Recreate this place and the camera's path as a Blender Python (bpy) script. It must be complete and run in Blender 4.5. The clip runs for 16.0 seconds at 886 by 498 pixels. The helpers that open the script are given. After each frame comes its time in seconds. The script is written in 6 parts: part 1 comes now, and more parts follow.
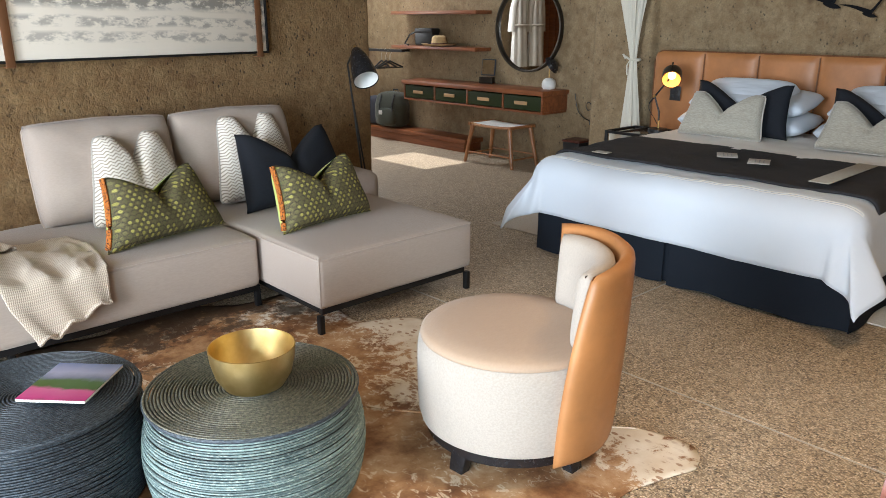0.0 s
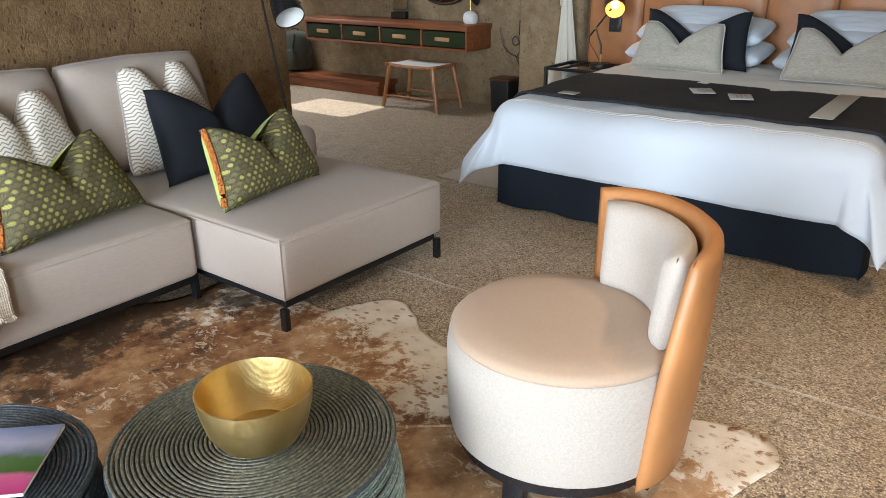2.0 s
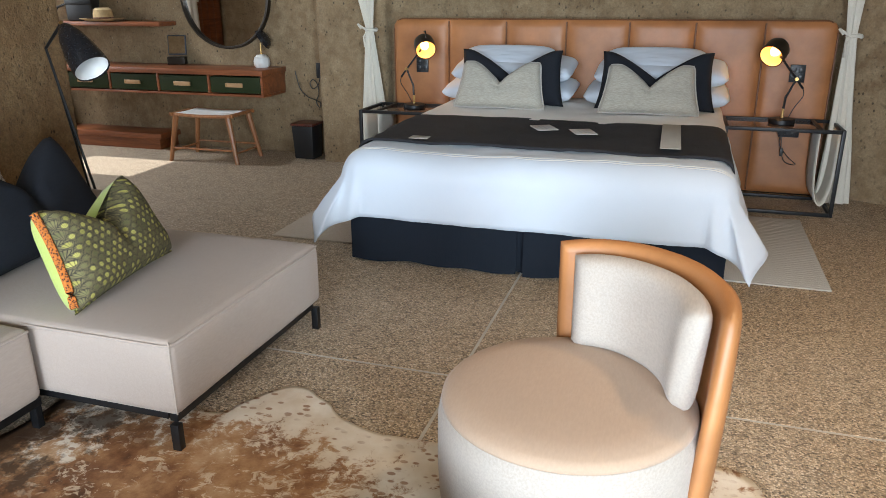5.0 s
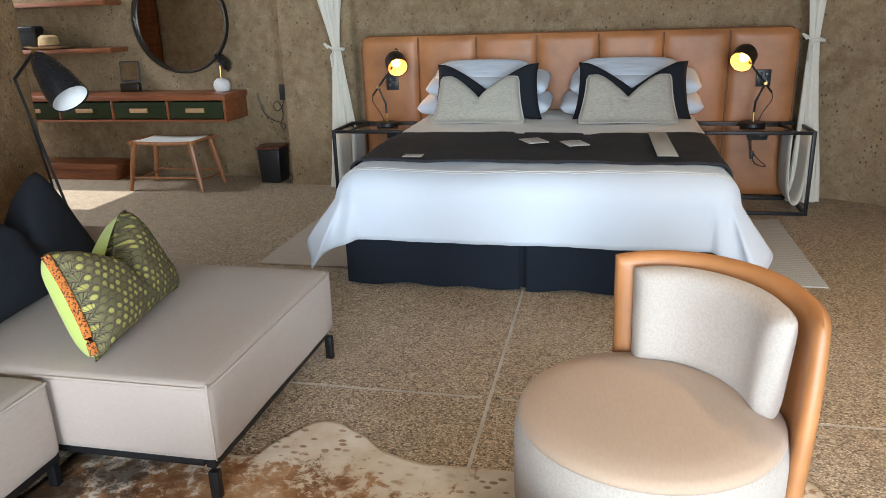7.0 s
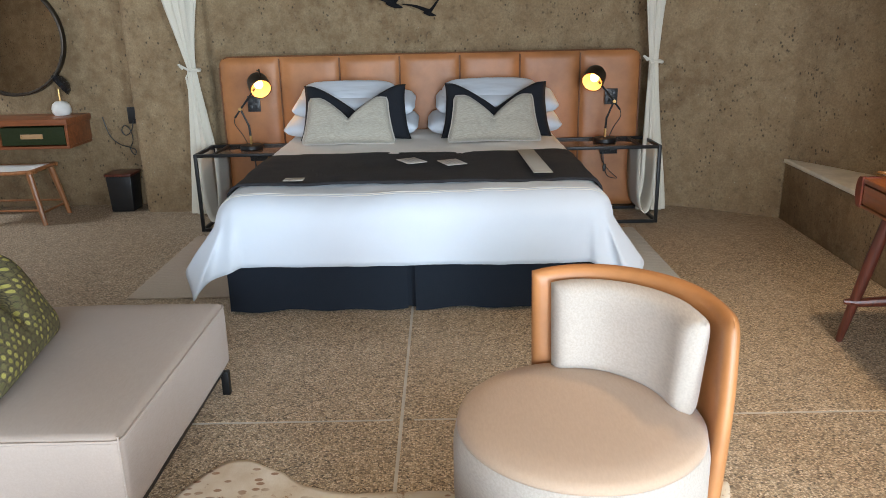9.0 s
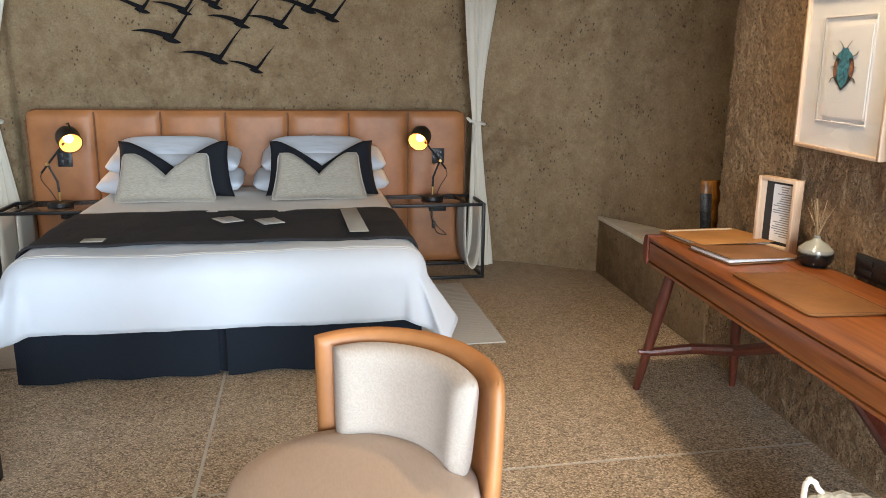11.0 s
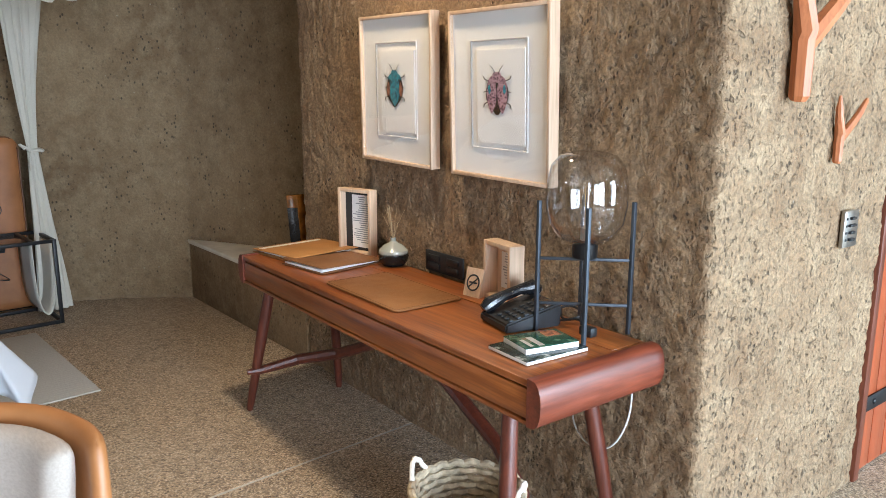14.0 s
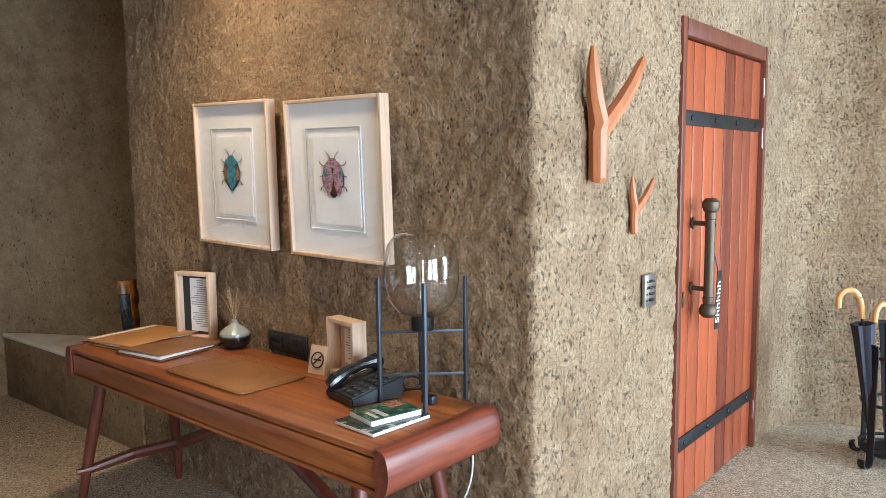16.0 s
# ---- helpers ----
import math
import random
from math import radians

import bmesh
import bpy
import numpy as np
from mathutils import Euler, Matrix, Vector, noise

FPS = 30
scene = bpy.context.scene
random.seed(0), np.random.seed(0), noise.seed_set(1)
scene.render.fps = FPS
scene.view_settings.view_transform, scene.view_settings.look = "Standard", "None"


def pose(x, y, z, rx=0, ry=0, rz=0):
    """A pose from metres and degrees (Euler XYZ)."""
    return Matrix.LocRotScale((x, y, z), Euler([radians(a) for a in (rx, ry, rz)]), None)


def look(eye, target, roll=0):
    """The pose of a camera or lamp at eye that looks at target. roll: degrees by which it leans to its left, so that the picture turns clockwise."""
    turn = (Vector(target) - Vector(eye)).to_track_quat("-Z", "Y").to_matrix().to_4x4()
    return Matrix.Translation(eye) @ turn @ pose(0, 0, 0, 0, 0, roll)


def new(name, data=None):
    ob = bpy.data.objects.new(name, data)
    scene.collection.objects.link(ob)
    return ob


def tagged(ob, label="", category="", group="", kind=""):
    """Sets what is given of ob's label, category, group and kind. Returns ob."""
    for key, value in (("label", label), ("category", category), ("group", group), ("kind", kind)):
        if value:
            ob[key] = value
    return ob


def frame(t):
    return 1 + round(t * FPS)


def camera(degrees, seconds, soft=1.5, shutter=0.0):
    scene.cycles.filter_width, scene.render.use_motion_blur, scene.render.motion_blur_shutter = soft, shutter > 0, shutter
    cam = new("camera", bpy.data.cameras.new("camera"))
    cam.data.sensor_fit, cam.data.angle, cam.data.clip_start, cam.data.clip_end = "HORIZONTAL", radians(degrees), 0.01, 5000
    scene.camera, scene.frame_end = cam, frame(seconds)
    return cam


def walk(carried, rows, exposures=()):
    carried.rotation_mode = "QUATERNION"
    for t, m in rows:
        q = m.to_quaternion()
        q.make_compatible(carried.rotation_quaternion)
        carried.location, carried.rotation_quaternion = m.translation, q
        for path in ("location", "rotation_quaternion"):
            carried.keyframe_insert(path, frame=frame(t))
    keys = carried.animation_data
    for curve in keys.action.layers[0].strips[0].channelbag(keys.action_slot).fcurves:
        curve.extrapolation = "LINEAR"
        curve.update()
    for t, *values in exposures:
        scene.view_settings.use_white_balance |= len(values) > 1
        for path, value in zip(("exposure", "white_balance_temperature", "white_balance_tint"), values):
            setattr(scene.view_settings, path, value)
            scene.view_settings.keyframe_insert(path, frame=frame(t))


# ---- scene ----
cam = camera(61.6, 16.0, 0.7)
PATH = [
    (0, (0.911, 1.704, 1.419), (2.213, 3.104, 0.831), 0.1),
    (0.5, (0.896, 1.84, 1.409), (2.223, 3.215, 0.821), 0.5),
    (1, (0.941, 2.008, 1.389), (2.291, 3.344, 0.762), 0.3),
    (1.5, (1.004, 2.195, 1.383), (2.4, 3.451, 0.693), 0.2),
    (2, (1.022, 2.389, 1.373), (2.492, 3.525, 0.632), -0.6),
    (2.5, (0.994, 2.569, 1.363), (2.545, 3.58, 0.605), -1.9),
    (3, (0.996, 2.646, 1.36), (2.606, 3.552, 0.594), -0.5),
    (3.5, (1.038, 2.768, 1.369), (2.697, 3.6, 0.623), -0.6),
    (4, (1.081, 2.862, 1.378), (2.797, 3.616, 0.68), -0.9),
    (4.2, (1.074, 2.901, 1.376), (2.816, 3.611, 0.697), -0.8),
    (6.3, (0.937, 3.233, 1.398), (2.764, 3.707, 0.736), -0.7),
    (6.5, (0.957, 3.274, 1.389), (2.792, 3.74, 0.745), -1.2),
    (7, (0.996, 3.355, 1.383), (2.851, 3.776, 0.763), -1.9),
    (7.5, (0.994, 3.443, 1.388), (2.871, 3.787, 0.787), -2.4),
    (8, (0.967, 3.544, 1.398), (2.859, 3.758, 0.788), -3.3),
    (8.2, (0.964, 3.576, 1.399), (2.859, 3.726, 0.778), -3.3),
    (10.3, (0.967, 3.447, 1.44), (2.899, 3.3, 0.942), 0.8),
    (10.5, (0.964, 3.394, 1.438), (2.894, 3.205, 0.949), 0.7),
    (11, (0.966, 3.338, 1.437), (2.88, 2.974, 0.985), 0.7),
    (11.5, (0.97, 3.307, 1.436), (2.86, 2.81, 1.009), 0.9),
    (12, (0.973, 3.273, 1.438), (2.829, 2.652, 1.025), 0.9),
    (12.5, (0.99, 3.244, 1.439), (2.785, 2.458, 1.038), 0.8),
    (13, (0.992, 3.247, 1.441), (2.692, 2.268, 1.052), 1.0),
    (13.5, (0.999, 3.286, 1.447), (2.58, 2.124, 1.06), 0.6),
    (14, (0.981, 3.329, 1.455), (2.438, 2.02, 1.051), 0.1),
    (14.5, (0.966, 3.366, 1.451), (2.318, 1.945, 1.058), -0.2),
    (15, (0.94, 3.389, 1.461), (2.201, 1.875, 1.119), -0.5),
    (15.5, (0.913, 3.401, 1.475), (2.096, 1.811, 1.203), -0.6),
    (16, (0.898, 3.416, 1.489), (2.058, 1.801, 1.276), -0.6),
]
# the picture cools and dims a little as the camera turns to the entrance
EXPOSURES = [(0, -0.06, 6500, 10), (4, 0.02, 6250, 9), (8, 0.04, 6250, 9), (11, 0.08, 6450, 10), (14, 0.0, 5850, 8), (16, -0.12, 5800, 8)]
walk(cam, [(t, look(eye, target, roll)) for t, eye, target, roll in PATH], EXPOSURES)

# ---- world, sun, windows' light ----
world = bpy.data.worlds.new("world")
scene.world = world
world.use_nodes = True
wn = world.node_tree
sky = wn.nodes.new("ShaderNodeTexSky")
sky.sky_type = "NISHITA"
sky.sun_disc = False
sky.sun_elevation = radians(62)
sky.sun_rotation = radians(0)
wn.links.new(sky.outputs[0], wn.nodes["Background"].inputs[0])
wn.nodes["Background"].inputs[1].default_value = 0.1
sun_data = bpy.data.lights.new("sun", "SUN")
sun_data.energy, sun_data.angle, sun_data.color = 5.0, radians(0.5), (1.0, 0.97, 0.92)
sun = new("sun", sun_data)
sun.matrix_world = look((0, 0, 0), (0, -math.cos(radians(62)), -math.sin(radians(62))))


def area(name, at, target, sx, sy, watts, color):
    d = bpy.data.lights.new(name, "AREA")
    d.shape, d.size, d.size_y, d.energy, d.color = "RECTANGLE", sx, sy, watts, color
    ob = new(name, d)
    ob.matrix_world = look(at, target)
    return ob


DAY = (0.79, 0.89, 1.0)
# unseen west windows; the one at y 4.35 is added to brighten the sofa
for wy, watts, tone in ((-0.75, 475, (0.68, 0.865, 1.0)), (2.75, 420, DAY), (4.35, 160, DAY)):
    area("window_light", (-2.85, wy, 1.4), (3, wy, 1.1), 1.35, 2.4, watts, tone)
# fill lamp at an added, unseen window; brightens the dressing corner
area("window_light", (4.9, 10.12, 1.6), (4.9, 5, 1.1), 1.9, 1.3, 38, (0.97, 0.98, 1.0))
# fill lamp in the added roof opening, to brighten the dressing corner
area("roof_light", (6.05, 9.2, 2.96), (6.05, 9.2, 0), 0.5, 0.9, 75, (0.9, 0.95, 1.0))


def spot(name, at, target, watts, cone, color, r=0.03):
    d = bpy.data.lights.new(name, "SPOT")
    d.energy, d.spot_size, d.spot_blend, d.color, d.shadow_soft_size = watts, radians(cone), 0.9, color, r
    ob = new(name, d)
    ob.matrix_world = look(at, target)
    return ob


WARM = (1.0, 0.72, 0.42)

# ---- materials ----
MATS = {}


def rgba(c):
    return (c[0], c[1], c[2], 1.0)


class Nodes:
    """Short hand for a node material."""

    def __init__(self, name):
        self.m = bpy.data.materials.new(name)
        self.m.use_nodes = True
        self.t = self.m.node_tree
        self.b = self.t.nodes["Principled BSDF"]
        self.co = self.t.nodes.new("ShaderNodeTexCoord")
        MATS[name] = self.m

    def node(self, kind, ins=None, **props):
        n = self.t.nodes.new(kind)
        if "operation" in props:
            n.operation = props["operation"]
        if "feature" in props:
            n.feature = props["feature"]
        if "bands_direction" in props:
            n.bands_direction = props["bands_direction"]
        if "data_type" in props:
            n.data_type = props["data_type"]
        if "blend_type" in props:
            n.blend_type = props["blend_type"]
        for k, v in (ins or {}).items():
            self.put(n.inputs[k], v)
        return n

    def put(self, socket, v):
        if isinstance(v, bpy.types.NodeSocket):
            self.t.links.new(v, socket)
        else:
            socket.default_value = v

    def coord(self, scale=(1, 1, 1), rot=(0, 0, 0), kind="Object"):
        n = self.node("ShaderNodeMapping", {"Scale": scale, "Rotation": rot})
        self.t.links.new(self.co.outputs[kind], n.inputs["Vector"])
        return n.outputs[0]

    def noise(self, scale, detail=4, rough=0.6, vec=None, dist=0.0):
        return self.node("ShaderNodeTexNoise", {"Vector": vec or self.coord(), "Scale": scale, "Detail": detail, "Roughness": rough, "Distortion": dist}).outputs[0]

    def voronoi(self, scale, vec=None, feature="F1", out=0, rnd=1.0):
        n = self.node("ShaderNodeTexVoronoi", {"Vector": vec or self.coord(), "Scale": scale, "Randomness": rnd}, feature=feature)
        return n.outputs[out]

    def ramp(self, fac, stops, interp="LINEAR"):
        n = self.node("ShaderNodeValToRGB")
        n.color_ramp.interpolation = interp
        e = n.color_ramp.elements
        while len(e) < len(stops):
            e.new(0.5)
        for el, (p, c) in zip(e, stops):
            el.position = p
            el.color = rgba(c) if isinstance(c, tuple) else (c, c, c, 1)
        self.t.links.new(fac, n.inputs[0])
        return n.outputs[0]

    def mix(self, fac, a, b, mode="MIX"):
        n = self.node("ShaderNodeMix", data_type="RGBA", blend_type=mode)
        for i, v in ((0, fac), (6, a), (7, b)):
            self.put(n.inputs[i], rgba(v) if isinstance(v, tuple) and len(v) == 3 else v)
        return n.outputs[2]

    def math(self, op, a, b=0.0, c=0.0):
        n = self.node("ShaderNodeMath", operation=op)
        for i, v in enumerate((a, b, c)):
            self.put(n.inputs[i], v)
        return n.outputs[0]

    def bump(self, height, strength, dist=0.01, normal=None):
        n = self.node("ShaderNodeBump", {"Height": height, "Strength": strength, "Distance": dist})
        if normal:
            self.t.links.new(normal, n.inputs["Normal"])
        return n.outputs[0]

    def done(self, color, rough=0.6, normal=None, **extra):
        self.put(self.b.inputs["Base Color"], rgba(color) if isinstance(color, tuple) else color)
        self.put(self.b.inputs["Roughness"], rough)
        if normal:
            self.t.links.new(normal, self.b.inputs["Normal"])
        for k, v in extra.items():
            self.put(self.b.inputs[k.replace("_", " ")], v)
        return self.m


def plain(name, c, rough=0.5, metal=0.0, var=0.12, scale=6.0, bump=0.15, fine=60.0):
    """A simple surface with two scales of variation."""
    n = Nodes(name)
    big = n.noise(scale, 3)
    small = n.noise(fine, 4)
    col = n.mix(n.ramp(big, [(0.35, 0.0), (0.7, 1.0)]), tuple(v * (1 - var) for v in c), tuple(min(1, v * (1 + var)) for v in c))
    rr = n.math("MULTIPLY_ADD", small, 0.2, max(0.02, rough - 0.1))
    return n.done(col, rr, n.bump(small, bump, 0.003), Metallic=metal)


def earth(name, pit, strength, tone=1.0, hue=(1.0, 1.0, 1.0), hole=30.0, holes=0.5, grit=0.65, flake=0.6):
    """Rough earth-coloured render with pits and straw flecks."""
    n = Nodes(name)
    big = n.noise(1.3, 5, 0.65)
    mid = n.noise(9, 5, 0.7)
    fine = n.noise(70, 5, 0.7)
    lump = n.noise(pit, 4, 0.62, n.coord((1, 1, 0.85)), 0.6)
    pits = n.ramp(lump, [(0.33, 1.0), (0.42, 0.0)])
    clump = n.ramp(n.noise(3.2, 3), [(0.42, 0.35), (0.6, 1.0)])
    pits = n.math("MULTIPLY", pits, clump)
    k = tone

    def tint(red, green, blue):
        return (red * k * hue[0], green * k * hue[1], blue * k * hue[2])
    col = n.mix(n.ramp(big, [(0.3, 0.0), (0.7, 1.0)]), tint(0.198, 0.117, 0.058), tint(0.355, 0.237, 0.134))
    col = n.mix(n.ramp(mid, [(0.42, 0.0), (0.72, 0.6)]), col, tint(0.45, 0.335, 0.205))
    col = n.mix(n.ramp(fine, [(0.38, grit), (0.6, 0.0)]), col, tint(0.10, 0.07, 0.042))
    spots = n.ramp(n.voronoi(17), [(0.05, 1.0), (0.11, 0.0)])
    col = n.mix(n.math("MULTIPLY", spots, n.ramp(n.noise(2.1, 2), [(0.5, 0.0), (0.65, 0.5)])), col, tint(0.5, 0.46, 0.38))
    col = n.mix(n.math("MULTIPLY", pits, flake), col, tint(0.07, 0.05, 0.032))
    dot = n.ramp(n.voronoi(hole, n.coord((1, 1, 0.7))), [(0.16, 1.0), (0.27, 0.0)])
    dot = n.math("MULTIPLY", dot, n.ramp(n.noise(6.0, 3), [(0.49, 0.0), (0.60, 1.0)]))
    col = n.mix(n.math("MULTIPLY", dot, holes), col, tint(0.045, 0.032, 0.022))
    straw = n.ramp(n.voronoi(34, n.coord((1.0, 1.0, 2.4), (0.4, 0.7, 0.3))), [(0.05, 1.0), (0.09, 0.0)])
    col = n.mix(n.math("MULTIPLY", straw, 0.3), col, tint(0.62, 0.50, 0.33))
    pits = n.math("MAXIMUM", pits, n.math("MULTIPLY", dot, holes))
    h = n.math("SUBTRACT", n.math("MULTIPLY_ADD", mid, 0.6, n.math("MULTIPLY_ADD", fine, 0.5, n.math("MULTIPLY", lump, 0.8))), n.math("MULTIPLY", pits, 0.8))
    return n.done(col, 0.92, n.bump(h, strength, 0.016))


earth("earth_rough", 52, 1.0, 1.14, (1.0, 1.0, 1.0), 52.0, 0.8, 0.6, 0.4)
earth("earth_smooth", 30, 0.5, 0.90, (0.96, 1.0, 0.97), 34.0, 0.8, 0.3, 0.35)
earth("earth_warm", 30, 0.6, 0.84, (1.08, 0.98, 0.78), 32.0, 0.9, 0.45, 0.45)


def aggregate():
    n = Nodes("aggregate")
    cell = n.node("ShaderNodeTexVoronoi", {"Vector": n.coord(), "Scale": 150.0})
    tone = n.ramp(cell.outputs["Color"], [(0.15, (0.06, 0.042, 0.028)), (0.35, (0.36, 0.26, 0.165)), (0.55, (0.56, 0.43, 0.29)), (0.8, (0.70, 0.58, 0.43)), (1.0, (0.8, 0.72, 0.6))])
    grout = n.ramp(cell.outputs["Distance"], [(0.40, 0.0), (0.70, 0.7)])
    col = n.mix(grout, tone, (0.20, 0.155, 0.11))
    big = n.noise(0.9, 5, 0.6)
    col = n.mix(n.ramp(big, [(0.35, 0.0), (0.7, 0.22)]), col, (0.56, 0.46, 0.35))
    n2 = n.noise(14, 4)
    col = n.mix(n.ramp(n2, [(0.45, 0.0), (0.75, 0.3)]), col, (0.17, 0.13, 0.09))
    return n.done(col, n.math("MULTIPLY_ADD", n2, 0.25, 0.5), n.bump(n.math("SUBTRACT", 1.0, cell.outputs["Distance"]), 0.5, 0.004))


aggregate()


def wood(name, dark, light, axis=0, scale=1.0, rough=0.38, coat=0.15, rnd=0.0):
    """Grain along one axis; rnd: change of tone from piece to piece."""
    n = Nodes(name)
    st = [7.0 * scale] * 3
    st[axis] = 0.55 * scale
    vec = n.coord(tuple(st))
    if rnd:
        info = n.node("ShaderNodeObjectInfo")
        vec = n.node("ShaderNodeVectorMath", {0: vec, 1: n.node("ShaderNodeCombineXYZ", {0: n.math("MULTIPLY", info.outputs["Random"], 37.0), 1: n.math("MULTIPLY", info.outputs["Random"], 91.0)}).outputs[0]}, operation="ADD").outputs[0]
    a = n.noise(2.4, 6, 0.62, vec, 1.2)
    st2 = [v * 9 for v in st]
    st2[axis] = 3.0 * scale
    b = n.noise(2.0, 3, 0.5, n.coord(tuple(st2)))
    col = n.ramp(a, [(0.28, dark), (0.5, tuple((p + q) / 2 for p, q in zip(dark, light))), (0.72, light)])
    col = n.mix(n.ramp(b, [(0.35, 0.3), (0.55, 0.0)]), col, tuple(v * 0.55 for v in dark))
    if rnd:
        col = n.mix(rnd, col, n.ramp(info.outputs["Random"], [(0.0, tuple(v * 0.75 for v in dark)), (0.4, tuple((p + q) / 2 for p, q in zip(dark, light))), (0.75, light), (1.0, tuple(min(1, v * 1.35) for v in light))]))
    return n.done(col, n.math("MULTIPLY_ADD", b, 0.25, rough - 0.1), n.bump(b, 0.12, 0.002), Coat_Weight=coat, Coat_Roughness=0.25)


wood("desk_wood", (0.15, 0.036, 0.008), (0.42, 0.135, 0.028), 0, 1.0, 0.34, 0.3)
wood("dark_wood", (0.055, 0.013, 0.008), (0.16, 0.038, 0.019), 2, 1.4)
wood("end_wood", (0.085, 0.017, 0.009), (0.25, 0.056, 0.024), 1)
wood("door_wood", (0.10, 0.016, 0.009), (0.38, 0.082, 0.026), 2, 0.8, 0.34, 0.35, 0.55)
wood("jamb_wood", (0.07, 0.017, 0.009), (0.20, 0.052, 0.022), 2, 0.8, 0.45)
wood("shelf_wood", (0.14, 0.038, 0.013), (0.33, 0.105, 0.034), 1)
wood("stool_wood", (0.25, 0.09, 0.028), (0.46, 0.2, 0.075), 2, 1.6)
wood("pale_wood", (0.60, 0.42, 0.28), (0.74, 0.55, 0.39), 2, 1.0, 0.5, 0.0)
wood("antler_wood", (0.32, 0.095, 0.03), (0.48, 0.17, 0.06), 2, 1.2, 0.5, 0.05)


def cloth(name, c, c2=None, weave=700.0, rough=0.9, bump=0.35, mottled=0.5, sheen=0.2, gloss=0.5):
    n = Nodes(name)
    c2 = c2 or tuple(v * 0.78 for v in c)
    wx = n.node("ShaderNodeTexWave", {"Vector": n.coord(), "Scale": weave / 6.3, "Distortion": 1.5, "Detail": 2.0}, bands_direction="X").outputs[0]
    wz = n.node("ShaderNodeTexWave", {"Vector": n.coord(), "Scale": weave / 6.3, "Distortion": 1.5, "Detail": 2.0}, bands_direction="Z").outputs[0]
    wy = n.node("ShaderNodeTexWave", {"Vector": n.coord(), "Scale": weave / 6.3, "Distortion": 1.5, "Detail": 2.0}, bands_direction="Y").outputs[0]
    w = n.math("ADD", n.math("MULTIPLY", wx, wz), wy)
    thread = n.noise(180, 3, 0.6, n.coord((0.25, 1, 1)))
    col = n.mix(n.math("MULTIPLY", n.ramp(thread, [(0.35, 0.0), (0.65, 1.0)]), mottled), c, c2)
    col = n.mix(n.ramp(n.noise(3.5, 4), [(0.4, 0.0), (0.8, 0.25)]), col, tuple(v * 0.85 for v in c))
    return n.done(col, rough, n.bump(n.math("ADD", w, thread), bump, 0.0015), Sheen_Weight=sheen, Sheen_Roughness=0.5, Specular_IOR_Level=gloss)


cloth("sofa_cloth", (0.41, 0.335, 0.285), (0.35, 0.285, 0.24), 1600, 0.9, 0.2)
cloth("chair_cloth", (0.45, 0.32, 0.225), (0.39, 0.275, 0.195), 1600, 0.9, 0.15)
cloth("cushion_linen", (0.45, 0.415, 0.37), (0.33, 0.30, 0.265), 1500, 0.9, 0.25, 0.6)
cloth("white_cotton", (0.55, 0.59, 0.65), (0.525, 0.565, 0.625), 1500, 0.85, 0.08, 0.3)
cloth("grey_linen", (0.41, 0.375, 0.31), (0.27, 0.245, 0.2), 1500, 0.9, 0.3, 0.8)
cloth("cream_sheet", (0.80, 0.75, 0.69), (0.75, 0.70, 0.63), 900, 0.9, 0.15)
cloth("charcoal_cloth", (0.011, 0.0125, 0.017), (0.007, 0.008, 0.012), 1600, 0.9, 0.1, sheen=0.0, gloss=0.3)
cloth("runner_cloth", (0.018, 0.017, 0.020), (0.013, 0.012, 0.015), 900, sheen=0.0, gloss=0.5)
cloth("skirt_cloth", (0.010, 0.014, 0.022), (0.007, 0.010, 0.016), 600, sheen=0.0, gloss=0.3)
cloth("net_cloth", (0.62, 0.58, 0.49), (0.52, 0.48, 0.40), 300, 0.9, 0.2)
cloth("rug_brown", (0.46, 0.38, 0.29), (0.38, 0.31, 0.24), 500, 0.95, 0.2, 0.8)
cloth("rug_weave", (0.47, 0.45, 0.40), (0.39, 0.37, 0.33), 500, 0.95, 0.2, 0.8)
cloth("chair_linen", (0.46, 0.40, 0.345), (0.35, 0.30, 0.255), 1500, 0.9, 0.25, 0.6)
cloth("lime_back", (0.52, 0.62, 0.14), (0.46, 0.55, 0.11), 900)


def knit():
    """Rows of small stitches."""
    n = Nodes("cream_knit")
    wy = n.node("ShaderNodeTexWave", {"Vector": n.coord((1, 1, 1)), "Scale": 42.0, "Distortion": 1.4, "Detail": 2.0}, bands_direction="X").outputs[0]
    wx = n.node("ShaderNodeTexWave", {"Vector": n.coord((0, 0.7, 0.7)), "Scale": 74.0, "Distortion": 1.6, "Detail": 2.0}, bands_direction="DIAGONAL").outputs[0]
    st = n.math("MULTIPLY", n.math("ADD", wy, 0.25), n.math("ADD", wx, 0.25))
    fine = n.noise(260, 3)
    col = n.mix(n.ramp(st, [(0.1, 1.0), (0.5, 0.0)]), (0.66, 0.56, 0.455), (0.42, 0.33, 0.25))
    col = n.mix(n.ramp(n.noise(4, 3), [(0.4, 0.0), (0.8, 0.3)]), col, (0.56, 0.455, 0.36))
    n.done(col, 0.95, n.bump(n.math("MULTIPLY_ADD", fine, 0.15, st), 0.6, 0.003), Sheen_Weight=0.3)


knit()
cloth("pack_cloth", (0.055, 0.06, 0.045), (0.035, 0.04, 0.03), 300)
cloth("green_leather", (0.022, 0.032, 0.009), (0.014, 0.021, 0.006), 300, 0.6, sheen=0.0, gloss=0.2)
cloth("robe_cotton", (0.8, 0.79, 0.75), (0.7, 0.69, 0.65), 300)


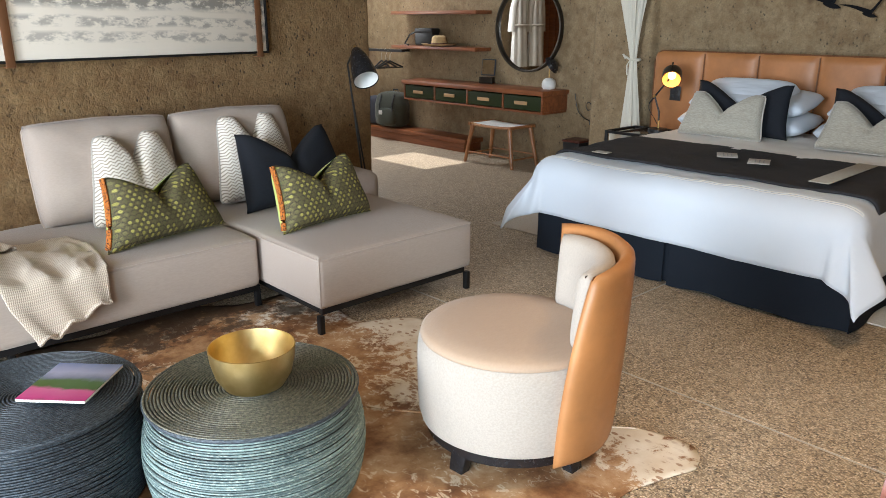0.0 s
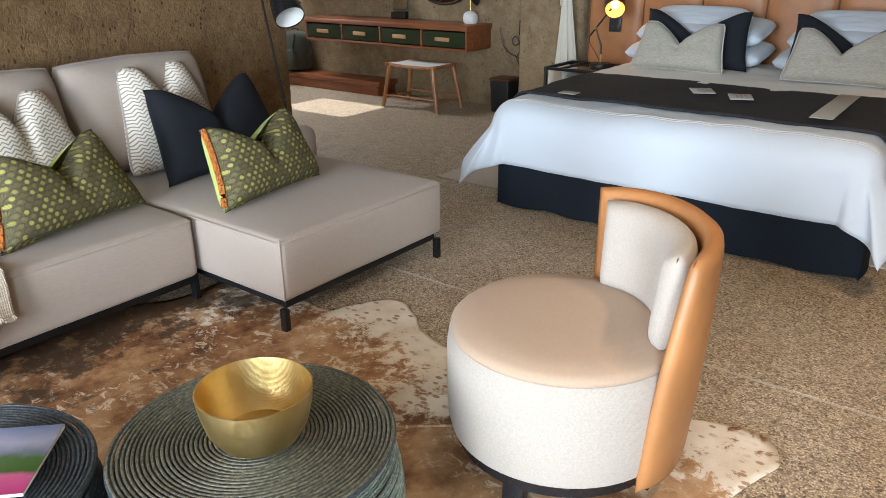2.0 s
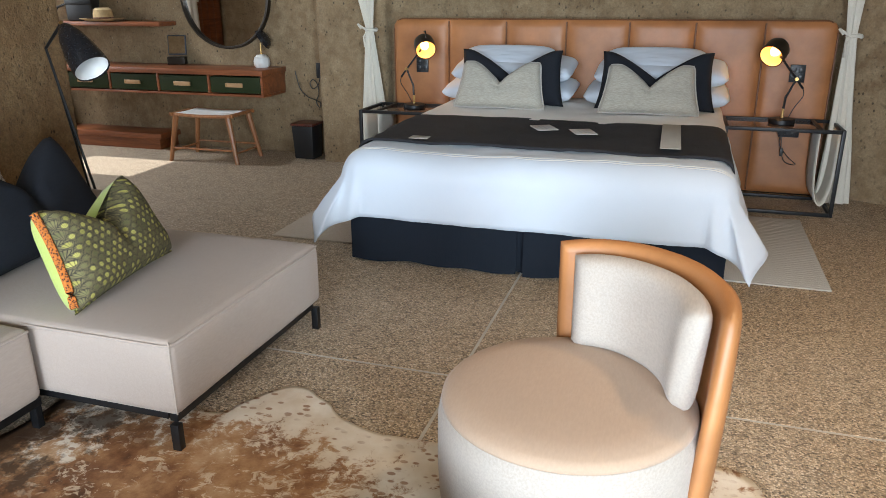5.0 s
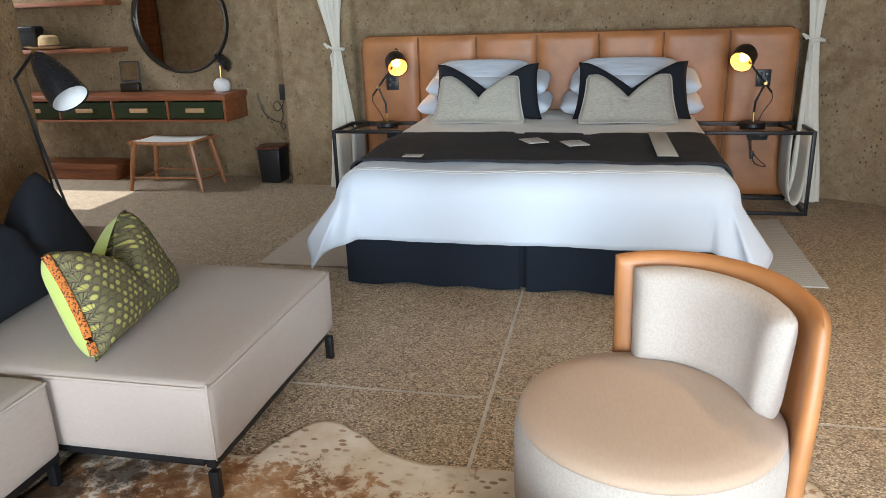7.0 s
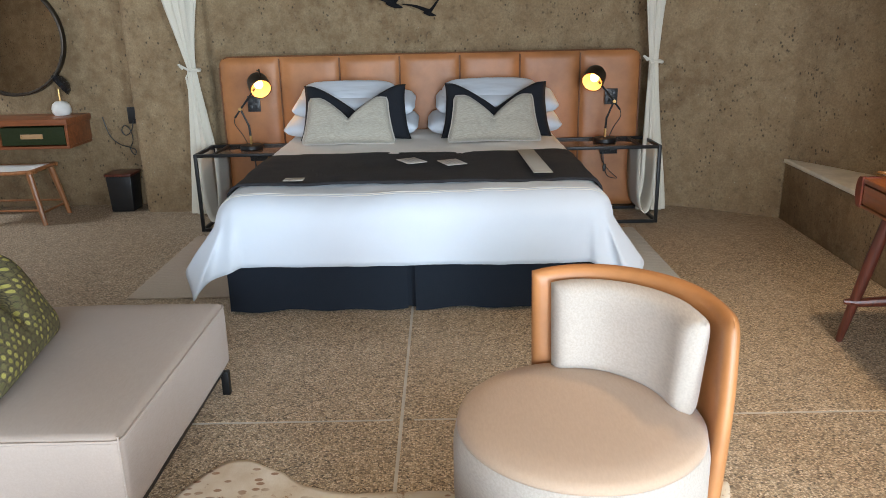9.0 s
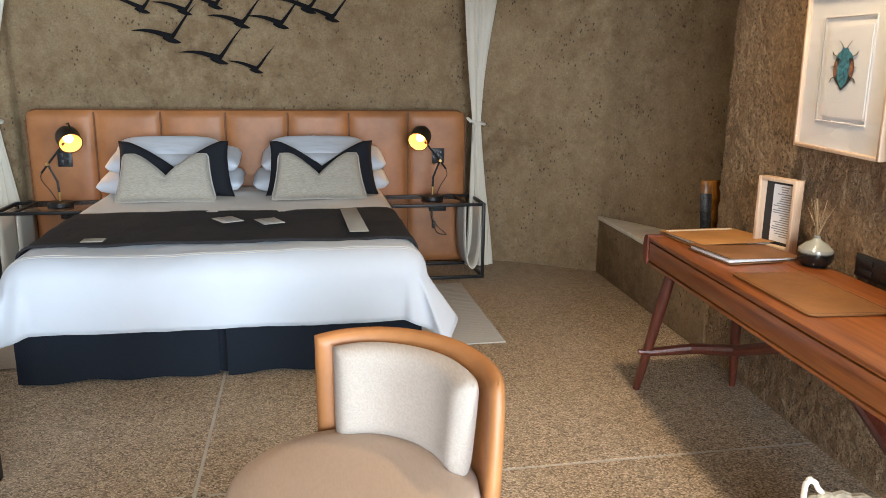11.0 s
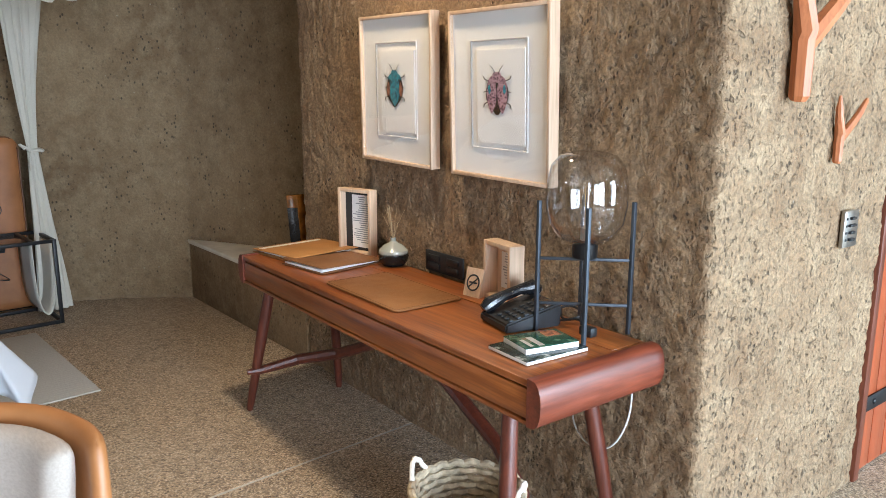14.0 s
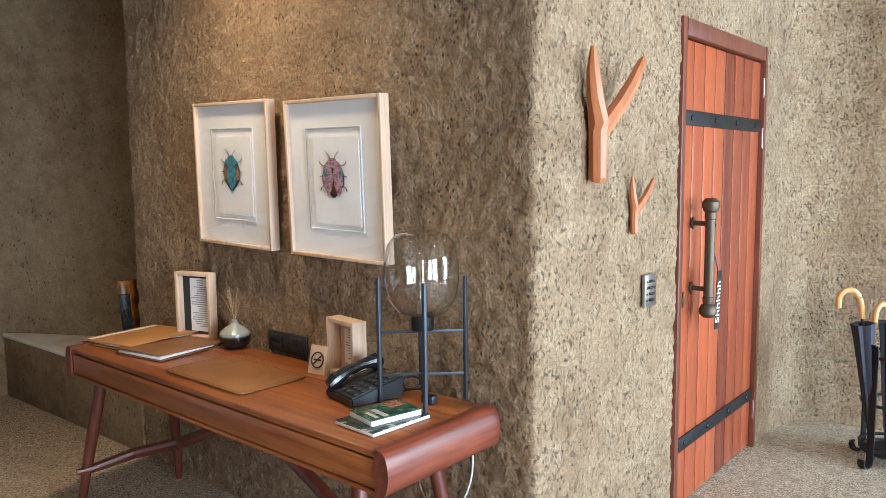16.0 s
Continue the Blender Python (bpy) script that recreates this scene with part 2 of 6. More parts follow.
def leather(name, c, rough=0.42, sc=260.0):
    n = Nodes(name)
    cells = n.voronoi(sc, feature="DISTANCE_TO_EDGE")
    big = n.noise(4.0, 5)
    col = n.mix(n.ramp(big, [(0.35, 0.0), (0.7, 1.0)]), tuple(v * 0.78 for v in c), tuple(min(1, v * 1.15) for v in c))
    return n.done(col, n.math("MULTIPLY_ADD", n.noise(20, 3), 0.25, rough - 0.12), n.bump(n.ramp(cells, [(0.0, 0.0), (0.12, 1.0)]), 0.12, 0.001))


leather("tan_leather", (0.43, 0.185, 0.065))
leather("headboard_leather", (0.38, 0.155, 0.055), 0.45)
leather("folder_leather", (0.42, 0.20, 0.06), 0.6)
leather("pad_leather", (0.25, 0.105, 0.03), 0.5)
leather("cover_leather", (0.23, 0.105, 0.04), 0.55)
leather("brown_leather", (0.15, 0.06, 0.022), 0.55)
leather("pull_leather", (0.46, 0.27, 0.13), 0.55)
plain("black_metal", (0.011, 0.011, 0.012), 0.45, 0.3)
plain("black_matte", (0.008, 0.008, 0.009), 0.95, 0.0, 0.1)
MATS["black_matte"].node_tree.nodes["Principled BSDF"].inputs["Specular IOR Level"].default_value = 0.15
plain("black_gloss", (0.012, 0.012, 0.014), 0.25, 0.0, 0.05)
plain("black_plastic", (0.016, 0.017, 0.019), 0.4)
plain("grey_metal", (0.06, 0.07, 0.085), 0.5, 0.5)
plain("bronze", (0.10, 0.075, 0.05), 0.5, 0.7)
plain("dark_bronze", (0.035, 0.026, 0.018), 0.42, 0.6)
plain("steel", (0.45, 0.43, 0.40), 0.35, 1.0)
plain("brass", (0.55, 0.36, 0.14), 0.35, 1.0)
plain("white_paint", (0.75, 0.74, 0.72), 0.5, 0, 0.04)
plain("white_paper", (0.84, 0.82, 0.79), 0.7, 0, 0.03)
plain("mat_board", (0.87, 0.86, 0.84), 0.8, 0, 0.02)
# grey copy of mat_board for the mount edges that lie in shade
plain("mat_shade", (0.42, 0.41, 0.40), 0.8, 0, 0.02)
plain("print_grey", (0.30, 0.30, 0.31), 0.8)
plain("plaster_ledge", (0.72, 0.68, 0.60), 0.85, 0, 0.12)
plain("ceiling_paint", (0.24, 0.195, 0.14), 0.9)
plain("joint_fill", (0.52, 0.50, 0.46), 0.8)
plain("ground_earth", (0.25, 0.22, 0.14), 0.95, 0, 0.3, 0.4, 0.4, 8)
plain("stone_white", (0.72, 0.70, 0.66), 0.35)
plain("cable_white", (0.7, 0.7, 0.68), 0.5)
plain("straw", (0.50, 0.36, 0.19), 0.85, 0, 0.2, 20)
plain("twig", (0.45, 0.33, 0.18), 0.9)
plain("cane", (0.55, 0.28, 0.09), 0.35)
plain("umbrella_cloth", (0.02, 0.022, 0.035), 0.7)
plain("basket_cane", (0.42, 0.33, 0.22), 0.8, 0, 0.35, 30)
plain("rope_white", (0.72, 0.66, 0.56), 0.9, 0, 0.1, 30)
plain("amber_glassy", (0.30, 0.12, 0.02), 0.15, 0, 0.5, 12)

n = Nodes("dark_glass")
n.done((0.10, 0.07, 0.055), 0.08, None, Specular_IOR_Level=0.6)
n = Nodes("mirror_glass")
n.done((0.9, 0.9, 0.88), 0.01, None, Metallic=1.0)


def thin_glass(name, gloss_least, power=3.0):
    """A thin pane: clear, with a mirror gloss that grows at a slant."""
    n = Nodes(name)
    clear = n.node("ShaderNodeBsdfTransparent")
    gloss = n.node("ShaderNodeBsdfGlossy", {"Roughness": 0.0})
    slant = n.node("ShaderNodeLayerWeight", {"Blend": 0.5}).outputs["Facing"]
    mixer = n.node("ShaderNodeMixShader", {0: n.math("MULTIPLY_ADD", n.math("POWER", slant, power), 0.85, gloss_least)})
    n.t.links.new(clear.outputs[0], mixer.inputs[1])
    n.t.links.new(gloss.outputs[0], mixer.inputs[2])
    n.t.links.new(mixer.outputs[0], n.t.nodes["Material Output"].inputs[0])


thin_glass("picture_glass", 0.02)
thin_glass("globe_glass", 0.11, 2.2)
thin_glass("window_glass", 0.04)
n = Nodes("lamp_glow")
n.done((0.9, 0.6, 0.3), 0.5, None, Emission_Color=(1.0, 0.56, 0.18, 1), Emission_Strength=5.0)
n = Nodes("lamp_inside")
n.done((0.75, 0.48, 0.24), 0.5, None, Metallic=0.4)

n = Nodes("gold_bowl")
ring = n.node("ShaderNodeTexWave", {"Vector": n.coord(), "Scale": 105.0, "Distortion": 1.0, "Detail": 2.0}, bands_direction="Z").outputs[0]
n.done(n.mix(n.ramp(n.noise(9, 4), [(0.4, 0.0), (0.7, 1.0)]), (0.60, 0.43, 0.17), (0.74, 0.57, 0.28)), n.math("MULTIPLY_ADD", n.noise(30, 3), 0.2, 0.32), n.bump(ring, 0.14, 0.001), Metallic=1.0)

n = Nodes("hide")
v = n.coord()
patch = n.noise(1.25, 6, 0.62, v, 0.6)
speck = n.noise(16, 5, 0.75, v, 0.4)
m1 = n.ramp(n.math("ADD", n.math("MULTIPLY_ADD", n.math("SUBTRACT", n.node("ShaderNodeSeparateXYZ", {0: v}).outputs[0], 2.72), 0.50, patch), n.math("MULTIPLY", n.math("SUBTRACT", speck, 0.5), 0.8)), [(0.52, 0.0), (0.59, 1.0)])
brown = n.ramp(n.noise(4, 6, 0.7, v), [(0.30, (0.085, 0.032, 0.013)), (0.43, (0.24, 0.105, 0.042)), (0.55, (0.43, 0.235, 0.11)), (0.70, (0.60, 0.41, 0.25))])
cream = n.ramp(n.noise(8, 4, 0.6, v), [(0.35, (0.66, 0.55, 0.42)), (0.7, (0.80, 0.73, 0.63))])
pale = n.math("MULTIPLY", n.ramp(n.noise(26, 4, 0.7, n.coord((1, 0.7, 1)), 0.8), [(0.55, 0.0), (0.60, 1.0)]), n.ramp(n.noise(3.0, 3, 0.5, v), [(0.40, 0.0), (0.55, 0.8)]))
brown = n.mix(pale, brown, (0.72, 0.60, 0.45))
flecks = n.math("MULTIPLY", n.ramp(n.voronoi(34, n.coord((1, 0.6, 1))), [(0.24, 1.0), (0.32, 0.0)]), n.ramp(n.noise(3.5, 3, 0.5, v), [(0.36, 0.0), (0.48, 0.85)]))
cream = n.mix(flecks, cream, (0.30, 0.15, 0.07))
# darker towards the sofa: dark hair plus the shade under it, put into colour
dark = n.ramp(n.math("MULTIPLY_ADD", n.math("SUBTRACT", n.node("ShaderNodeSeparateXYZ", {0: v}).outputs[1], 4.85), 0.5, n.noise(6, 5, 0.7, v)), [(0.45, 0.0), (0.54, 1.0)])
hair = n.noise(160, 3, 0.6, n.coord((0.3, 1, 1)))
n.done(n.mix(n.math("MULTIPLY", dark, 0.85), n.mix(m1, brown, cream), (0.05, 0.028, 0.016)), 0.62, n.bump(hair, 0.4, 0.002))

n = Nodes("chevron")
sep = n.node("ShaderNodeSeparateXYZ", {0: n.coord()})
zig = n.math("PINGPONG", n.math("MULTIPLY", sep.outputs[0], 26.0), 0.5)
row = n.math("FRACT", n.math("ADD", n.math("MULTIPLY", sep.outputs[2], 55.0), n.math("MULTIPLY", zig, 1.6)))
stripe = n.ramp(row, [(0.0, 0.0), (0.62, 0.0), (0.68, 1.0), (0.95, 1.0), (1.0, 0.0)])
col = n.mix(n.math("MULTIPLY", stripe, 0.85), (0.74, 0.68, 0.60), (0.22, 0.165, 0.125))
n.done(col, 0.9, n.bump(n.noise(300, 2), 0.3, 0.001))

n = Nodes("scallop")
sep = n.node("ShaderNodeSeparateXYZ", {0: n.coord()})
rowf = n.math("MULTIPLY", sep.outputs[2], 50.0)
rowi, fz = n.math("FLOOR", rowf), n.math("FRACT", rowf)
colf = n.math("MULTIPLY", sep.outputs[0], 31.0)
c_low = n.math("MULTIPLY_ADD", rowi, 0.5, colf)
c_up = n.math("ADD", c_low, 0.5)
f_low = n.math("SUBTRACT", n.math("FRACT", c_low), 0.5)
f_up = n.math("SUBTRACT", n.math("FRACT", c_up), 0.5)
arc = n.math("SQRT", n.math("MAXIMUM", n.math("MULTIPLY_ADD", n.math("POWER", n.math("ABSOLUTE", f_low), 2.0), -4.0, 1.0), 0.0))
low = n.math("LESS_THAN", fz, arc)
up = n.math("SUBTRACT", 1.0, low)
fx = n.math("ADD", n.math("MULTIPLY", f_low, low), n.math("MULTIPLY", f_up, up))
fy = n.math("SUBTRACT", fz, up)
ci = n.math("ADD", n.math("MULTIPLY", n.math("FLOOR", c_low), low), n.math("MULTIPLY", n.math("FLOOR", c_up), up))
cellid = n.node("ShaderNodeTexWhiteNoise", {0: n.node("ShaderNodeCombineXYZ", {0: ci, 1: n.math("ADD", rowi, up)}).outputs[0]}).outputs[0]
dx, dy = n.math("MULTIPLY", fx, 2.4), n.math("MULTIPLY", n.math("SUBTRACT", fy, 0.38), 1.5)
disc = n.ramp(n.math("SQRT", n.math("ADD", n.math("MULTIPLY", dx, dx), n.math("MULTIPLY", dy, dy))), [(0.52, 1.0), (0.62, 0.0)])
rays = n.math("SINE", n.math("MULTIPLY", n.math("ARCTAN2", dx, n.math("ADD", dy, 1.9)), 44.0))
rim_ = n.ramp(n.math("ABSOLUTE", n.math("SUBTRACT", fz, arc)), [(0.05, 1.0), (0.14, 0.0)])
col = n.mix(n.ramp(rays, [(0.2, 0.0), (0.7, 1.0)]), (0.15, 0.125, 0.055), (0.035, 0.028, 0.017))
tone = n.ramp(cellid, [(0.0, (0.12, 0.115, 0.04)), (0.28, (0.34, 0.31, 0.065)), (0.50, (0.17, 0.155, 0.06)), (0.70, (0.46, 0.42, 0.10))], "CONSTANT")
col = n.mix(n.math("MULTIPLY", disc, n.ramp(rays, [(0.3, 0.85), (0.9, 0.35)])), col, tone)
col = n.mix(n.math("MULTIPLY", rim_, 0.75), col, (0.02, 0.02, 0.012))
n.done(col, 0.85, n.bump(n.noise(300, 2), 0.3, 0.001))

n = Nodes("wax_trim")
vv = n.voronoi(150)
n.done(n.ramp(vv, [(0.0, (0.02, 0.012, 0.01)), (0.36, (0.03, 0.015, 0.01)), (0.44, (0.52, 0.15, 0.025)), (1.0, (0.62, 0.20, 0.03))]), 0.85)

n = Nodes("rope_teal")
rough_v = n.noise(5, 6, 0.7, n.coord((1, 1, 6)))
strand = n.noise(90, 4, 0.7, n.coord((1, 1, 3)))
col = n.mix(n.ramp(rough_v, [(0.35, 0.0), (0.62, 1.0)]), (0.05, 0.085, 0.095), (0.25, 0.345, 0.33))
col = n.mix(n.ramp(strand, [(0.50, 0.0), (0.68, 0.85)]), col, (0.56, 0.64, 0.57))
col = n.mix(n.ramp(n.node("ShaderNodeObjectInfo").outputs["Random"], [(0.0, 0.7), (0.30, 0.08), (1.0, 0.0)]), col, (0.02, 0.032, 0.036))
n.done(col, 0.55, n.bump(strand, 0.6, 0.003))
n = Nodes("rope_navy")
strand = n.noise(90, 4, 0.7, n.coord((1, 1, 3)))
col = n.mix(n.ramp(strand, [(0.4, 0.0), (0.85, 0.6)]), (0.016, 0.021, 0.03), (0.20, 0.26, 0.31))
n.done(col, 0.5, n.bump(strand, 0.6, 0.003))
n = Nodes("rope_olive")
strand = n.noise(90, 4, 0.7)
col = n.mix(n.ramp(strand, [(0.4, 0.0), (0.8, 0.8)]), (0.06, 0.062, 0.048), (0.32, 0.30, 0.22))
n.done(col, 0.5, n.bump(strand, 0.6, 0.003))

n = Nodes("painting")
v = n.coord()
sep = n.node("ShaderNodeSeparateXYZ", {0: v})
cloud = n.noise(2.2, 6, 0.65, n.coord((0.5, 1, 1.6)))
trees = n.noise(11, 5, 0.7, n.coord((0.8, 1, 1.5)))
sway = n.math("MULTIPLY", n.math("SUBTRACT", n.noise(1.6, 2), 0.5), 0.10)
height = n.math("ADD", sep.outputs[2], sway)
col = n.mix(n.ramp(cloud, [(0.4, 0.0), (0.7, 0.4)]), (0.83, 0.76, 0.66), (0.70, 0.63, 0.54))
for mid, half, least, ink in ((0.11, 0.035, 0.47, 0.55), (0.19, 0.035, 0.47, 0.6), (0.31, 0.065, 0.42, 0.8), (0.55, 0.05, 0.5, 0.5)):
    near = n.ramp(n.math("ABSOLUTE", n.math("SUBTRACT", height, mid)), [(half * 0.5, 1.0), (half, 0.0)])
    mask = n.math("MULTIPLY", near, n.ramp(trees, [(least, 0.0), (least + 0.10, ink)]))
    col = n.mix(mask, col, (0.19, 0.175, 0.16))
n.done(col, 0.8, n.bump(n.math("ADD", trees, cloud), 0.3, 0.002))

n = Nodes("vase_glaze")
sep = n.node("ShaderNodeSeparateXYZ", {0: n.coord()})
n.done(n.mix(n.ramp(n.math("ADD", sep.outputs[2], n.math("MULTIPLY", n.noise(40, 2), 0.008)), [(0.062, 0.0), (0.070, 1.0)]), (0.012, 0.012, 0.011), (0.33, 0.33, 0.28)), 0.2)

n = Nodes("cover_landscape")
sep = n.node("ShaderNodeSeparateXYZ", {0: n.coord()})
wob = n.math("ADD", sep.outputs[1], n.math("MULTIPLY", n.math("SUBTRACT", n.noise(14, 4), 0.5), 0.06))
n.done(n.ramp(n.math("MULTIPLY_ADD", wob, 3.6, 0.5), [(0.0, (0.12, 0.07, 0.03)), (0.10, (0.42, 0.04, 0.16)), (0.30, (0.50, 0.10, 0.22)), (0.36, (0.05, 0.10, 0.02)), (0.50, (0.06, 0.13, 0.03)), (0.58, (0.20, 0.22, 0.34)), (0.72, (0.42, 0.44, 0.62)), (1.0, (0.12, 0.24, 0.60))]), 0.3)
n = Nodes("cover_green")
n.done(n.ramp(n.noise(24, 4), [(0.35, (0.010, 0.04, 0.026)), (0.5, (0.022, 0.085, 0.055)), (0.62, (0.16, 0.20, 0.13)), (0.7, (0.35, 0.05, 0.04))]), 0.25)
n = Nodes("cover_dark")
n.done(n.ramp(n.noise(22, 4), [(0.40, (0.015, 0.02, 0.022)), (0.56, (0.05, 0.07, 0.06)), (0.66, (0.45, 0.45, 0.42))]), 0.25)
n = Nodes("beetle_blue")
n.done(n.ramp(n.noise(60, 4), [(0.35, (0.01, 0.04, 0.07)), (0.5, (0.03, 0.22, 0.30)), (0.7, (0.07, 0.38, 0.42))]), 0.7)
n = Nodes("beetle_rust")
n.done(n.ramp(n.noise(60, 4), [(0.35, (0.08, 0.03, 0.02)), (0.6, (0.45, 0.17, 0.08))]), 0.7)
n = Nodes("beetle_pink")
n.done(n.ramp(n.voronoi(110), [(0.2, (0.05, 0.03, 0.04)), (0.42, (0.30, 0.16, 0.20)), (0.7, (0.48, 0.30, 0.34))]), 0.7)


# ---- building helpers ----
def thing(name, m, label, category, group="", kind=""):
    ob = new(name)
    ob.empty_display_size = 0.1
    ob.matrix_basis = m
    return tagged(ob, label, category, group, kind)


def mesh_of(bm, mat, smooth=None, name="mesh"):
    me = bpy.data.meshes.new(name)
    bmesh.ops.recalc_face_normals(bm, faces=bm.faces)
    bm.to_mesh(me)
    bm.free()
    me.materials.append(MATS[mat])
    if smooth is not None:
        for p in me.polygons:
            p.use_smooth = True
        if smooth < 180:
            me.set_sharp_from_angle(angle=radians(smooth))
    return me


def part(name, bm, mat, parent=None, label="", m=None, smooth=28):
    ob = new(name, mesh_of(bm, mat, smooth, name))
    if parent:
        ob.parent = parent
    if m is not None:
        ob.matrix_basis = m
    return tagged(ob, label)


def box(sx, sy, sz, at=(0, 0, 0), bevel=0.004, seg=2, bm=None, m=None):
    """A bevelled box, at: the middle of its base."""
    b = bmesh.new()
    bmesh.ops.create_cube(b, size=1.0, matrix=Matrix.Diagonal((sx, sy, sz, 1)))
    if bevel:
        bmesh.ops.bevel(b, geom=b.edges[:], offset=min(bevel, 0.49 * min(sx, sy, sz)), segments=seg, affect="EDGES", profile=0.5)
    bmesh.ops.translate(b, verts=b.verts, vec=(at[0], at[1], at[2] + sz / 2))
    return joined(b, bm, m)


def joined(b, bm, m=None):
    if m is not None:
        bmesh.ops.transform(b, matrix=m, verts=b.verts)
    if bm is None:
        return b
    me = bpy.data.meshes.new("tmp")
    b.to_mesh(me)
    b.free()
    bm.from_mesh(me)
    bpy.data.meshes.remove(me)
    return bm


def tube(points, r, n=10, bm=None, cap=True, r_end=None, closed=False):
    """A round bar along points; r may taper to r_end."""
    b = bm or bmesh.new()
    pts = [Vector(p) for p in points]
    rings = []
    k = len(pts)
    up = Vector((0, 0, 1))
    for i, p in enumerate(pts):
        if closed:
            d = pts[(i + 1) % k] - pts[i - 1]
        else:
            d = pts[min(i + 1, k - 1)] - pts[max(i - 1, 0)]
        d.normalize()
        ref = up if abs(d.z) < 0.95 else Vector((1, 0, 0))
        a = d.cross(ref).normalized()
        c = a.cross(d)
        rr = r[i] if isinstance(r, (list, tuple)) else (r + ((r_end if r_end is not None else r) - r) * i / max(1, k - 1))
        rings.append([b.verts.new(p + a * (rr * math.cos(2 * math.pi * j / n)) + c * (rr * math.sin(2 * math.pi * j / n))) for j in range(n)])
    for i in range(k if closed else k - 1):
        q, w = rings[i], rings[(i + 1) % k]
        for j in range(n):
            b.faces.new((q[j], q[(j + 1) % n], w[(j + 1) % n], w[j]))
    if cap and not closed:
        b.faces.new(rings[0][::-1])
        b.faces.new(rings[-1])
    return b


def lathe(profile, n=32, bm=None, at=(0, 0, 0), wobble=0.0):
    """Turned shape from (radius, height) pairs."""
    b = bm or bmesh.new()
    rings = []
    for r, z in profile:
        if r < 1e-5:
            rings.append([b.verts.new((at[0], at[1], at[2] + z))])
        else:
            rings.append([b.verts.new((at[0] + (r + wobble * (j % 3 - 1) * min(1.0, r * 30)) * math.cos(2 * math.pi * j / n), at[1] + (r + wobble * (j % 3 - 1) * min(1.0, r * 30)) * math.sin(2 * math.pi * j / n), at[2] + z)) for j in range(n)])
    for q, w in zip(rings, rings[1:]):
        if len(q) == 1 and len(w) == 1:
            continue
        for j in range(n):
            a, c = j, (j + 1) % n
            if len(q) == 1:
                b.faces.new((q[0], w[c], w[a]))
            elif len(w) == 1:
                b.faces.new((q[a], q[c], w[0]))
            else:
                b.faces.new((q[a], q[c], w[c], w[a]))
    return b


def prism(pts, z0, z1, bevel=0.0, bm=None, m=None, seg=2):
    """An upright prism over a plan outline."""
    b = bmesh.new()
    lo = [b.verts.new((x, y, z0)) for x, y in pts]
    hi = [b.verts.new((x, y, z1)) for x, y in pts]
    k = len(pts)
    for i in range(k):
        b.faces.new((lo[i], lo[(i + 1) % k], hi[(i + 1) % k], hi[i]))
    b.faces.new(lo[::-1])
    b.faces.new(hi)
    if bevel:
        bmesh.ops.bevel(b, geom=b.edges[:], offset=bevel, segments=seg, affect="EDGES", profile=0.5)
    return joined(b, bm, m)


def fbm(x, y, z, octaves=4):
    return noise.fractal(Vector((x, y, z)), 0.9, 2.0, octaves)


def sheet(f, nu, nv, thick=0.0, bm=None, wrap=False):
    """A surface from f(u, v) with u and v from 0 to 1; thick gives it a back."""
    b = bm or bmesh.new()
    g = [[b.verts.new(f(i / nu, j / nv)) for j in range(nv + 1)] for i in range(nu if wrap else nu + 1)]
    fs = []
    for i in range(nu):
        a, c = g[i], g[(i + 1) % len(g)]
        for j in range(nv):
            fs.append(b.faces.new((a[j], c[j], c[j + 1], a[j + 1])))
    if thick:
        for q in fs:
            q.normal_update()
        s = -thick if sum(q.normal.z * q.calc_area() for q in fs) >= 0 else thick
        h = []
        for row in g:
            line = []
            for w in row:
                nn = sum((q.normal for q in w.link_faces), Vector())
                line.append(b.verts.new(w.co + nn.normalized() * s))
            h.append(line)
        for i in range(nu):
            a, c, a2, c2 = g[i], g[(i + 1) % len(g)], h[i], h[(i + 1) % len(g)]
            for j in range(nv):
                b.faces.new((a2[j + 1], c2[j + 1], c2[j], a2[j]))
            for j in ((nv,) if wrap else (0, nv)):
                b.faces.new((a[j], a2[j], c2[j], c[j]))
        if not wrap:
            for i in (0, nu):
                for j in range(nv):
                    b.faces.new((g[i][j], h[i][j], h[i][j + 1], g[i][j + 1]))
    return b


def smooth_line(pts, k=6):
    """A soft curve through the points."""
    p = [Vector(q) for q in pts]
    out = []
    for i in range(len(p) - 1):
        a, b_, c, d = p[max(0, i - 1)], p[i], p[i + 1], p[min(len(p) - 1, i + 2)]
        for j in range(k):
            t = j / k
            out.append(0.5 * (2 * b_ + (c - a) * t + (2 * a - 5 * b_ + 4 * c - d) * t * t + (3 * b_ - a - 3 * c + d) * t ** 3))
    return out + [p[-1]]


# ---- the large structure ----
TOP = 2.9
DESK0, DESK1 = Vector((1.965, 1.455, 0)), Vector((4.436, 1.239, 0))
ENT1 = Vector((1.81, -0.62, 0))
desk_dir = (DESK1 - DESK0).normalized()
ent_dir = (ENT1 - DESK0).normalized()
SOFA_DIR = Vector((math.cos(0.175), math.sin(0.175), 0))
SOFA_END = Vector((4.5, 6.38, 0))
# x runs along the wall, z up; the room is at +y of the desk wall and at -y of the others
M_DESK = Matrix.Translation(DESK0) @ pose(0, 0, 0, 0, 0, math.degrees(math.atan2(desk_dir.y, desk_dir.x)))
M_ENT = Matrix.Translation(DESK0) @ pose(0, 0, 0, 0, 0, math.degrees(math.atan2(ent_dir.y, ent_dir.x)))
M_SOFA = Matrix.Translation(SOFA_END) @ pose(0, 0, 0, 0, 0, math.degrees(0.175))


def ent(s):
    return DESK0 + ent_dir * s


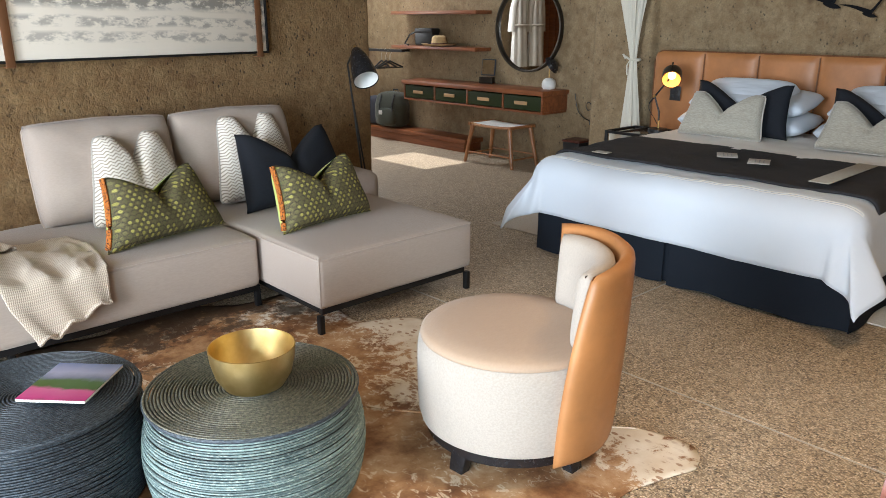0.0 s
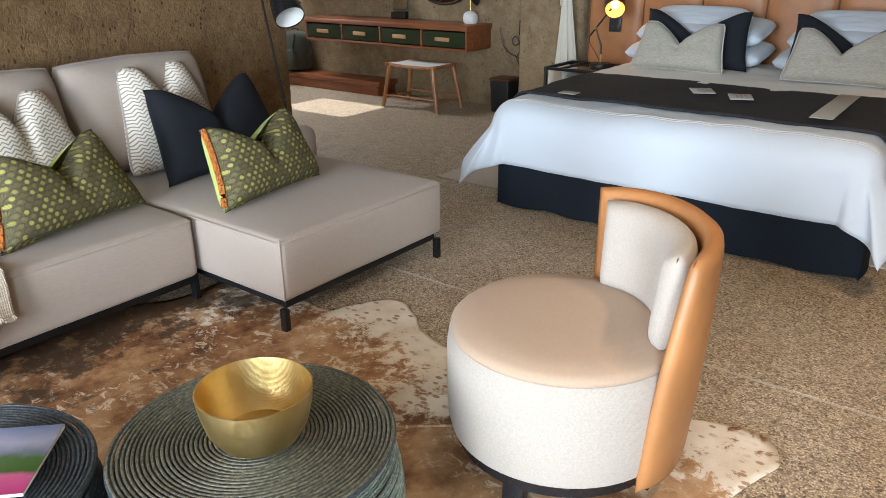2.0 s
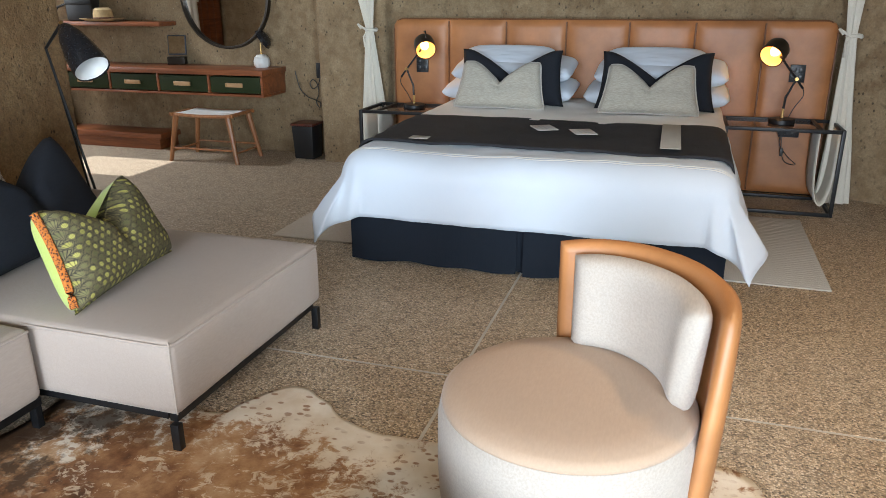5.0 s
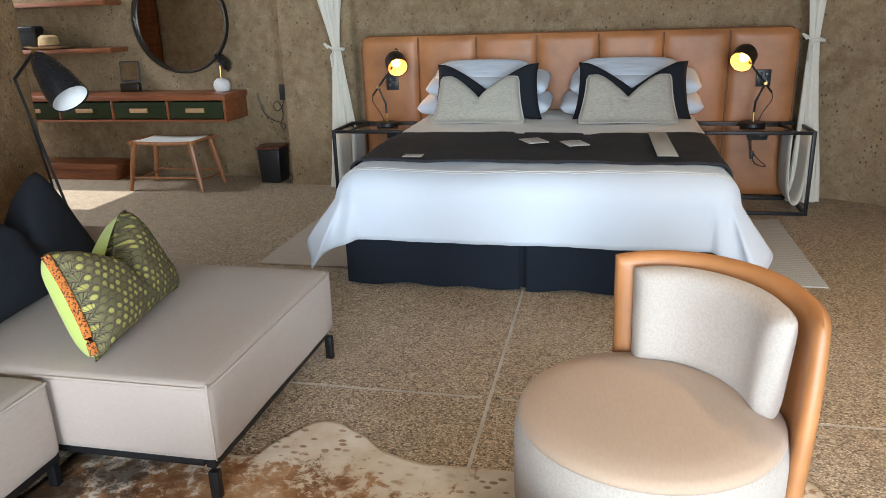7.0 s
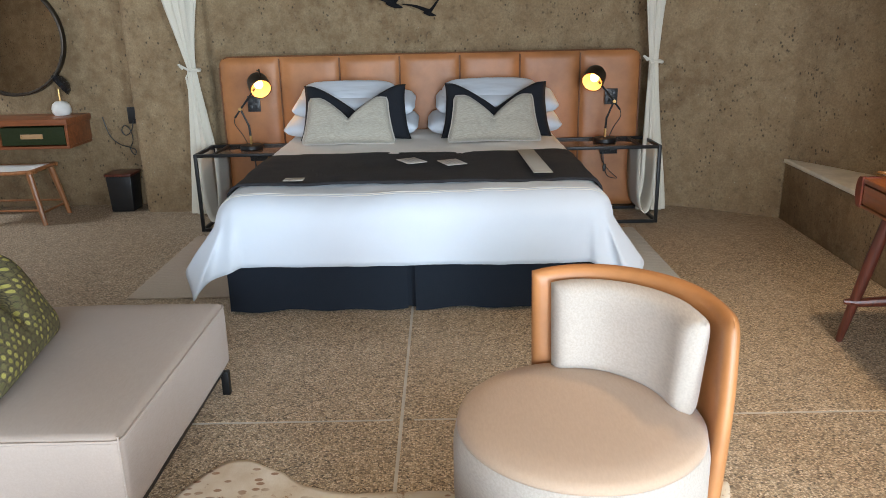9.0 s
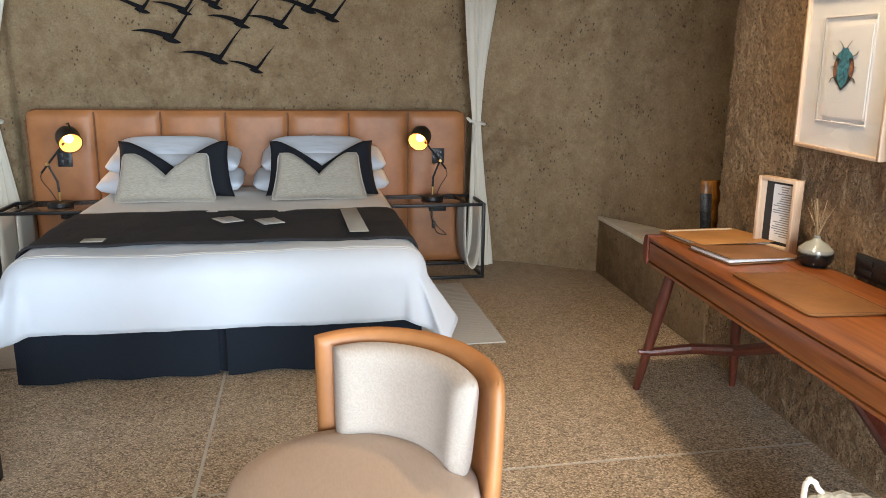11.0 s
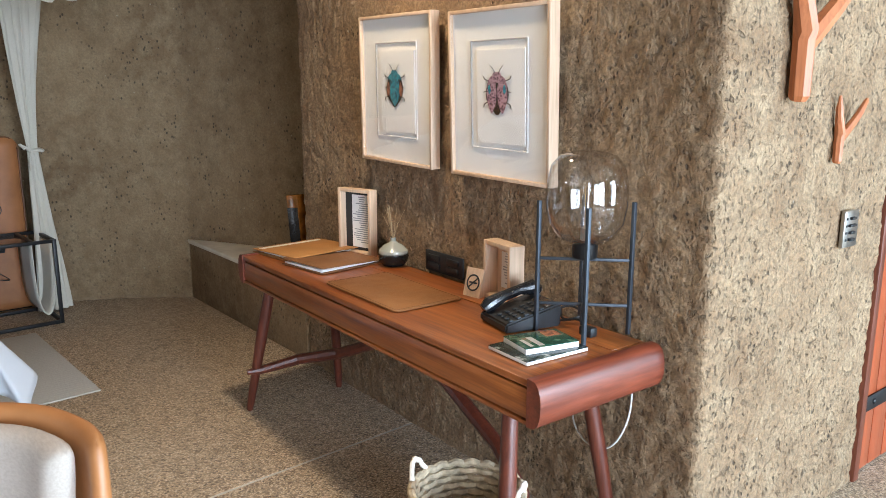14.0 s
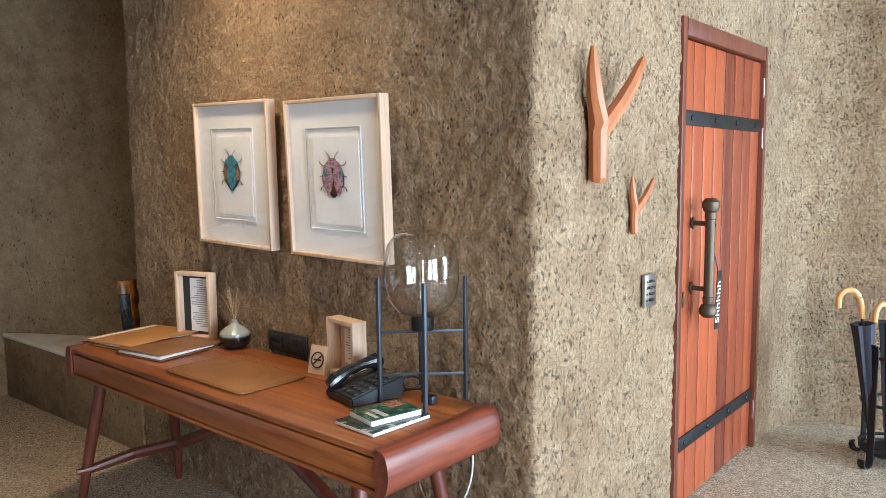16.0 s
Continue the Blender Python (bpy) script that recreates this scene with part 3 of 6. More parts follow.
def plaster(name, pts, z0, z1, label, mat="earth_rough", step=0.02, amp=0.004, soft=0.03, thick=0.22):
    """A wall swept along a plan line, the room on its right, with an uneven face and worn corners."""
    line = [Vector((p[0], p[1], 0)) for p in pts]
    path = [line[0]]
    for a, b, c in zip(line, line[1:], line[2:]):
        u, w = (a - b).normalized(), (c - b).normalized()
        for k in range(6):
            t = k / 5
            path.append((b + u * soft) * (1 - t) ** 2 + b * (2 * t * (1 - t)) + (b + w * soft) * t * t)
    path.append(line[-1])
    pos, nor = [], []
    for a, b in zip(path, path[1:]):
        d = b - a
        k = max(1, int(d.length / step))
        for i in range(k):
            pos.append(a + d * (i / k))
            nor.append(Vector((d.y, -d.x, 0)).normalized())
    pos.append(path[-1])
    nor.append(nor[-1])
    nor = [(nor[max(0, i - 1)] + nor[i] + nor[min(len(nor) - 1, i + 1)]).normalized() for i in range(len(nor))]
    rows = max(2, int((z1 - z0) / step))
    verts, faces = [], []
    for p, q in zip(pos, nor):
        for j in range(rows + 1):
            z = z0 + (z1 - z0) * j / rows
            h = amp * (0.5 * noise.noise(Vector((p.x * 2.2, p.y * 2.2, z * 2.2))) + 0.7 * noise.noise(Vector((p.x * 16, p.y * 16, z * 16))) + 0.9 * noise.noise(Vector((p.x * 42, p.y * 42, z * 42))))
            verts.append((p.x + q.x * h, p.y + q.y * h, z))
    w = rows + 1
    for i in range(len(pos) - 1):
        for j in range(rows):
            faces.append((i * w + j, i * w + j + 1, (i + 1) * w + j + 1, (i + 1) * w + j))
    k = len(verts)
    for p, q in zip(pos, nor):
        for z in (z0, z1):
            verts.append((p.x - q.x * thick, p.y - q.y * thick, z))
    for i in range(len(pos) - 1):
        faces.append((k + 2 * i, k + 2 * i + 2, k + 2 * i + 3, k + 2 * i + 1))
        faces.append((i * w + rows, k + 2 * i + 1, k + 2 * i + 3, (i + 1) * w + rows))
        faces.append((i * w, (i + 1) * w, k + 2 * i + 2, k + 2 * i))
    e = len(pos) - 1
    faces.append((0, k, k + 1) + tuple(range(rows, 0, -1)))
    faces.append(tuple(range(e * w, e * w + rows + 1)) + (k + 2 * e + 1, k + 2 * e))
    me = bpy.data.meshes.new(name)
    me.from_pydata(verts, [], faces)
    me.materials.append(MATS[mat])
    for p in me.polygons:
        p.use_smooth = True
    me.set_sharp_from_angle(angle=radians(50))
    return tagged(new(name, me), label, "wall", kind="structure")


DOOR0, DOOR1, DOOR_TOP = 1.05, 2.13, 2.085
plaster("wall_south", [(4.37, 0.42), DESK1, DESK0, ent(DOOR0)], 0, TOP, "rough pitted earth-brown plaster wall behind the desk", step=0.013, amp=0.0085, soft=0.035)
plaster("wall_lintel", [ent(DOOR0), ent(DOOR1)], DOOR_TOP, TOP, "rough earth plaster above the wooden door", step=0.02, amp=0.005)
plaster("wall_entrance", [ent(DOOR1), (1.775, -1.0), (1.70, -1.2), (1.52, -1.3), (1.1, -1.33), (-3.1, -1.5)], 0, TOP, "pale rough earth plaster wall beside the door", step=0.02, amp=0.006, soft=0.08)
plaster("wall_east", [(7.0, 10.2), (7.0, 5.98), (6.72, 5.94), (6.70, 5.33), (6.82, 5.31), (6.80, 2.04), (6.66, 1.97), (6.5, 1.62), (6.15, 1.15), (4.2, 0.35)], 0, TOP, "smooth olive-brown earth plaster wall behind the bed", "earth_smooth", 0.03, 0.004, 0.05)
plaster("wall_north", [SOFA_END - SOFA_DIR * 7.6, SOFA_END, SOFA_END + Vector((-0.06, 0.34, 0)), SOFA_END + Vector((-0.06, 0.34, 0)) - SOFA_DIR * 2.4], 0, TOP, "brown earth plaster wall behind the sofa", "earth_warm", 0.025, 0.005, 0.04, 0.12)
plaster("wall_dressing", [(2.2, 6.2), (2.2, 10.2), (3.9, 10.2)], 0, TOP, "earth plaster walls of the dressing corner", "earth_smooth", 0.08, 0.004)
plaster("wall_window_base", [(3.9, 10.2), (5.9, 10.2)], 0, 0.9, "earth plaster below the added dressing window", "earth_smooth", 0.08, 0.004)
plaster("wall_window_head", [(3.9, 10.2), (5.9, 10.2)], 2.3, TOP, "earth plaster above the added dressing window", "earth_smooth", 0.08, 0.004)
plaster("wall_window_side", [(5.9, 10.2), (7.0, 10.2)], 0, TOP, "earth plaster beside the added dressing window", "earth_smooth", 0.08, 0.004)

floor = thing("floor", pose(0, 0, 0), "brown exposed-aggregate floor with pale joints", "floor", kind="structure")
JX, JY, G = 3.415, 3.745, 0.006
for x0, x1 in ((-3.1, JX), (JX, 7.4)):
    for y0, y1 in ((-1.6, JY), (JY, 10.4)):
        part("slab", box(x1 - x0 - 2 * G, y1 - y0 - 2 * G, 0.1, ((x0 + x1) / 2, (y0 + y1) / 2, -0.1), 0.002, 1), "aggregate", floor)
part("joint", box(10.5, 2 * G, 0.0985, (2.15, JY, -0.1), 0), "joint_fill", floor)
part("joint", box(2 * G, 5.3, 0.0985, (JX, 1.05, -0.1), 0), "joint_fill", floor)
part("joint", box(2 * G, 6.6, 0.0985, (JX, 7.08, -0.1), 0), "joint_fill", floor)

# unseen roof opening, added and placed to throw the floor's sun patch
SKY = (5.76, 6.34, 8.72, 9.68)
b = box(8.86, 12.2, 0.2, (-3.1 + 8.86 / 2, 4.4, TOP), 0)
box(1.1, 12.2, 0.2, (SKY[1] + 0.55, 4.4, TOP), 0, bm=b)
box(SKY[1] - SKY[0], SKY[2] + 1.7, 0.2, ((SKY[0] + SKY[1]) / 2, (SKY[2] - 1.7) / 2, TOP), 0, bm=b)
box(SKY[1] - SKY[0], 10.5 - SKY[3], 0.2, ((SKY[0] + SKY[1]) / 2, (SKY[3] + 10.5) / 2, TOP), 0, bm=b)
tagged(part("ceiling", b, "ceiling_paint"), "plain earth-coloured ceiling, unseen, with an opening added for the sun patch", "ceiling", kind="structure")

b = box(400, 400, 0.1, (0, 0, -0.32), 0)
tagged(part("ground", b, "ground_earth"), "dry ground outside", "ground", kind="structure")


def window(name, y0, y1):
    w = thing(name, pose(-3.0, (y0 + y1) / 2, 0), "tall glazed panel in a dark metal frame, out of view", "window", "windows to the terrace", "structure")
    h, s = 2.6, y1 - y0
    for k, at in ((-1, -s / 2 + 0.03), (1, s / 2 - 0.03)):
        part("window_frame", box(0.08, 0.06, h, (0, at, 0)), "black_metal", w)
    for z in (0.0, h - 0.06):
        part("window_frame", box(0.08, s - 0.12, 0.06, (0, 0, z)), "black_metal", w)
    p = part("pane", box(0.008, s - 0.12, h - 0.12, (0, 0, 0.06), 0), "window_glass", w)
    p.visible_shadow = False


# out of view; the third window is added for the sofa's light
for i, (a, c) in enumerate(((-1.5, 0.0), (1.95, 3.55), (3.55, 5.15))):
    window("window_%d" % (i + 1), a, c)
b = box(0.2, 7.2, 0.3, (-3.0, 1.9, 2.6), 0)
box(0.2, 1.94, 2.598, (-3.0, 0.975, 0), 0, bm=b)
tagged(part("wall_west", b, "earth_smooth"), "beam of earth plaster above the windows", "wall", kind="structure")

# recess ledge
ledge = thing("ledge", pose(0, 0, 0), "low plastered ledge with a pale top in the wall recess", "ledge", kind="structure")
outline = [(6.14, 1.165), (4.43, 1.25), (4.38, 0.45), (5.0, 0.6)]
part("base", prism(outline, 0, 0.40, 0.006), "earth_smooth", ledge)
part("ledge_top", prism([(6.16, 1.17), (4.43, 1.262), (4.38, 0.45), (5.0, 0.6)], 0.402, 0.435, 0.008), "plaster_ledge", ledge, "pale grey smooth top")

# ---- door ----
door = thing("door_1", M_ENT, "closed red-brown plank door with black iron straps", "door", kind="structure")
for s, w in ((DOOR0 + 0.021, 0.042), (DOOR1 - 0.016, 0.032)):
    part("door_frame", box(w, 0.14, DOOR_TOP, (s, 0.055, 0), 0.006), "jamb_wood", door)
part("door_frame", box(DOOR1 - DOOR0 - 0.078, 0.14, 0.07, ((DOOR0 + DOOR1) / 2 + 0.005, 0.055, DOOR_TOP - 0.072), 0.006), "jamb_wood", door)
L0, L1 = DOOR0 + 0.046, DOOR1 - 0.036
rng = random.Random(3)
k = 8
cuts = [L0 + (L1 - L0) * i / k for i in range(k + 1)]
for a, c in zip(cuts, cuts[1:]):
    part("plank", box(c - a - 0.004, 0.045, DOOR_TOP - 0.09, ((a + c) / 2, 0.03 + rng.uniform(-0.001, 0.001), 0.012), 0.009, 2), "door_wood", door)
for z in (1.66, 0.265):
    st = part("strap", box(L1 - L0 - 0.02, 0.008, 0.062, ((L0 + L1) / 2, 0.003, z), 0.002), "black_metal", door, "black iron strap")
    for i in range(4):
        s = L0 + 0.09 + i * (L1 - L0 - 0.18) / 3
        part("bolt", lathe([(0, 0.008), (0.008, 0.007), (0.012, 0.003), (0.012, 0)], 10), "black_metal", st, m=pose(s, -0.001, z + 0.031, 90, 0, 0))
hs = 1.225
hd = part("door_handle", lathe([(0, 0.80), (0.022, 0.803), (0.035, 0.82), (0.037, 0.84), (0.03, 0.862), (0.022, 0.87), (0.024, 0.88), (0.024, 0.90), (0.021, 0.905), (0.021, 1.28), (0.024, 1.285), (0.024, 1.305), (0.022, 1.315), (0.03, 1.322), (0.037, 1.345), (0.035, 1.365), (0.022, 1.382), (0, 1.385)], 20), "bronze", door, "aged bronze bar handle", pose(hs, -0.075, 0.155) @ Matrix.Diagonal((1, 1, 0.87, 1)))
for z in (0.94, 1.26):
    part("bracket", tube([(-0.0, 0.07, z), (0, 0, z)], 0.012, 8), "bronze", hd)
    part("rose", prism([(-0.022, -0.022), (0.022, -0.022), (0.022, 0.022), (-0.022, 0.022)], 0, 0.008, 0.002, m=pose(0, 0.078, z, 90, 0, 0) @ pose(0, 0, 0, 0, 0, 45)), "bronze", hd)
part("keyhole_plate", prism([(-0.014, 0), (0, -0.035), (0.014, 0), (0, 0.035)], 0, 0.005, 0.001, m=pose(L0 + 0.05, 0.006, 0.93, 90, 0, 0)), "bronze", door)
for z in (1.83, 1.58, 0.16):
    hg = part("hinge", tube([(L1 + 0.012, -0.006, z), (L1 + 0.012, -0.006, z + 0.10)], 0.009, 10), "steel", door, "steel butt hinge")
tag_ = thing("door_hanger_sign", M_ENT @ pose(hs + 0.035, -0.10, 0.80), "black hanging door sign with pale lettering on the handle", "sign")
part("card", box(0.05, 0.004, 0.25, (0, 0, 0), 0.001), "black_plastic", tag_, m=pose(0, 0, 0, 0, 4, 0))
word = bpy.data.curves.new("lettering", "FONT")
word.body, word.size, word.extrude = "Shhhhh", 0.062, 0.0004
word_ob = bpy.data.objects.new("lettering", word)
letters = bpy.data.meshes.new_from_object(word_ob)
bpy.data.objects.remove(word_ob)
letters.materials.clear()
letters.materials.append(MATS["white_paper"])
word_part = new("lettering", letters)
word_part.parent = tag_
word_part.matrix_basis = pose(0, 0, 0, 0, 4, 0) @ pose(0.016, -0.0028, 0.025, 90, 0, 0) @ pose(0, 0, 0, 0, 0, 90)
part("cord", tube([(0, 0, 0.25), (-0.012, 0.01, 0.32), (-0.03, 0.02, 0.40), (-0.035, 0.002, 0.45)], 0.003, 6), "black_plastic", tag_)
sw = thing("light_switch", M_ENT @ pose(0.775, -0.012, 0.96), "dark metal light switch plate with small levers", "switch")
part("plate", box(0.10, 0.014, 0.125, (0, 0, 0), 0.003), "steel", sw)
for i in range(4):
    part("lever", box(0.045 if i == 2 else 0.03, 0.012, 0.009, (0.0, -0.011, 0.022 + i * 0.024), 0.002), "black_plastic", sw)
    part("light_dot", box(0.008, 0.004, 0.008, (-0.033, -0.008, 0.022 + i * 0.024), 0.001), "black_plastic", sw)


def antler(s, z, h, label):
    """A forked wooden wall hook."""
    a = thing("wall_hook", M_ENT @ pose(s, 0, z), label, "hook", "forked wooden hooks on the wall")
    q = h / 0.42
    def limb(name, pts, radii):
        part(name, tube([(x * q, y * q, z_ * q) for x, y, z_ in pts], [v * q for v in radii], 8), "antler_wood", a, smooth=30)
    limb("stem", ((0.004, -0.032, 0), (0.002, -0.034, 0.01), (0.0, -0.034, 0.16), (-0.006, -0.038, 0.19), (-0.036, -0.042, 0.265), (-0.052, -0.042, 0.345), (-0.05, -0.04, 0.415)), (0.022, 0.029, 0.031, 0.034, 0.028, 0.021, 0.008))
    limb("branch", ((0.0, -0.034, 0.14), (0.045, -0.048, 0.195), (0.092, -0.066, 0.25), (0.135, -0.084, 0.315), (0.172, -0.098, 0.385), (0.178, -0.10, 0.40)), (0.026, 0.028, 0.025, 0.022, 0.015, 0.006))


antler(0.315, 1.445, 0.43, "large forked red-wood wall hook shaped like an antler")
antler(0.625, 1.25, 0.21, "small forked red-wood wall hook shaped like an antler")

# umbrella stand
us = thing("umbrella_stand", pose(1.187, -0.815, 0), "black iron umbrella stand holding furled umbrellas", "umbrella stand")
part("drip_tray", lathe([(0, 0.05), (0.12, 0.05), (0.135, 0.06), (0.14, 0.075), (0.125, 0.075), (0.12, 0.066), (0, 0.062)], 28), "black_metal", us)
for z in (0.10, 0.31, 0.55):
    part("ring", tube([(0.135 * math.cos(a * math.pi / 12), 0.135 * math.sin(a * math.pi / 12), z) for a in range(24)], 0.008, 8, closed=True), "black_metal", us)
for i in range(4):
    a = radians(60) + i * math.pi / 2
    c, s = math.cos(a), math.sin(a)
    hook = [(0.20, 0.045), (0.205, 0.025), (0.195, 0.008), (0.175, 0.004), (0.155, 0.012), (0.147, 0.04), (0.147, 0.585), (0.155, 0.61), (0.17, 0.612)]
    part("leg", sheet(lambda u, v: (hook[int(round(u * 8))][0] * c - (v - 0.5) * 0.036 * s, hook[int(round(u * 8))][0] * s + (v - 0.5) * 0.036 * c, hook[int(round(u * 8))][1] + 0.002), 8, 1, 0.007), "black_metal", us)


def umbrella(x, y, lean, turn, h, label):
    u = thing("umbrella", pose(x, y, 0.066, 0, lean, turn), label, "umbrella", "umbrellas in the stand")
    part("canopy", lathe([(0, 0.02), (0.008, 0.03), (0.02, 0.2), (0.032, 0.42), (0.038, 0.54), (0.046, 0.63), (0.05, 0.655), (0.03, 0.65), (0.012, 0.62)], 18, wobble=0.006), "umbrella_cloth", u, "furled dark blue cloth")
    part("shaft", tube([(0, 0, 0.0), (0, 0, h - 0.08)], 0.006, 8), "black_metal", u)
    part("handle", tube(smooth_line([(0, 0, 0.68), (0, 0, h - 0.06), (0.008, 0, h - 0.01), (0.035, 0, h + 0.025), (0.075, 0, h + 0.028), (0.105, 0, h + 0.0), (0.112, 0, h - 0.05)]), 0.014, 10), "cane", u, "curved pale wooden handle")


umbrella(1.255, -0.74, 7, 36, 0.80, "furled dark umbrella with a curved pale wooden handle")
umbrella(1.16, -0.86, -4, 120, 0.76, "furled dark umbrella standing in the iron stand")
umbrella(1.20, -0.80, 2, 60, 0.72, "furled dark umbrella leaning in the iron stand")

# ---- bed ----
BY = 3.72
bed = thing("bed", pose(5.5, BY, 0), "king bed with a dark fabric valance", "bed")
part("mattress", box(2.12, 1.80, 0.255, (0.02, 0, 0.33), 0.05, 4), "white_cotton", bed)


def valance(y0, y1, side):
    """One hanging stretch of pleated dark cloth with a wavy hem."""
    def f(u, v):
        y = y0 + (y1 - y0) * u
        wave = 0.010 * math.sin(u * 9 + side) + 0.006 * fbm(y * 3, side, v, 3)
        hem = 0.006 * math.sin(u * 17 + side * 2)
        return (-0.995 - wave * v, y, 0.36 - v * (0.35 - hem))
    return sheet(f, 48, 8, 0.004)


part("valance", valance(0.95, 0.045, 1), "skirt_cloth", bed)
part("valance", valance(0.005, -0.95, 2), "skirt_cloth", bed)
part("valance_pleat", sheet(lambda u, v: (-0.975 + 0.012 * math.sin(u * 6), 0.09 - 0.15 * u, 0.36 - 0.345 * v), 6, 6, 0.004), "skirt_cloth", bed)
for s in (1, -1):
    part("valance", sheet(lambda u, v: (-0.995 + 2.0 * u, s * (0.95 + 0.012 * math.sin(u * 22) * v + 0.008 * fbm(u * 5, s, v, 2)), 0.36 - 0.35 * v), 60, 6, 0.004), "skirt_cloth", bed)
part("bed_base", box(1.90, 1.80, 0.30, (0.0, 0, 0.03), 0.02), "charcoal_cloth", bed)


def bend(e, r, flare):
    """How far out and down a cloth goes that hangs e past a soft edge."""
    if e <= 0:
        return 0.0, 0.0
    a = min(e / r, math.pi / 2)
    rest = max(0.0, e - r * math.pi / 2)
    return r * math.sin(a) + flare * rest, r * (1 - math.cos(a)) + rest * math.sqrt(1 - flare * flare)


def drape_f(x_head, x_foot, half, over_foot, over_side, z, r, flare, ripple, seed):
    """Cloth laid over the bed: x towards the foot, falling over the foot and both sides."""
    la, lb = (x_head - x_foot) + over_foot, half + over_side

    def f(u, v):
        a = u * la
        bb = (2 * v - 1) * lb
        ea = max(0.0, a - (x_head - x_foot)) if over_foot else 0.0
        eb = max(0.0, abs(bb) - half)
        e = math.hypot(ea, eb)
        ca, cb = (ea / e, eb / e) if e > 0 else (0, 0)
        out, down = bend(e, r, min(0.8, flare[0] * ca * ca + flare[1] * cb * cb + flare[2] * 2 * ca * cb))
        sg = 1 if bb > 0 else -1
        x = x_head - min(a, x_head - x_foot) - out * ca
        y = sg * min(abs(bb), half) + sg * out * cb
        w = min(1.0, down * 4)
        puff = 0.012 * fbm(a * 2.2, bb * 2.2, seed, 4) * (1 - 0.5 * w) + 0.0035 * fbm(a * 8, bb * 5, seed + 4, 3)
        fold = ripple * w * (math.sin(bb * 7 + 1.2 * math.sin(a * 3 + seed)) * (ca if e else 0) + math.sin(a * 9 + seed) * (cb if e else 0))
        crease = 0.0
        if ea > 0 and eb > 0:
            k = min(ca, cb) * 2
            crease = 0.03 * k * math.sin(math.atan2(eb, ea) * 10) * w * min(1, e * 2)
        return (x - (fold + crease) * ca, y + sg * (fold - crease) * cb, z - down + puff)
    return f


def drape(x_head, x_foot, half, over_foot, over_side, z, r, flare, nu, nv, ripple, seed):
    return sheet(drape_f(x_head, x_foot, half, over_foot, over_side, z, r, flare, ripple, seed), nu, nv, 0.012)


duvet = thing("duvet", pose(5.5, BY, 0), "white cotton duvet falling over the foot of the bed", "duvet")
part("cover", drape(0.2, -0.98, 0.84, 0.42, 0.41, 0.625, 0.14, (0.05, 0.36, 0.31), 70, 110, 0.010, 1.0), "white_cotton", duvet, smooth=180)
lay = drape_f(0.2, -0.98, 0.84, 0.42, 0.41, 0.6252, 0.1402, (0.05, 0.36, 0.31), 0.010, 1.0)
for k in (0.755, 0.765):
    part("stitch_line", tube([lay(k, 0.12 + 0.76 * i / 80) for i in range(81)], 0.0013, 5), "net_cloth", duvet)
fold = thing("folded_sheet", pose(5.5, BY, 0), "cream linen sheet folded back below the pillows", "sheet")
part("cloth", drape(1.02, -0.10, 0.87, 0, 0.22, 0.642, 0.085, (0.05, 0.12, 0), 40, 80, 0.006, 2.0), "cream_sheet", fold, smooth=180)
run = thing("bed_runner", pose(5.5, BY, 0), "dark charcoal runner across the bed with pale linen bands", "runner")
part("cloth", drape(-0.02, -0.862, 0.875, 0, 0.30, 0.646, 0.08, (0.05, 0.22, 0), 26, 90, 0.006, 3.0), "runner_cloth", run, smooth=180)
part("linen_band", box(0.72, 0.098, 0.005, (-0.475, -0.64, 0.657), 0.002), "grey_linen", run, "pale linen band", pose(0, 0, 0, 0, 0.4, 1.0))
part("linen_band", box(0.07, 0.10, 0.005, (-0.83, 0.61, 0.655), 0.002), "grey_linen", run, "pale linen band")
for x, y, r in ((-0.40, 0.03, 28), (-0.47, -0.195, 22)):
    c = thing("card", pose(5.5 + x, BY + y, 0.661, 0, 0, r), "small pale card with faint print on the runner", "card", "cards on the runner")
    part("sheet", box(0.16, 0.115, 0.004, (0, 0, 0), 0.001), "cushion_linen", c)
    for j in range(3):
        part("print_line", box(0.10, 0.006, 0.0008, (0, -0.025 + j * 0.022, 0.004), 0), "print_grey", c)


def cushion(w, h, d, chop=0.0, ear=0.03, seed=0.0, n=30, vee=0.86, soft=0.0, taper=0.0):
    """A stuffed cushion standing on its lower edge, with drawn-out corners and a dent pressed in its top."""
    b = bmesh.new()

    def f(side):
        def g(u, v):
            a, c = 2 * u - 1, 2 * v - 1
            edge = (1 - a ** 4) * (1 - c ** 4)
            bow = 1 - ear * (1 - abs(c) ** 2.5) * 2 * abs(a) ** 3
            bow2 = 1 - ear * (1 - abs(a) ** 2.5) * 2 * abs(c) ** 3
            x, z = a * w / 2 * bow, c * h / 2 * bow2
            x *= (1 - soft * abs(a * c) ** 7) * (1 - taper * c)
            z *= 1 - soft * abs(a * c) ** 7
            t = d / 2 * max(0.0, edge) ** 0.45
            dent = max(0.0, 1 - abs(a) / vee) ** 1.25 * ((c + 1) / 2) ** 1.7
            z -= chop * dent * h
            x += -a * 0.10 * chop * w * ((c + 1) / 2) ** 2 * (1 - a * a)
            crease = 1 - 0.55 * min(1, chop * 4) * math.exp(-(a / 0.12) ** 2) * max(0, (c + 0.3) / 1.3)
            t *= crease
            t += 0.006 * fbm(a * 2.5, c * 2.5, seed + side, 3) * max(0.0, edge)
            return (x, side * t, z + h / 2)
        return g
    sheet(f(1), n, n, 0, b)
    sheet(f(-1), n, n, 0, b)
    bmesh.ops.remove_doubles(b, verts=b.verts, dist=0.0004)
    return b


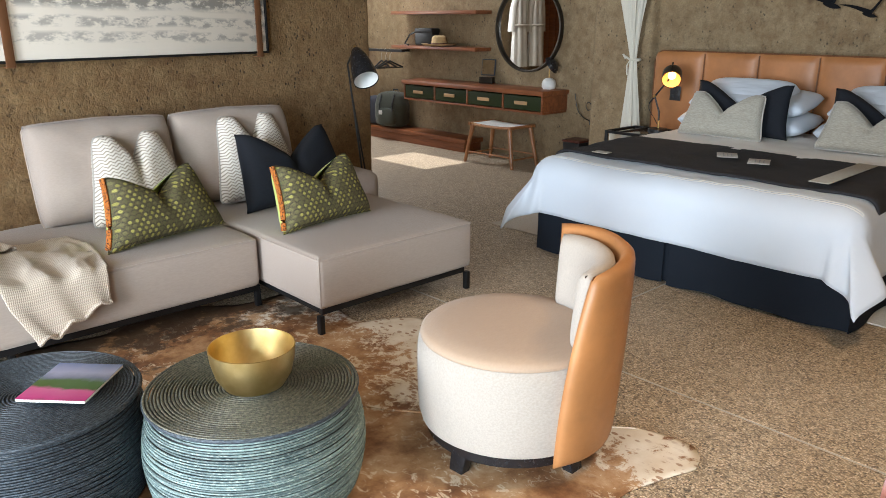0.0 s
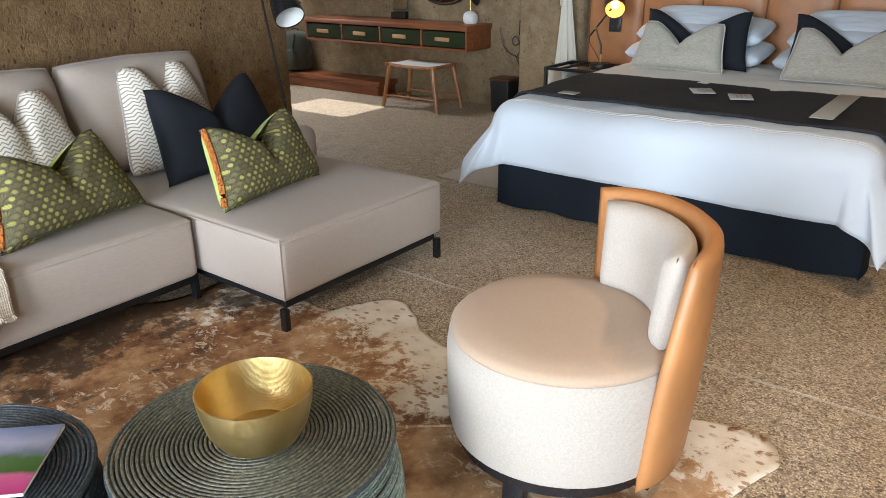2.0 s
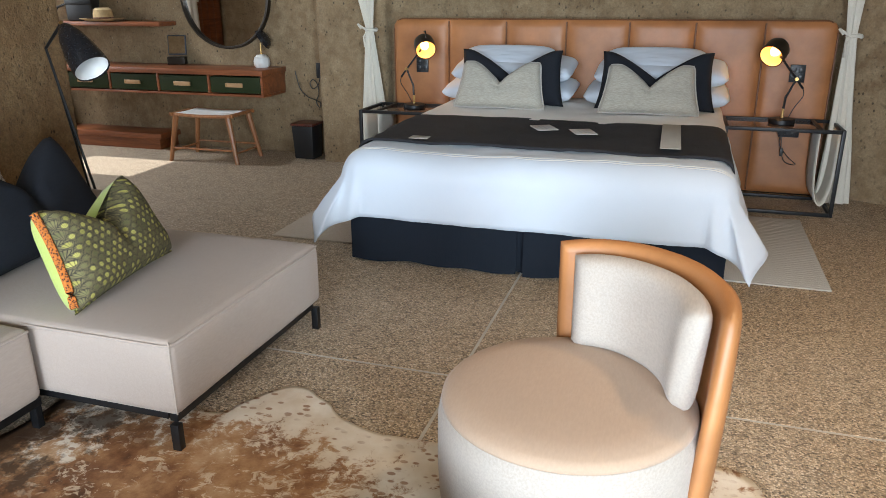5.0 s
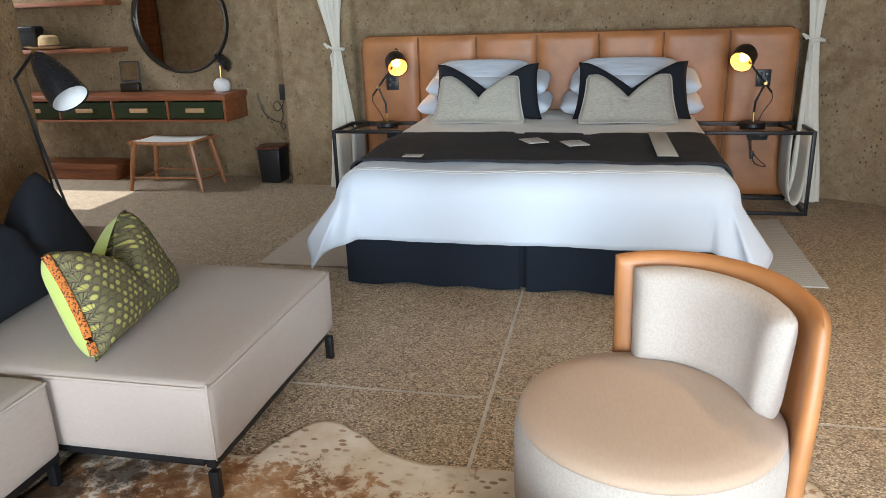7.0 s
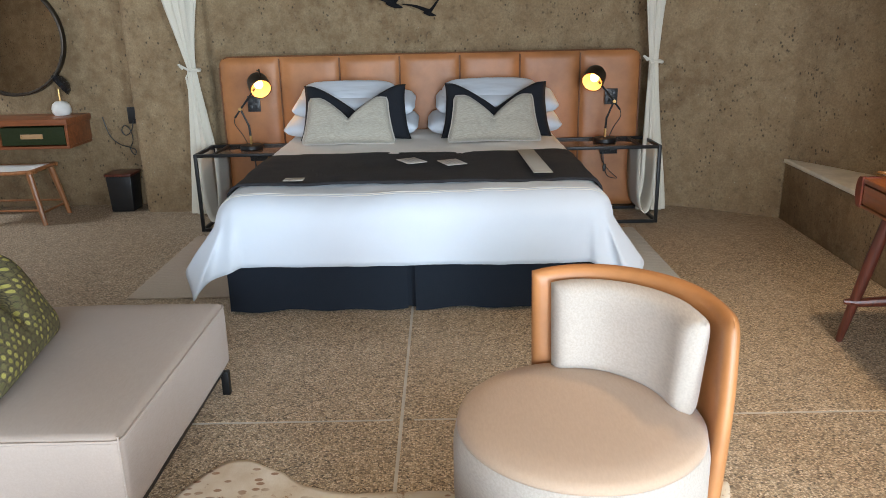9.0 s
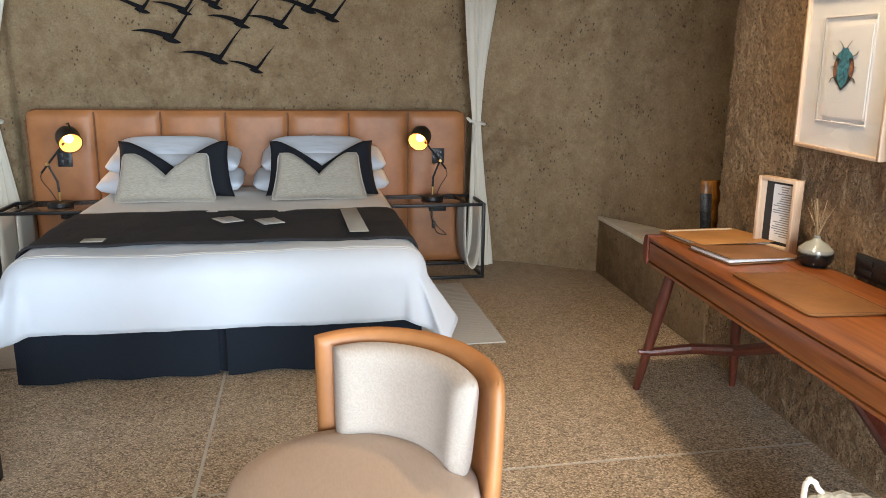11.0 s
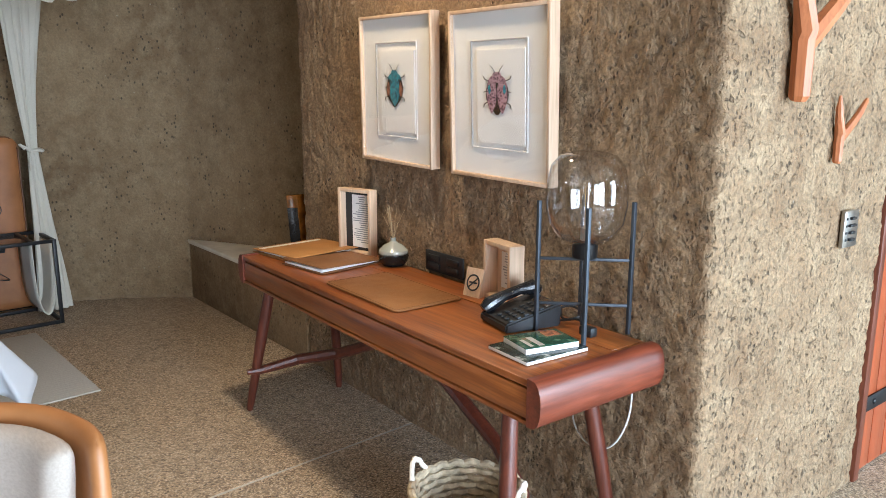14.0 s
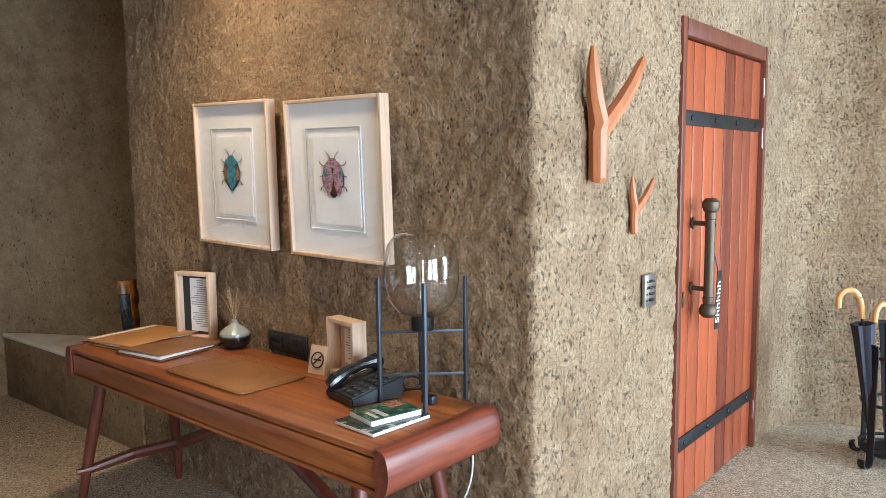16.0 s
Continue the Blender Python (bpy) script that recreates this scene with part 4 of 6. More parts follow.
def cushion_rim(w, h, chop, ear, k=40, vee=0.86, soft=0.0, taper=0.0):
    """The line of the seam round a cushion."""
    pts = []
    for s in range(4):
        for i in range(k // 4):
            q = -1 + 2 * i / (k // 4)
            a, c = ((q, -1), (1, q), (-q, 1), (-1, -q))[s]
            bow = 1 - ear * (1 - abs(c) ** 2.5) * 2 * abs(a) ** 3
            bow2 = 1 - ear * (1 - abs(a) ** 2.5) * 2 * abs(c) ** 3
            z = c * h / 2 * bow2 - chop * max(0.0, 1 - abs(a) / vee) ** 1.25 * ((c + 1) / 2) ** 1.7 * h
            x = a * w / 2 * bow - a * 0.10 * chop * w * ((c + 1) / 2) ** 2 * (1 - a * a)
            q_ = soft * abs(a * c) ** 7
            pts.append((x * (1 - q_) * (1 - taper * c), 0, z * (1 - q_) + h / 2))
    return pts


def put_cushion(name, m, w, h, d, mat, label, chop=0.0, ear=0.03, piping=None, seed=0.0, category="cushion", group="", vee=0.86, soft=0.0, taper=0.0):
    t = thing(name, m, label, category, group)
    part("cover", cushion(w, h, d, chop, ear, seed, 30, vee, soft, taper), mat, t, smooth=180)
    if piping:
        part("piping", tube(cushion_rim(w, h, chop, ear, 64, vee, soft, taper), 0.0055, 6, closed=True), piping, t)
    return t


def on_bed(name, x, y, z, lean, *a, roll=0, **k):
    """x, y, z: the middle of the lower edge; faces the foot of the bed."""
    return put_cushion(name, pose(x, y, z, 0, 0, -90) @ pose(0, 0, 0, -lean, roll, 0), *a, **k)


for cy, nm in ((4.21, "a"), (3.21, "b")):
    for i, (px, dz, tilt, sh, w_, h_) in enumerate(((6.08, -0.01, 84, 0.0, 0.94, 0.46), (6.12, 0.115, 80, -0.02, 0.86, 0.42), (6.20, 0.13, 58, 0.02, 0.66, 0.26))):
        on_bed("pillow", px, cy + sh, 0.712 + dz, tilt, w_, h_, 0.15, "white_cotton", "plump white sleeping pillow stacked at the headboard", ear=0.004 if i < 2 else -0.02, soft=0.05 if i < 2 else 0.34, seed=i * 3.0, category="pillow", group="white pillows on the bed")
    on_bed("cushion", 6.0, cy - (0.05 if cy > 3.5 else 0.0), 0.648, 14, 0.72, 0.37, 0.12, "charcoal_cloth", "charcoal cushion with a pressed-in top on the bed", chop=0.44, taper=0.045, ear=0.03, seed=8.0, group="charcoal cushions on the bed")
    on_bed("cushion", 5.82, cy + (-0.02 if cy > 3.5 else 0.025), 0.645, 22, 0.58, 0.32, 0.13, "grey_linen", "grey linen cushion with pale piping and pressed-in top", chop=0.44, taper=0.095, vee=0.74, soft=0.05, ear=0.03, piping="cushion_linen", seed=11.0, group="grey linen cushions on the bed")

hb = thing("headboard", pose(6.6, 3.66, 0), "wide tan leather headboard with upright stitched panels", "headboard")
part("board", box(0.165, 3.10, 1.16, (0.1175, 0, 0), 0.01), "black_metal", hb)
pw = 3.12 / 7
for i in range(7):
    def pad(u, v, y0=-1.56 + i * pw):
        a, c = 2 * u - 1, 2 * v - 1
        puff = 0.034 * (max(0, 1 - abs(a) ** 5) ** 0.6) * (max(0, 1 - abs(c) ** 26) ** 0.5)
        z = 0.01 + 1.17 * v
        yy = y0 + pw * u
        if i in (0, 6):
            o = abs(yy) - 1.50
            if o > 0:
                z = min(z, 1.12 + 0.06 * math.sqrt(max(0, 1 - (o / 0.062) ** 2)))
        return (0.032 - puff, yy, z)
    part("panel", sheet(pad, 22, 40, 0), "headboard_leather", hb, smooth=180)
for i in range(8):
    part("seam", tube([(0.026, -1.56 + i * pw, 0.02), (0.026, -1.56 + i * pw, 1.165 if 0 < i < 7 else 1.11)], 0.006, 6), "brown_leather", hb)
part("piping", tube([(0.03, -1.555, 1.10), (0.03, -1.55, 1.14), (0.03, -1.51, 1.178)] + [(0.03, -1.49 + i * 0.149, 1.183) for i in range(21)] + [(0.03, 1.51, 1.178), (0.03, 1.55, 1.14), (0.03, 1.555, 1.10)], 0.006, 6), "brown_leather", hb)


def outlet(name, m, w, h, label):
    o = thing(name, m, label, "socket")
    part("plate", box(w, 0.01, h, (0, 0, 0), 0.003), "black_plastic", o)
    for dx, dz in ((-0.25, 0.3), (0.25, 0.3), (-0.25, 0.7), (0.25, 0.7)):
        part("switch_rocker", box(w * 0.3, 0.008, h * 0.26, (dx * w, -0.007, h * dz - h * 0.13), 0.002), "black_plastic", o)
    return o


for y in (2.32, 4.97):
    outlet("wall_socket", pose(6.563, y, 0.79, 0, 0, -90), 0.095, 0.115, "black switch plate set in the leather headboard")
    outlet("wall_socket", pose(6.563, y, 0.42, 0, 0, -90), 0.13, 0.11, "black power socket set in the leather headboard")


def nightstand(y0, y1, outer, label):
    """Black frame with a dark top and a canvas sling; outer: -1 or 1, the side away from the bed."""
    t = thing("nightstand", pose(6.31, (y0 + y1) / 2, 0), label, "nightstand", "nightstands beside the bed")
    w, dpt, h = y1 - y0, 0.44, 0.555
    q = 0.022
    for sx in (-1, 1):
        for sy in (-1, 1):
            part("leg", box(q, q, h, (sx * (dpt / 2 - q / 2), sy * (w / 2 - q / 2), 0), 0.002), "black_metal", t)
        for z in (0.0, h - q):
            part("rail", box(q, w - 2 * q - 0.002, q, (sx * (dpt / 2 - q / 2), 0, z), 0.002), "black_metal", t)
    for sy in (-1, 1):
        for z in (0.0, h - q):
            part("rail", box(dpt - 2 * q - 0.002, q, q, (0, sy * (w / 2 - q / 2), z), 0.002), "black_metal", t)
    ys = w - 0.16
    part("glass_top", box(dpt - 0.05, ys, 0.012, (0, -outer * 0.055, h - 0.02), 0.002), "dark_glass", t, "smoked dark glass top")
    part("rail", box(dpt - 2 * q - 0.002, q, q, (0, outer * (w / 2 - 0.135), h - q), 0.002), "black_metal", t)

    def sling(u, v):
        a = u * math.pi
        return (-dpt / 2 + 0.04 + (dpt - 0.08) * v, outer * (w / 2 - 0.078 + 0.055 * math.cos(a)), h - 0.03 - 0.46 * math.sin(a) ** 0.55)
    part("sling", sheet(sling, 24, 4, 0.006), "net_cloth", t, "pale canvas magazine sling", smooth=180)
    return t


nightstand(2.055, 2.76, -1, "black metal nightstand with dark glass top and canvas sling")
nightstand(4.69, 5.31, 1, "black metal nightstand with dark glass top beside the curtain")


def bedside_lamp(y, sgn, label):
    """Jointed reading lamp; sgn: the side to which the head leans."""
    t = thing("bedside_lamp", pose(6.32, y, 0.5475), label, "lamp", "lamps on the nightstands")
    part("base", lathe([(0, 0), (0.078, 0), (0.082, 0.008), (0.08, 0.03), (0.074, 0.036), (0.02, 0.04), (0, 0.04)], 32), "black_metal", t)
    part("collar", tube([(0, 0, 0.038), (0, 0, 0.10)], 0.009, 10), "brass", t)
    part("stem", tube([(0, 0, 0.07), (0, -sgn * 0.005, 0.17), (0, -sgn * 0.055, 0.29)], 0.008, 8), "black_metal", t)
    part("arm", tube([(0, -sgn * 0.10, 0.23), (0, -sgn * 0.045, 0.30), (0, sgn * 0.06, 0.43)], 0.007, 8), "black_metal", t)
    part("joint", tube([(0.014, -sgn * 0.055, 0.29), (-0.014, -sgn * 0.055, 0.29)], 0.012, 8), "brass", t)
    hm = Matrix.Translation((-0.02, sgn * 0.095, 0.46)) @ Vector((-0.78, sgn * 0.42, -0.46)).to_track_quat("-Z", "Y").to_matrix().to_4x4() @ Matrix.Diagonal((1.14, 1.14, 1.14, 1))
    head = part("shade", lathe([(0, 0.075), (0.025, 0.073), (0.05, 0.06), (0.064, 0.035), (0.067, 0.0), (0.066, -0.055), (0.062, -0.055), (0.062, 0.0), (0.058, 0.032), (0.045, 0.054), (0, 0.066)], 28), "dark_bronze", t, "dark bronze lamp shade", hm)
    part("bulb", lathe([(0, -0.03), (0.018, -0.024), (0.028, -0.006), (0.029, 0.008), (0.022, 0.028), (0.012, 0.042), (0, 0.046)], 20), "lamp_glow", head, "glowing warm bulb")
    part("reflector", lathe([(0.0605, -0.052), (0.061, 0.0), (0.056, 0.03), (0.043, 0.05), (0.01, 0.06)], 24), "lamp_inside", head)
    part("yoke", tube([(0, -sgn * 0.075, -0.03), (0, -sgn * 0.095, 0.01), (0, -sgn * 0.075, 0.04)], 0.006, 6), "dark_bronze", head)
    part("cord", tube(smooth_line([(0.0, -sgn * 0.10, 0.23), (0.02, -sgn * 0.11, 0.18), (0.05, -sgn * 0.07, 0.10), (0.09, -sgn * 0.05, 0.03)]), 0.003, 6), "black_plastic", t)
    d = bpy.data.lights.new("bedside_bulb", "POINT")
    d.energy, d.color, d.shadow_soft_size = 2.0, (1.0, 0.54, 0.2), 0.03
    l = new("bedside_bulb", d)
    l.matrix_world = pose(6.32, y, 0.5475) @ hm @ pose(0, 0, -0.075)


bedside_lamp(4.955, -1, "small jointed dark lamp with lit bulb on the nightstand")
bedside_lamp(2.405, 1, "small jointed dark lamp with lit bulb on the nightstand")
for y, s in ((2.37, 1), (5.0, -1)):
    c = thing("lamp_cord", pose(6.54, y, 0.46), "black plug and looped lamp cord at the headboard", "cord")
    part("cord", tube(smooth_line([(0, 0, 0), (0, -0.01, -0.08), (0, -0.02, -0.15), (0, -0.05 * s, -0.21), (0.01, -0.12 * s, -0.225), (0.01, -0.06 * s, -0.17), (0, 0.0, -0.09), (0, 0.0, -0.02)]), 0.003, 6), "black_plastic", c)
    part("plug", box(0.03, 0.045, 0.05, (0, 0, -0.02), 0.006), "black_plastic", c)
    part("inline_switch", box(0.014, 0.022, 0.055, (0, -0.018, -0.17), 0.004), "black_plastic", c)


def net_curtain(x, y, top_y, wide, spread, label):
    """A mosquito net gathered and tied at knot height."""
    t = thing("net_curtain", pose(x, y, 0), label, "curtain", "tied bed nets")
    kz = 1.10

    def cloth_(lo, hi, w0, w1, y0, y1, seed, wob):
        def f(u, v):
            a = u * 2 * math.pi
            k = v ** 1.15
            w = w0 + (w1 - w0) * k
            yy = y0 + (y1 - y0) * v
            fold_ = 1 + 0.28 * math.sin(a * 9 + seed + 2 * v) + 0.12 * math.sin(a * 17 + 3 * seed)
            return (0.45 * w * fold_ * math.cos(a), yy + w * fold_ * math.sin(a) + wob * math.sin(3 * v + seed) * 0.02, lo + (hi - lo) * v)
        return sheet(f, 120, 26, 0, wrap=True)
    part("upper_cloth", cloth_(kz, 2.45, 0.024, wide, 0, top_y, 1.0, 1), "net_cloth", t, smooth=180)
    part("lower_cloth", cloth_(kz, 0.02, 0.026, spread, 0, 0.0, 2.0, 1), "net_cloth", t, smooth=180)
    part("tie", tube([(0.035 * math.cos(a * math.pi / 8), 0.042 * math.sin(a * math.pi / 8), kz + 0.004 * math.sin(a)) for a in range(16)], 0.011, 8, closed=True), "net_cloth", t)
    part("tie_end", tube([(-0.03, 0.03, kz), (-0.045, 0.05, kz - 0.05), (-0.04, 0.045, kz - 0.13)], 0.007, 6), "net_cloth", t)
    part("tie_bow", tube([(-0.03, 0.03, kz), (-0.04, 0.08, kz + 0.03), (-0.035, 0.10, kz + 0.045), (-0.04, 0.07, kz + 0.01)], 0.009, 6), "net_cloth", t)


net_curtain(6.59, 5.395, 0.09, 0.26, 0.13, "cream mosquito net tied back beside the headboard")
net_curtain(6.42, 2.04, 0.0, 0.13, 0.085, "cream mosquito net tied back at the bed's far side")
can = thing("net_canopy", pose(0, 0, 0), "cream scalloped edge of the bed canopy", "canopy")
part("pelmet", sheet(lambda u, v: (5.0 + 0.012 * math.sin(u * 40), 2.30 - 0.36 * u, 2.2 - (0.29 + 0.03 * abs(math.sin(u * 11)) - 0.05 * u) * v), 60, 6, 0.006), "net_cloth", can, smooth=180)
part("pelmet", sheet(lambda u, v: (5.0 + 1.5 * u, 1.95 + 0.012 * math.sin(u * 60), 2.45 - (0.24 - 0.20 * u) * v), 60, 6, 0.006), "net_cloth", can, smooth=180)
part("pole", box(1.68, 0.03, 0.03, (5.84, 1.99, 2.22), 0.004), "dark_wood", can)

# metal birds on the wall above the bed
BIRDS = tuple((3.3 + (y - 3.3) * 1.021, 1.437 + (z - 1.437) * 1.021, s * 1.021) for y, z, s in ((4.216, 1.685, 1.1), (3.901, 1.546, 1.1), (3.645, 1.476, 0.85), (3.732, 1.793, 1.0), (3.461, 1.796, 1.0), (3.095, 1.848, 0.95), (4.116, 1.869, 0.9), (3.908, 1.914, 0.9), (3.263, 1.906, 1.0), (2.844, 2.04, 0.7), (4.397, 1.874, 0.9)))


def bird(y, z, s, lift):
    t = thing("wall_bird", pose(6.785, y, z, 0, 0, -90), "black metal flying bird on the plaster wall", "wall art", "flock of metal birds")
    for sgn, up in ((-1, 0.10 * lift), (1, 0.21 - 0.03 * lift)):
        w = 0.24 if sgn < 0 else 0.16
        part("wing", sheet(lambda u, v: (sgn * u * w * s, -0.012 - 0.035 * math.sin(u * 2.4) * s, (up * u ** 1.3 + 0.02 * math.sin(u * 3) + (v - 0.5) * 0.040 * (1 - u) ** 0.8) * s), 10, 2, 0.003), "black_matte", t)
    part("body", sheet(lambda u, v: ((-0.055 + 0.11 * u) * s, -0.02, (-0.006 - 0.028 * u + (v - 0.5) * 0.034 * math.sin(math.pi * min(1, u * 0.85 + 0.1))) * s), 10, 2, 0.006), "black_matte", t)


for i, (y, z, s) in enumerate(BIRDS):
    bird(y, z, s, (0.3, 0.3, 0.6, 0.4, 0.4, 0.6, 0.5, 0.5, 0.5, 0.5, 0.7)[i])

# flat woven rugs beside the bed
for y0, y1, lab in ((2.26, 3.0, "pale grey woven rug"), (4.45, 5.30, "pale brown woven rug")):
    r = thing("rug", pose(0, 0, 0), lab + " lying beside the bed", "rug", "bedside rugs")
    part("weave", box(1.22, y1 - y0, 0.009, (5.345, (y0 + y1) / 2, 0.001), 0.003), "rug_weave" if y0 < 3 else "rug_brown", r)
    for k in range(40):
        part("weft_rib", box(0.005, y1 - y0 - 0.006, 0.0008, (4.76 + k * 0.03, (y0 + y1) / 2, 0.0097), 0), "rug_weave" if y0 < 3 else "rug_brown", r)

# ---- sofa and its corner ----
sofa = thing("sofa", pose(0, 0, 0), "beige upholstered corner sofa on a black metal frame", "sofa")


def upholstery(x0, x1, y0, y1, z0, z1, r=0.03, puff=0.012):
    b = box(x1 - x0, y1 - y0, z1 - z0, ((x0 + x1) / 2, (y0 + y1) / 2, z0), r, 4)
    cx, cy = (x0 + x1) / 2, (y0 + y1) / 2
    bmesh.ops.subdivide_edges(b, edges=[e for e in b.edges if e.calc_length() > 0.15], cuts=14, use_grid_fill=True)
    for v in b.verts:
        a, c = (v.co.x - cx) / (x1 - x0) * 2, (v.co.y - cy) / (y1 - y0) * 2
        if v.co.z > z1 - 0.01:
            v.co.z += puff * max(0, 1 - a ** 4) * max(0, 1 - c ** 4) + 0.004 * fbm(v.co.x * 3, v.co.y * 3, 0, 3)
        else:
            v.co.y -= 0.004 * fbm(v.co.x * 3, v.co.z * 4, 5, 3)
    return b


part("seat", upholstery(0.2, 2.655, 4.93, 5.95, 0.13, 0.388), "sofa_cloth", sofa, smooth=60)
part("seat_seam", tube([(0.2, 4.931, 0.375), (2.64, 4.931, 0.375)], 0.005, 6), "sofa_cloth", sofa)
part("chaise", upholstery(2.675, 3.665, 4.43, 5.95, 0.13, 0.388), "sofa_cloth", sofa, smooth=60)
part("chaise_seam", tube([(2.678, 5.0, 0.374), (2.678, 4.46, 0.374), (2.684, 4.44, 0.374), (2.705, 4.432, 0.374), (3.635, 4.432, 0.374), (3.656, 4.44, 0.374), (3.664, 4.46, 0.374), (3.664, 5.9, 0.374)], 0.005, 6), "sofa_cloth", sofa)
part("chaise_seam", tube([(2.682, 4.438, 0.39), (2.682, 4.438, 0.14)], 0.003, 6), "sofa_cloth", sofa)
part("armrest", upholstery(3.36, 3.78, 5.36, 5.98, 0.20, 0.51, 0.06, 0.01), "sofa_cloth", sofa, smooth=60)
for x0, x1 in ((1.90, 2.645), (2.655, 3.40)):
    b = cushion(x1 - x0, 0.53, 0.27, -0.02, -0.002, x0, 30, 1.0, 0.03)
    part("back_cushion", b, "sofa_cloth", sofa, m=pose((x0 + x1) / 2, 5.76, 0.395, -14, 0, 0) @ Matrix.Diagonal((1.0, 1.0, 1.0, 1)), smooth=180)
    part("piping", tube(cushion_rim(x1 - x0, 0.53, -0.02, -0.002, 96, 1.0, 0.03), 0.005, 6, closed=True), "sofa_cloth", sofa, m=pose((x0 + x1) / 2, 5.76, 0.395, -14, 0, 0))
Q = 0.03
for a, c in (((0.22, 4.97), (2.66, 4.97)), ((2.70, 4.47), (3.63, 4.47)), ((2.70, 5.9), (3.63, 5.9)), ((0.22, 5.9), (2.66, 5.9))):
    part("frame_rail", box(c[0] - a[0], Q, Q, ((a[0] + c[0]) / 2, a[1], 0.099), 0.002), "black_metal", sofa)
for x in (2.72, 3.61):
    part("frame_rail", box(Q, 1.38, Q, (x, 5.185, 0.099), 0.002), "black_metal", sofa)
for x, y in ((2.69, 4.455), (3.645, 4.455), (2.66, 4.99), (1.52, 5.0), (3.64, 5.88), (2.66, 5.88)):
    part("leg", box(0.026, 0.03, 0.10, (x, y, 0), 0.002), "black_metal", sofa)


def sofa_cushion(x, y, z, turn, lean, *a, roll=0, **k):
    return put_cushion("cushion", pose(x, y, z, 0, 0, turn) @ pose(0, 0, 0, -lean, roll, 0), *a, **k)


CHEV = "cream cushion with brown zigzag pattern and pressed-in top"
sofa_cushion(2.37, 5.56, 0.405, 8, 20, 0.49, 0.48, 0.18, "chevron", CHEV, vee=0.58, chop=0.34, ear=0.03, soft=0.08, taper=0.27, piping="cushion_linen", seed=1.0, group="zigzag cushions on the sofa")
sofa_cushion(3.08, 5.59, 0.405, 4, 20, 0.49, 0.52, 0.18, "chevron", CHEV, vee=0.58, chop=0.34, ear=0.03, soft=0.08, taper=0.25, piping="cushion_linen", seed=2.0, group="zigzag cushions on the sofa")
sofa_cushion(3.19, 5.36, 0.40, 4, 24, 0.68, 0.45, 0.20, "charcoal_cloth", "charcoal cushion with a deep pressed-in top on the chaise", chop=0.42, taper=0.10, ear=0.03, seed=3.0)


def print_cushion(x, y, turn, lean, w, taper, seed):
    t = sofa_cushion(x, y, 0.405, turn, lean, w, 0.34, 0.19, "scallop", "green and yellow patterned cushion with lime back, pressed-in top", chop=0.40, taper=taper, ear=0.035, seed=seed, group="printed cushions on the sofa")
    b = cushion(w + 0.003, 0.343, 0.225, 0.26, 0.035, seed, 30, taper=taper)
    drop = [v for v in b.verts if v.co.y < -0.0002]
    bmesh.ops.delete(b, geom=drop, context="VERTS")
    part("back_cover", b, "lime_back", t, "lime green back", pose(0, 0.001, 0), smooth=180)
    rim = cushion_rim(w, 0.34, 0.40, 0.035, 80, taper=taper)
    part("piping", tube(rim, 0.005, 6, closed=True), "scallop", t)
    left = [(p[0] - 0.004, p[1] - 0.002, p[2]) for p in rim[60:]]
    part("ribbon", tube([(p[0] + 0.022, p[1] - 0.024 + 0.003 * (i % 2), p[2] - 0.002) for i, p in enumerate(rim[62:])], 0.004, 6), "net_cloth", t, "pale wavy ribbon")
    part("wax_print_strip", tube(left, 0.014, 6), "wax_trim", t, "orange and black printed strip")
    return t


print_cushion(2.31, 5.16, 13, 22, 0.57, 0.17, 5.0)
print_cushion(3.05, 4.88, 9, 22, 0.565, 0.10, 6.0)

thr = thing("throw", pose(0, 0, 0), "cream knitted throw draped over the sofa seat", "throw")


def throw_f(u, v):
    hang = 0.30 - 0.13 * v
    along = u * (0.56 + hang)
    x = 1.39 + 0.55 * v + 0.03 * math.sin(u * 5) + 0.24 * u * u * (1 - v)
    e = max(0.0, along - 0.56)
    out, down = bend(e, 0.045, 0.05)
    pleat = math.sin(v * 17 + 1.5 * math.sin(u * 3)) * 0.7
    z = 0.415 - down + 0.014 * pleat * (0.4 + u) + 0.014 * fbm(u * 6, v * 5, 1, 3)
    heap = 0.11 * math.exp(-((u - 0.42) / 0.13) ** 2) * max(0.0, 1 - v * 1.25) * (1 + 0.25 * math.sin(v * 14))
    return (x, 5.50 - min(along, 0.56) - out - 0.008 - 0.009 * pleat * min(1, down * 5), z + heap)


part("knit", sheet(throw_f, 100, 60, 0.016), "cream_knit", thr, smooth=180)
part("hem", tube([Vector(throw_f(1.0, i / 60)) + Vector((0, -0.004, 0)) for i in range(61)], 0.009, 6), "cream_knit", thr)


def roll_f(u, v):
    a = u * 2 * math.pi
    p = Vector((1.30 + 0.30 * v, 5.50 - 0.34 * v, 0.455 + 0.03 * math.sin(v * 3.1)))
    r = 0.075 * (1 + 0.25 * math.sin(a * 3 + v * 6)) * (1.1 - 0.45 * v)
    return (p.x + r * math.cos(a) * 0.9, p.y + r * math.cos(a) * 0.5, p.z + r * math.sin(a) * 0.8)


part("bunched_fold", sheet(roll_f, 40, 30, 0, wrap=True), "cream_knit", thr, smooth=180)

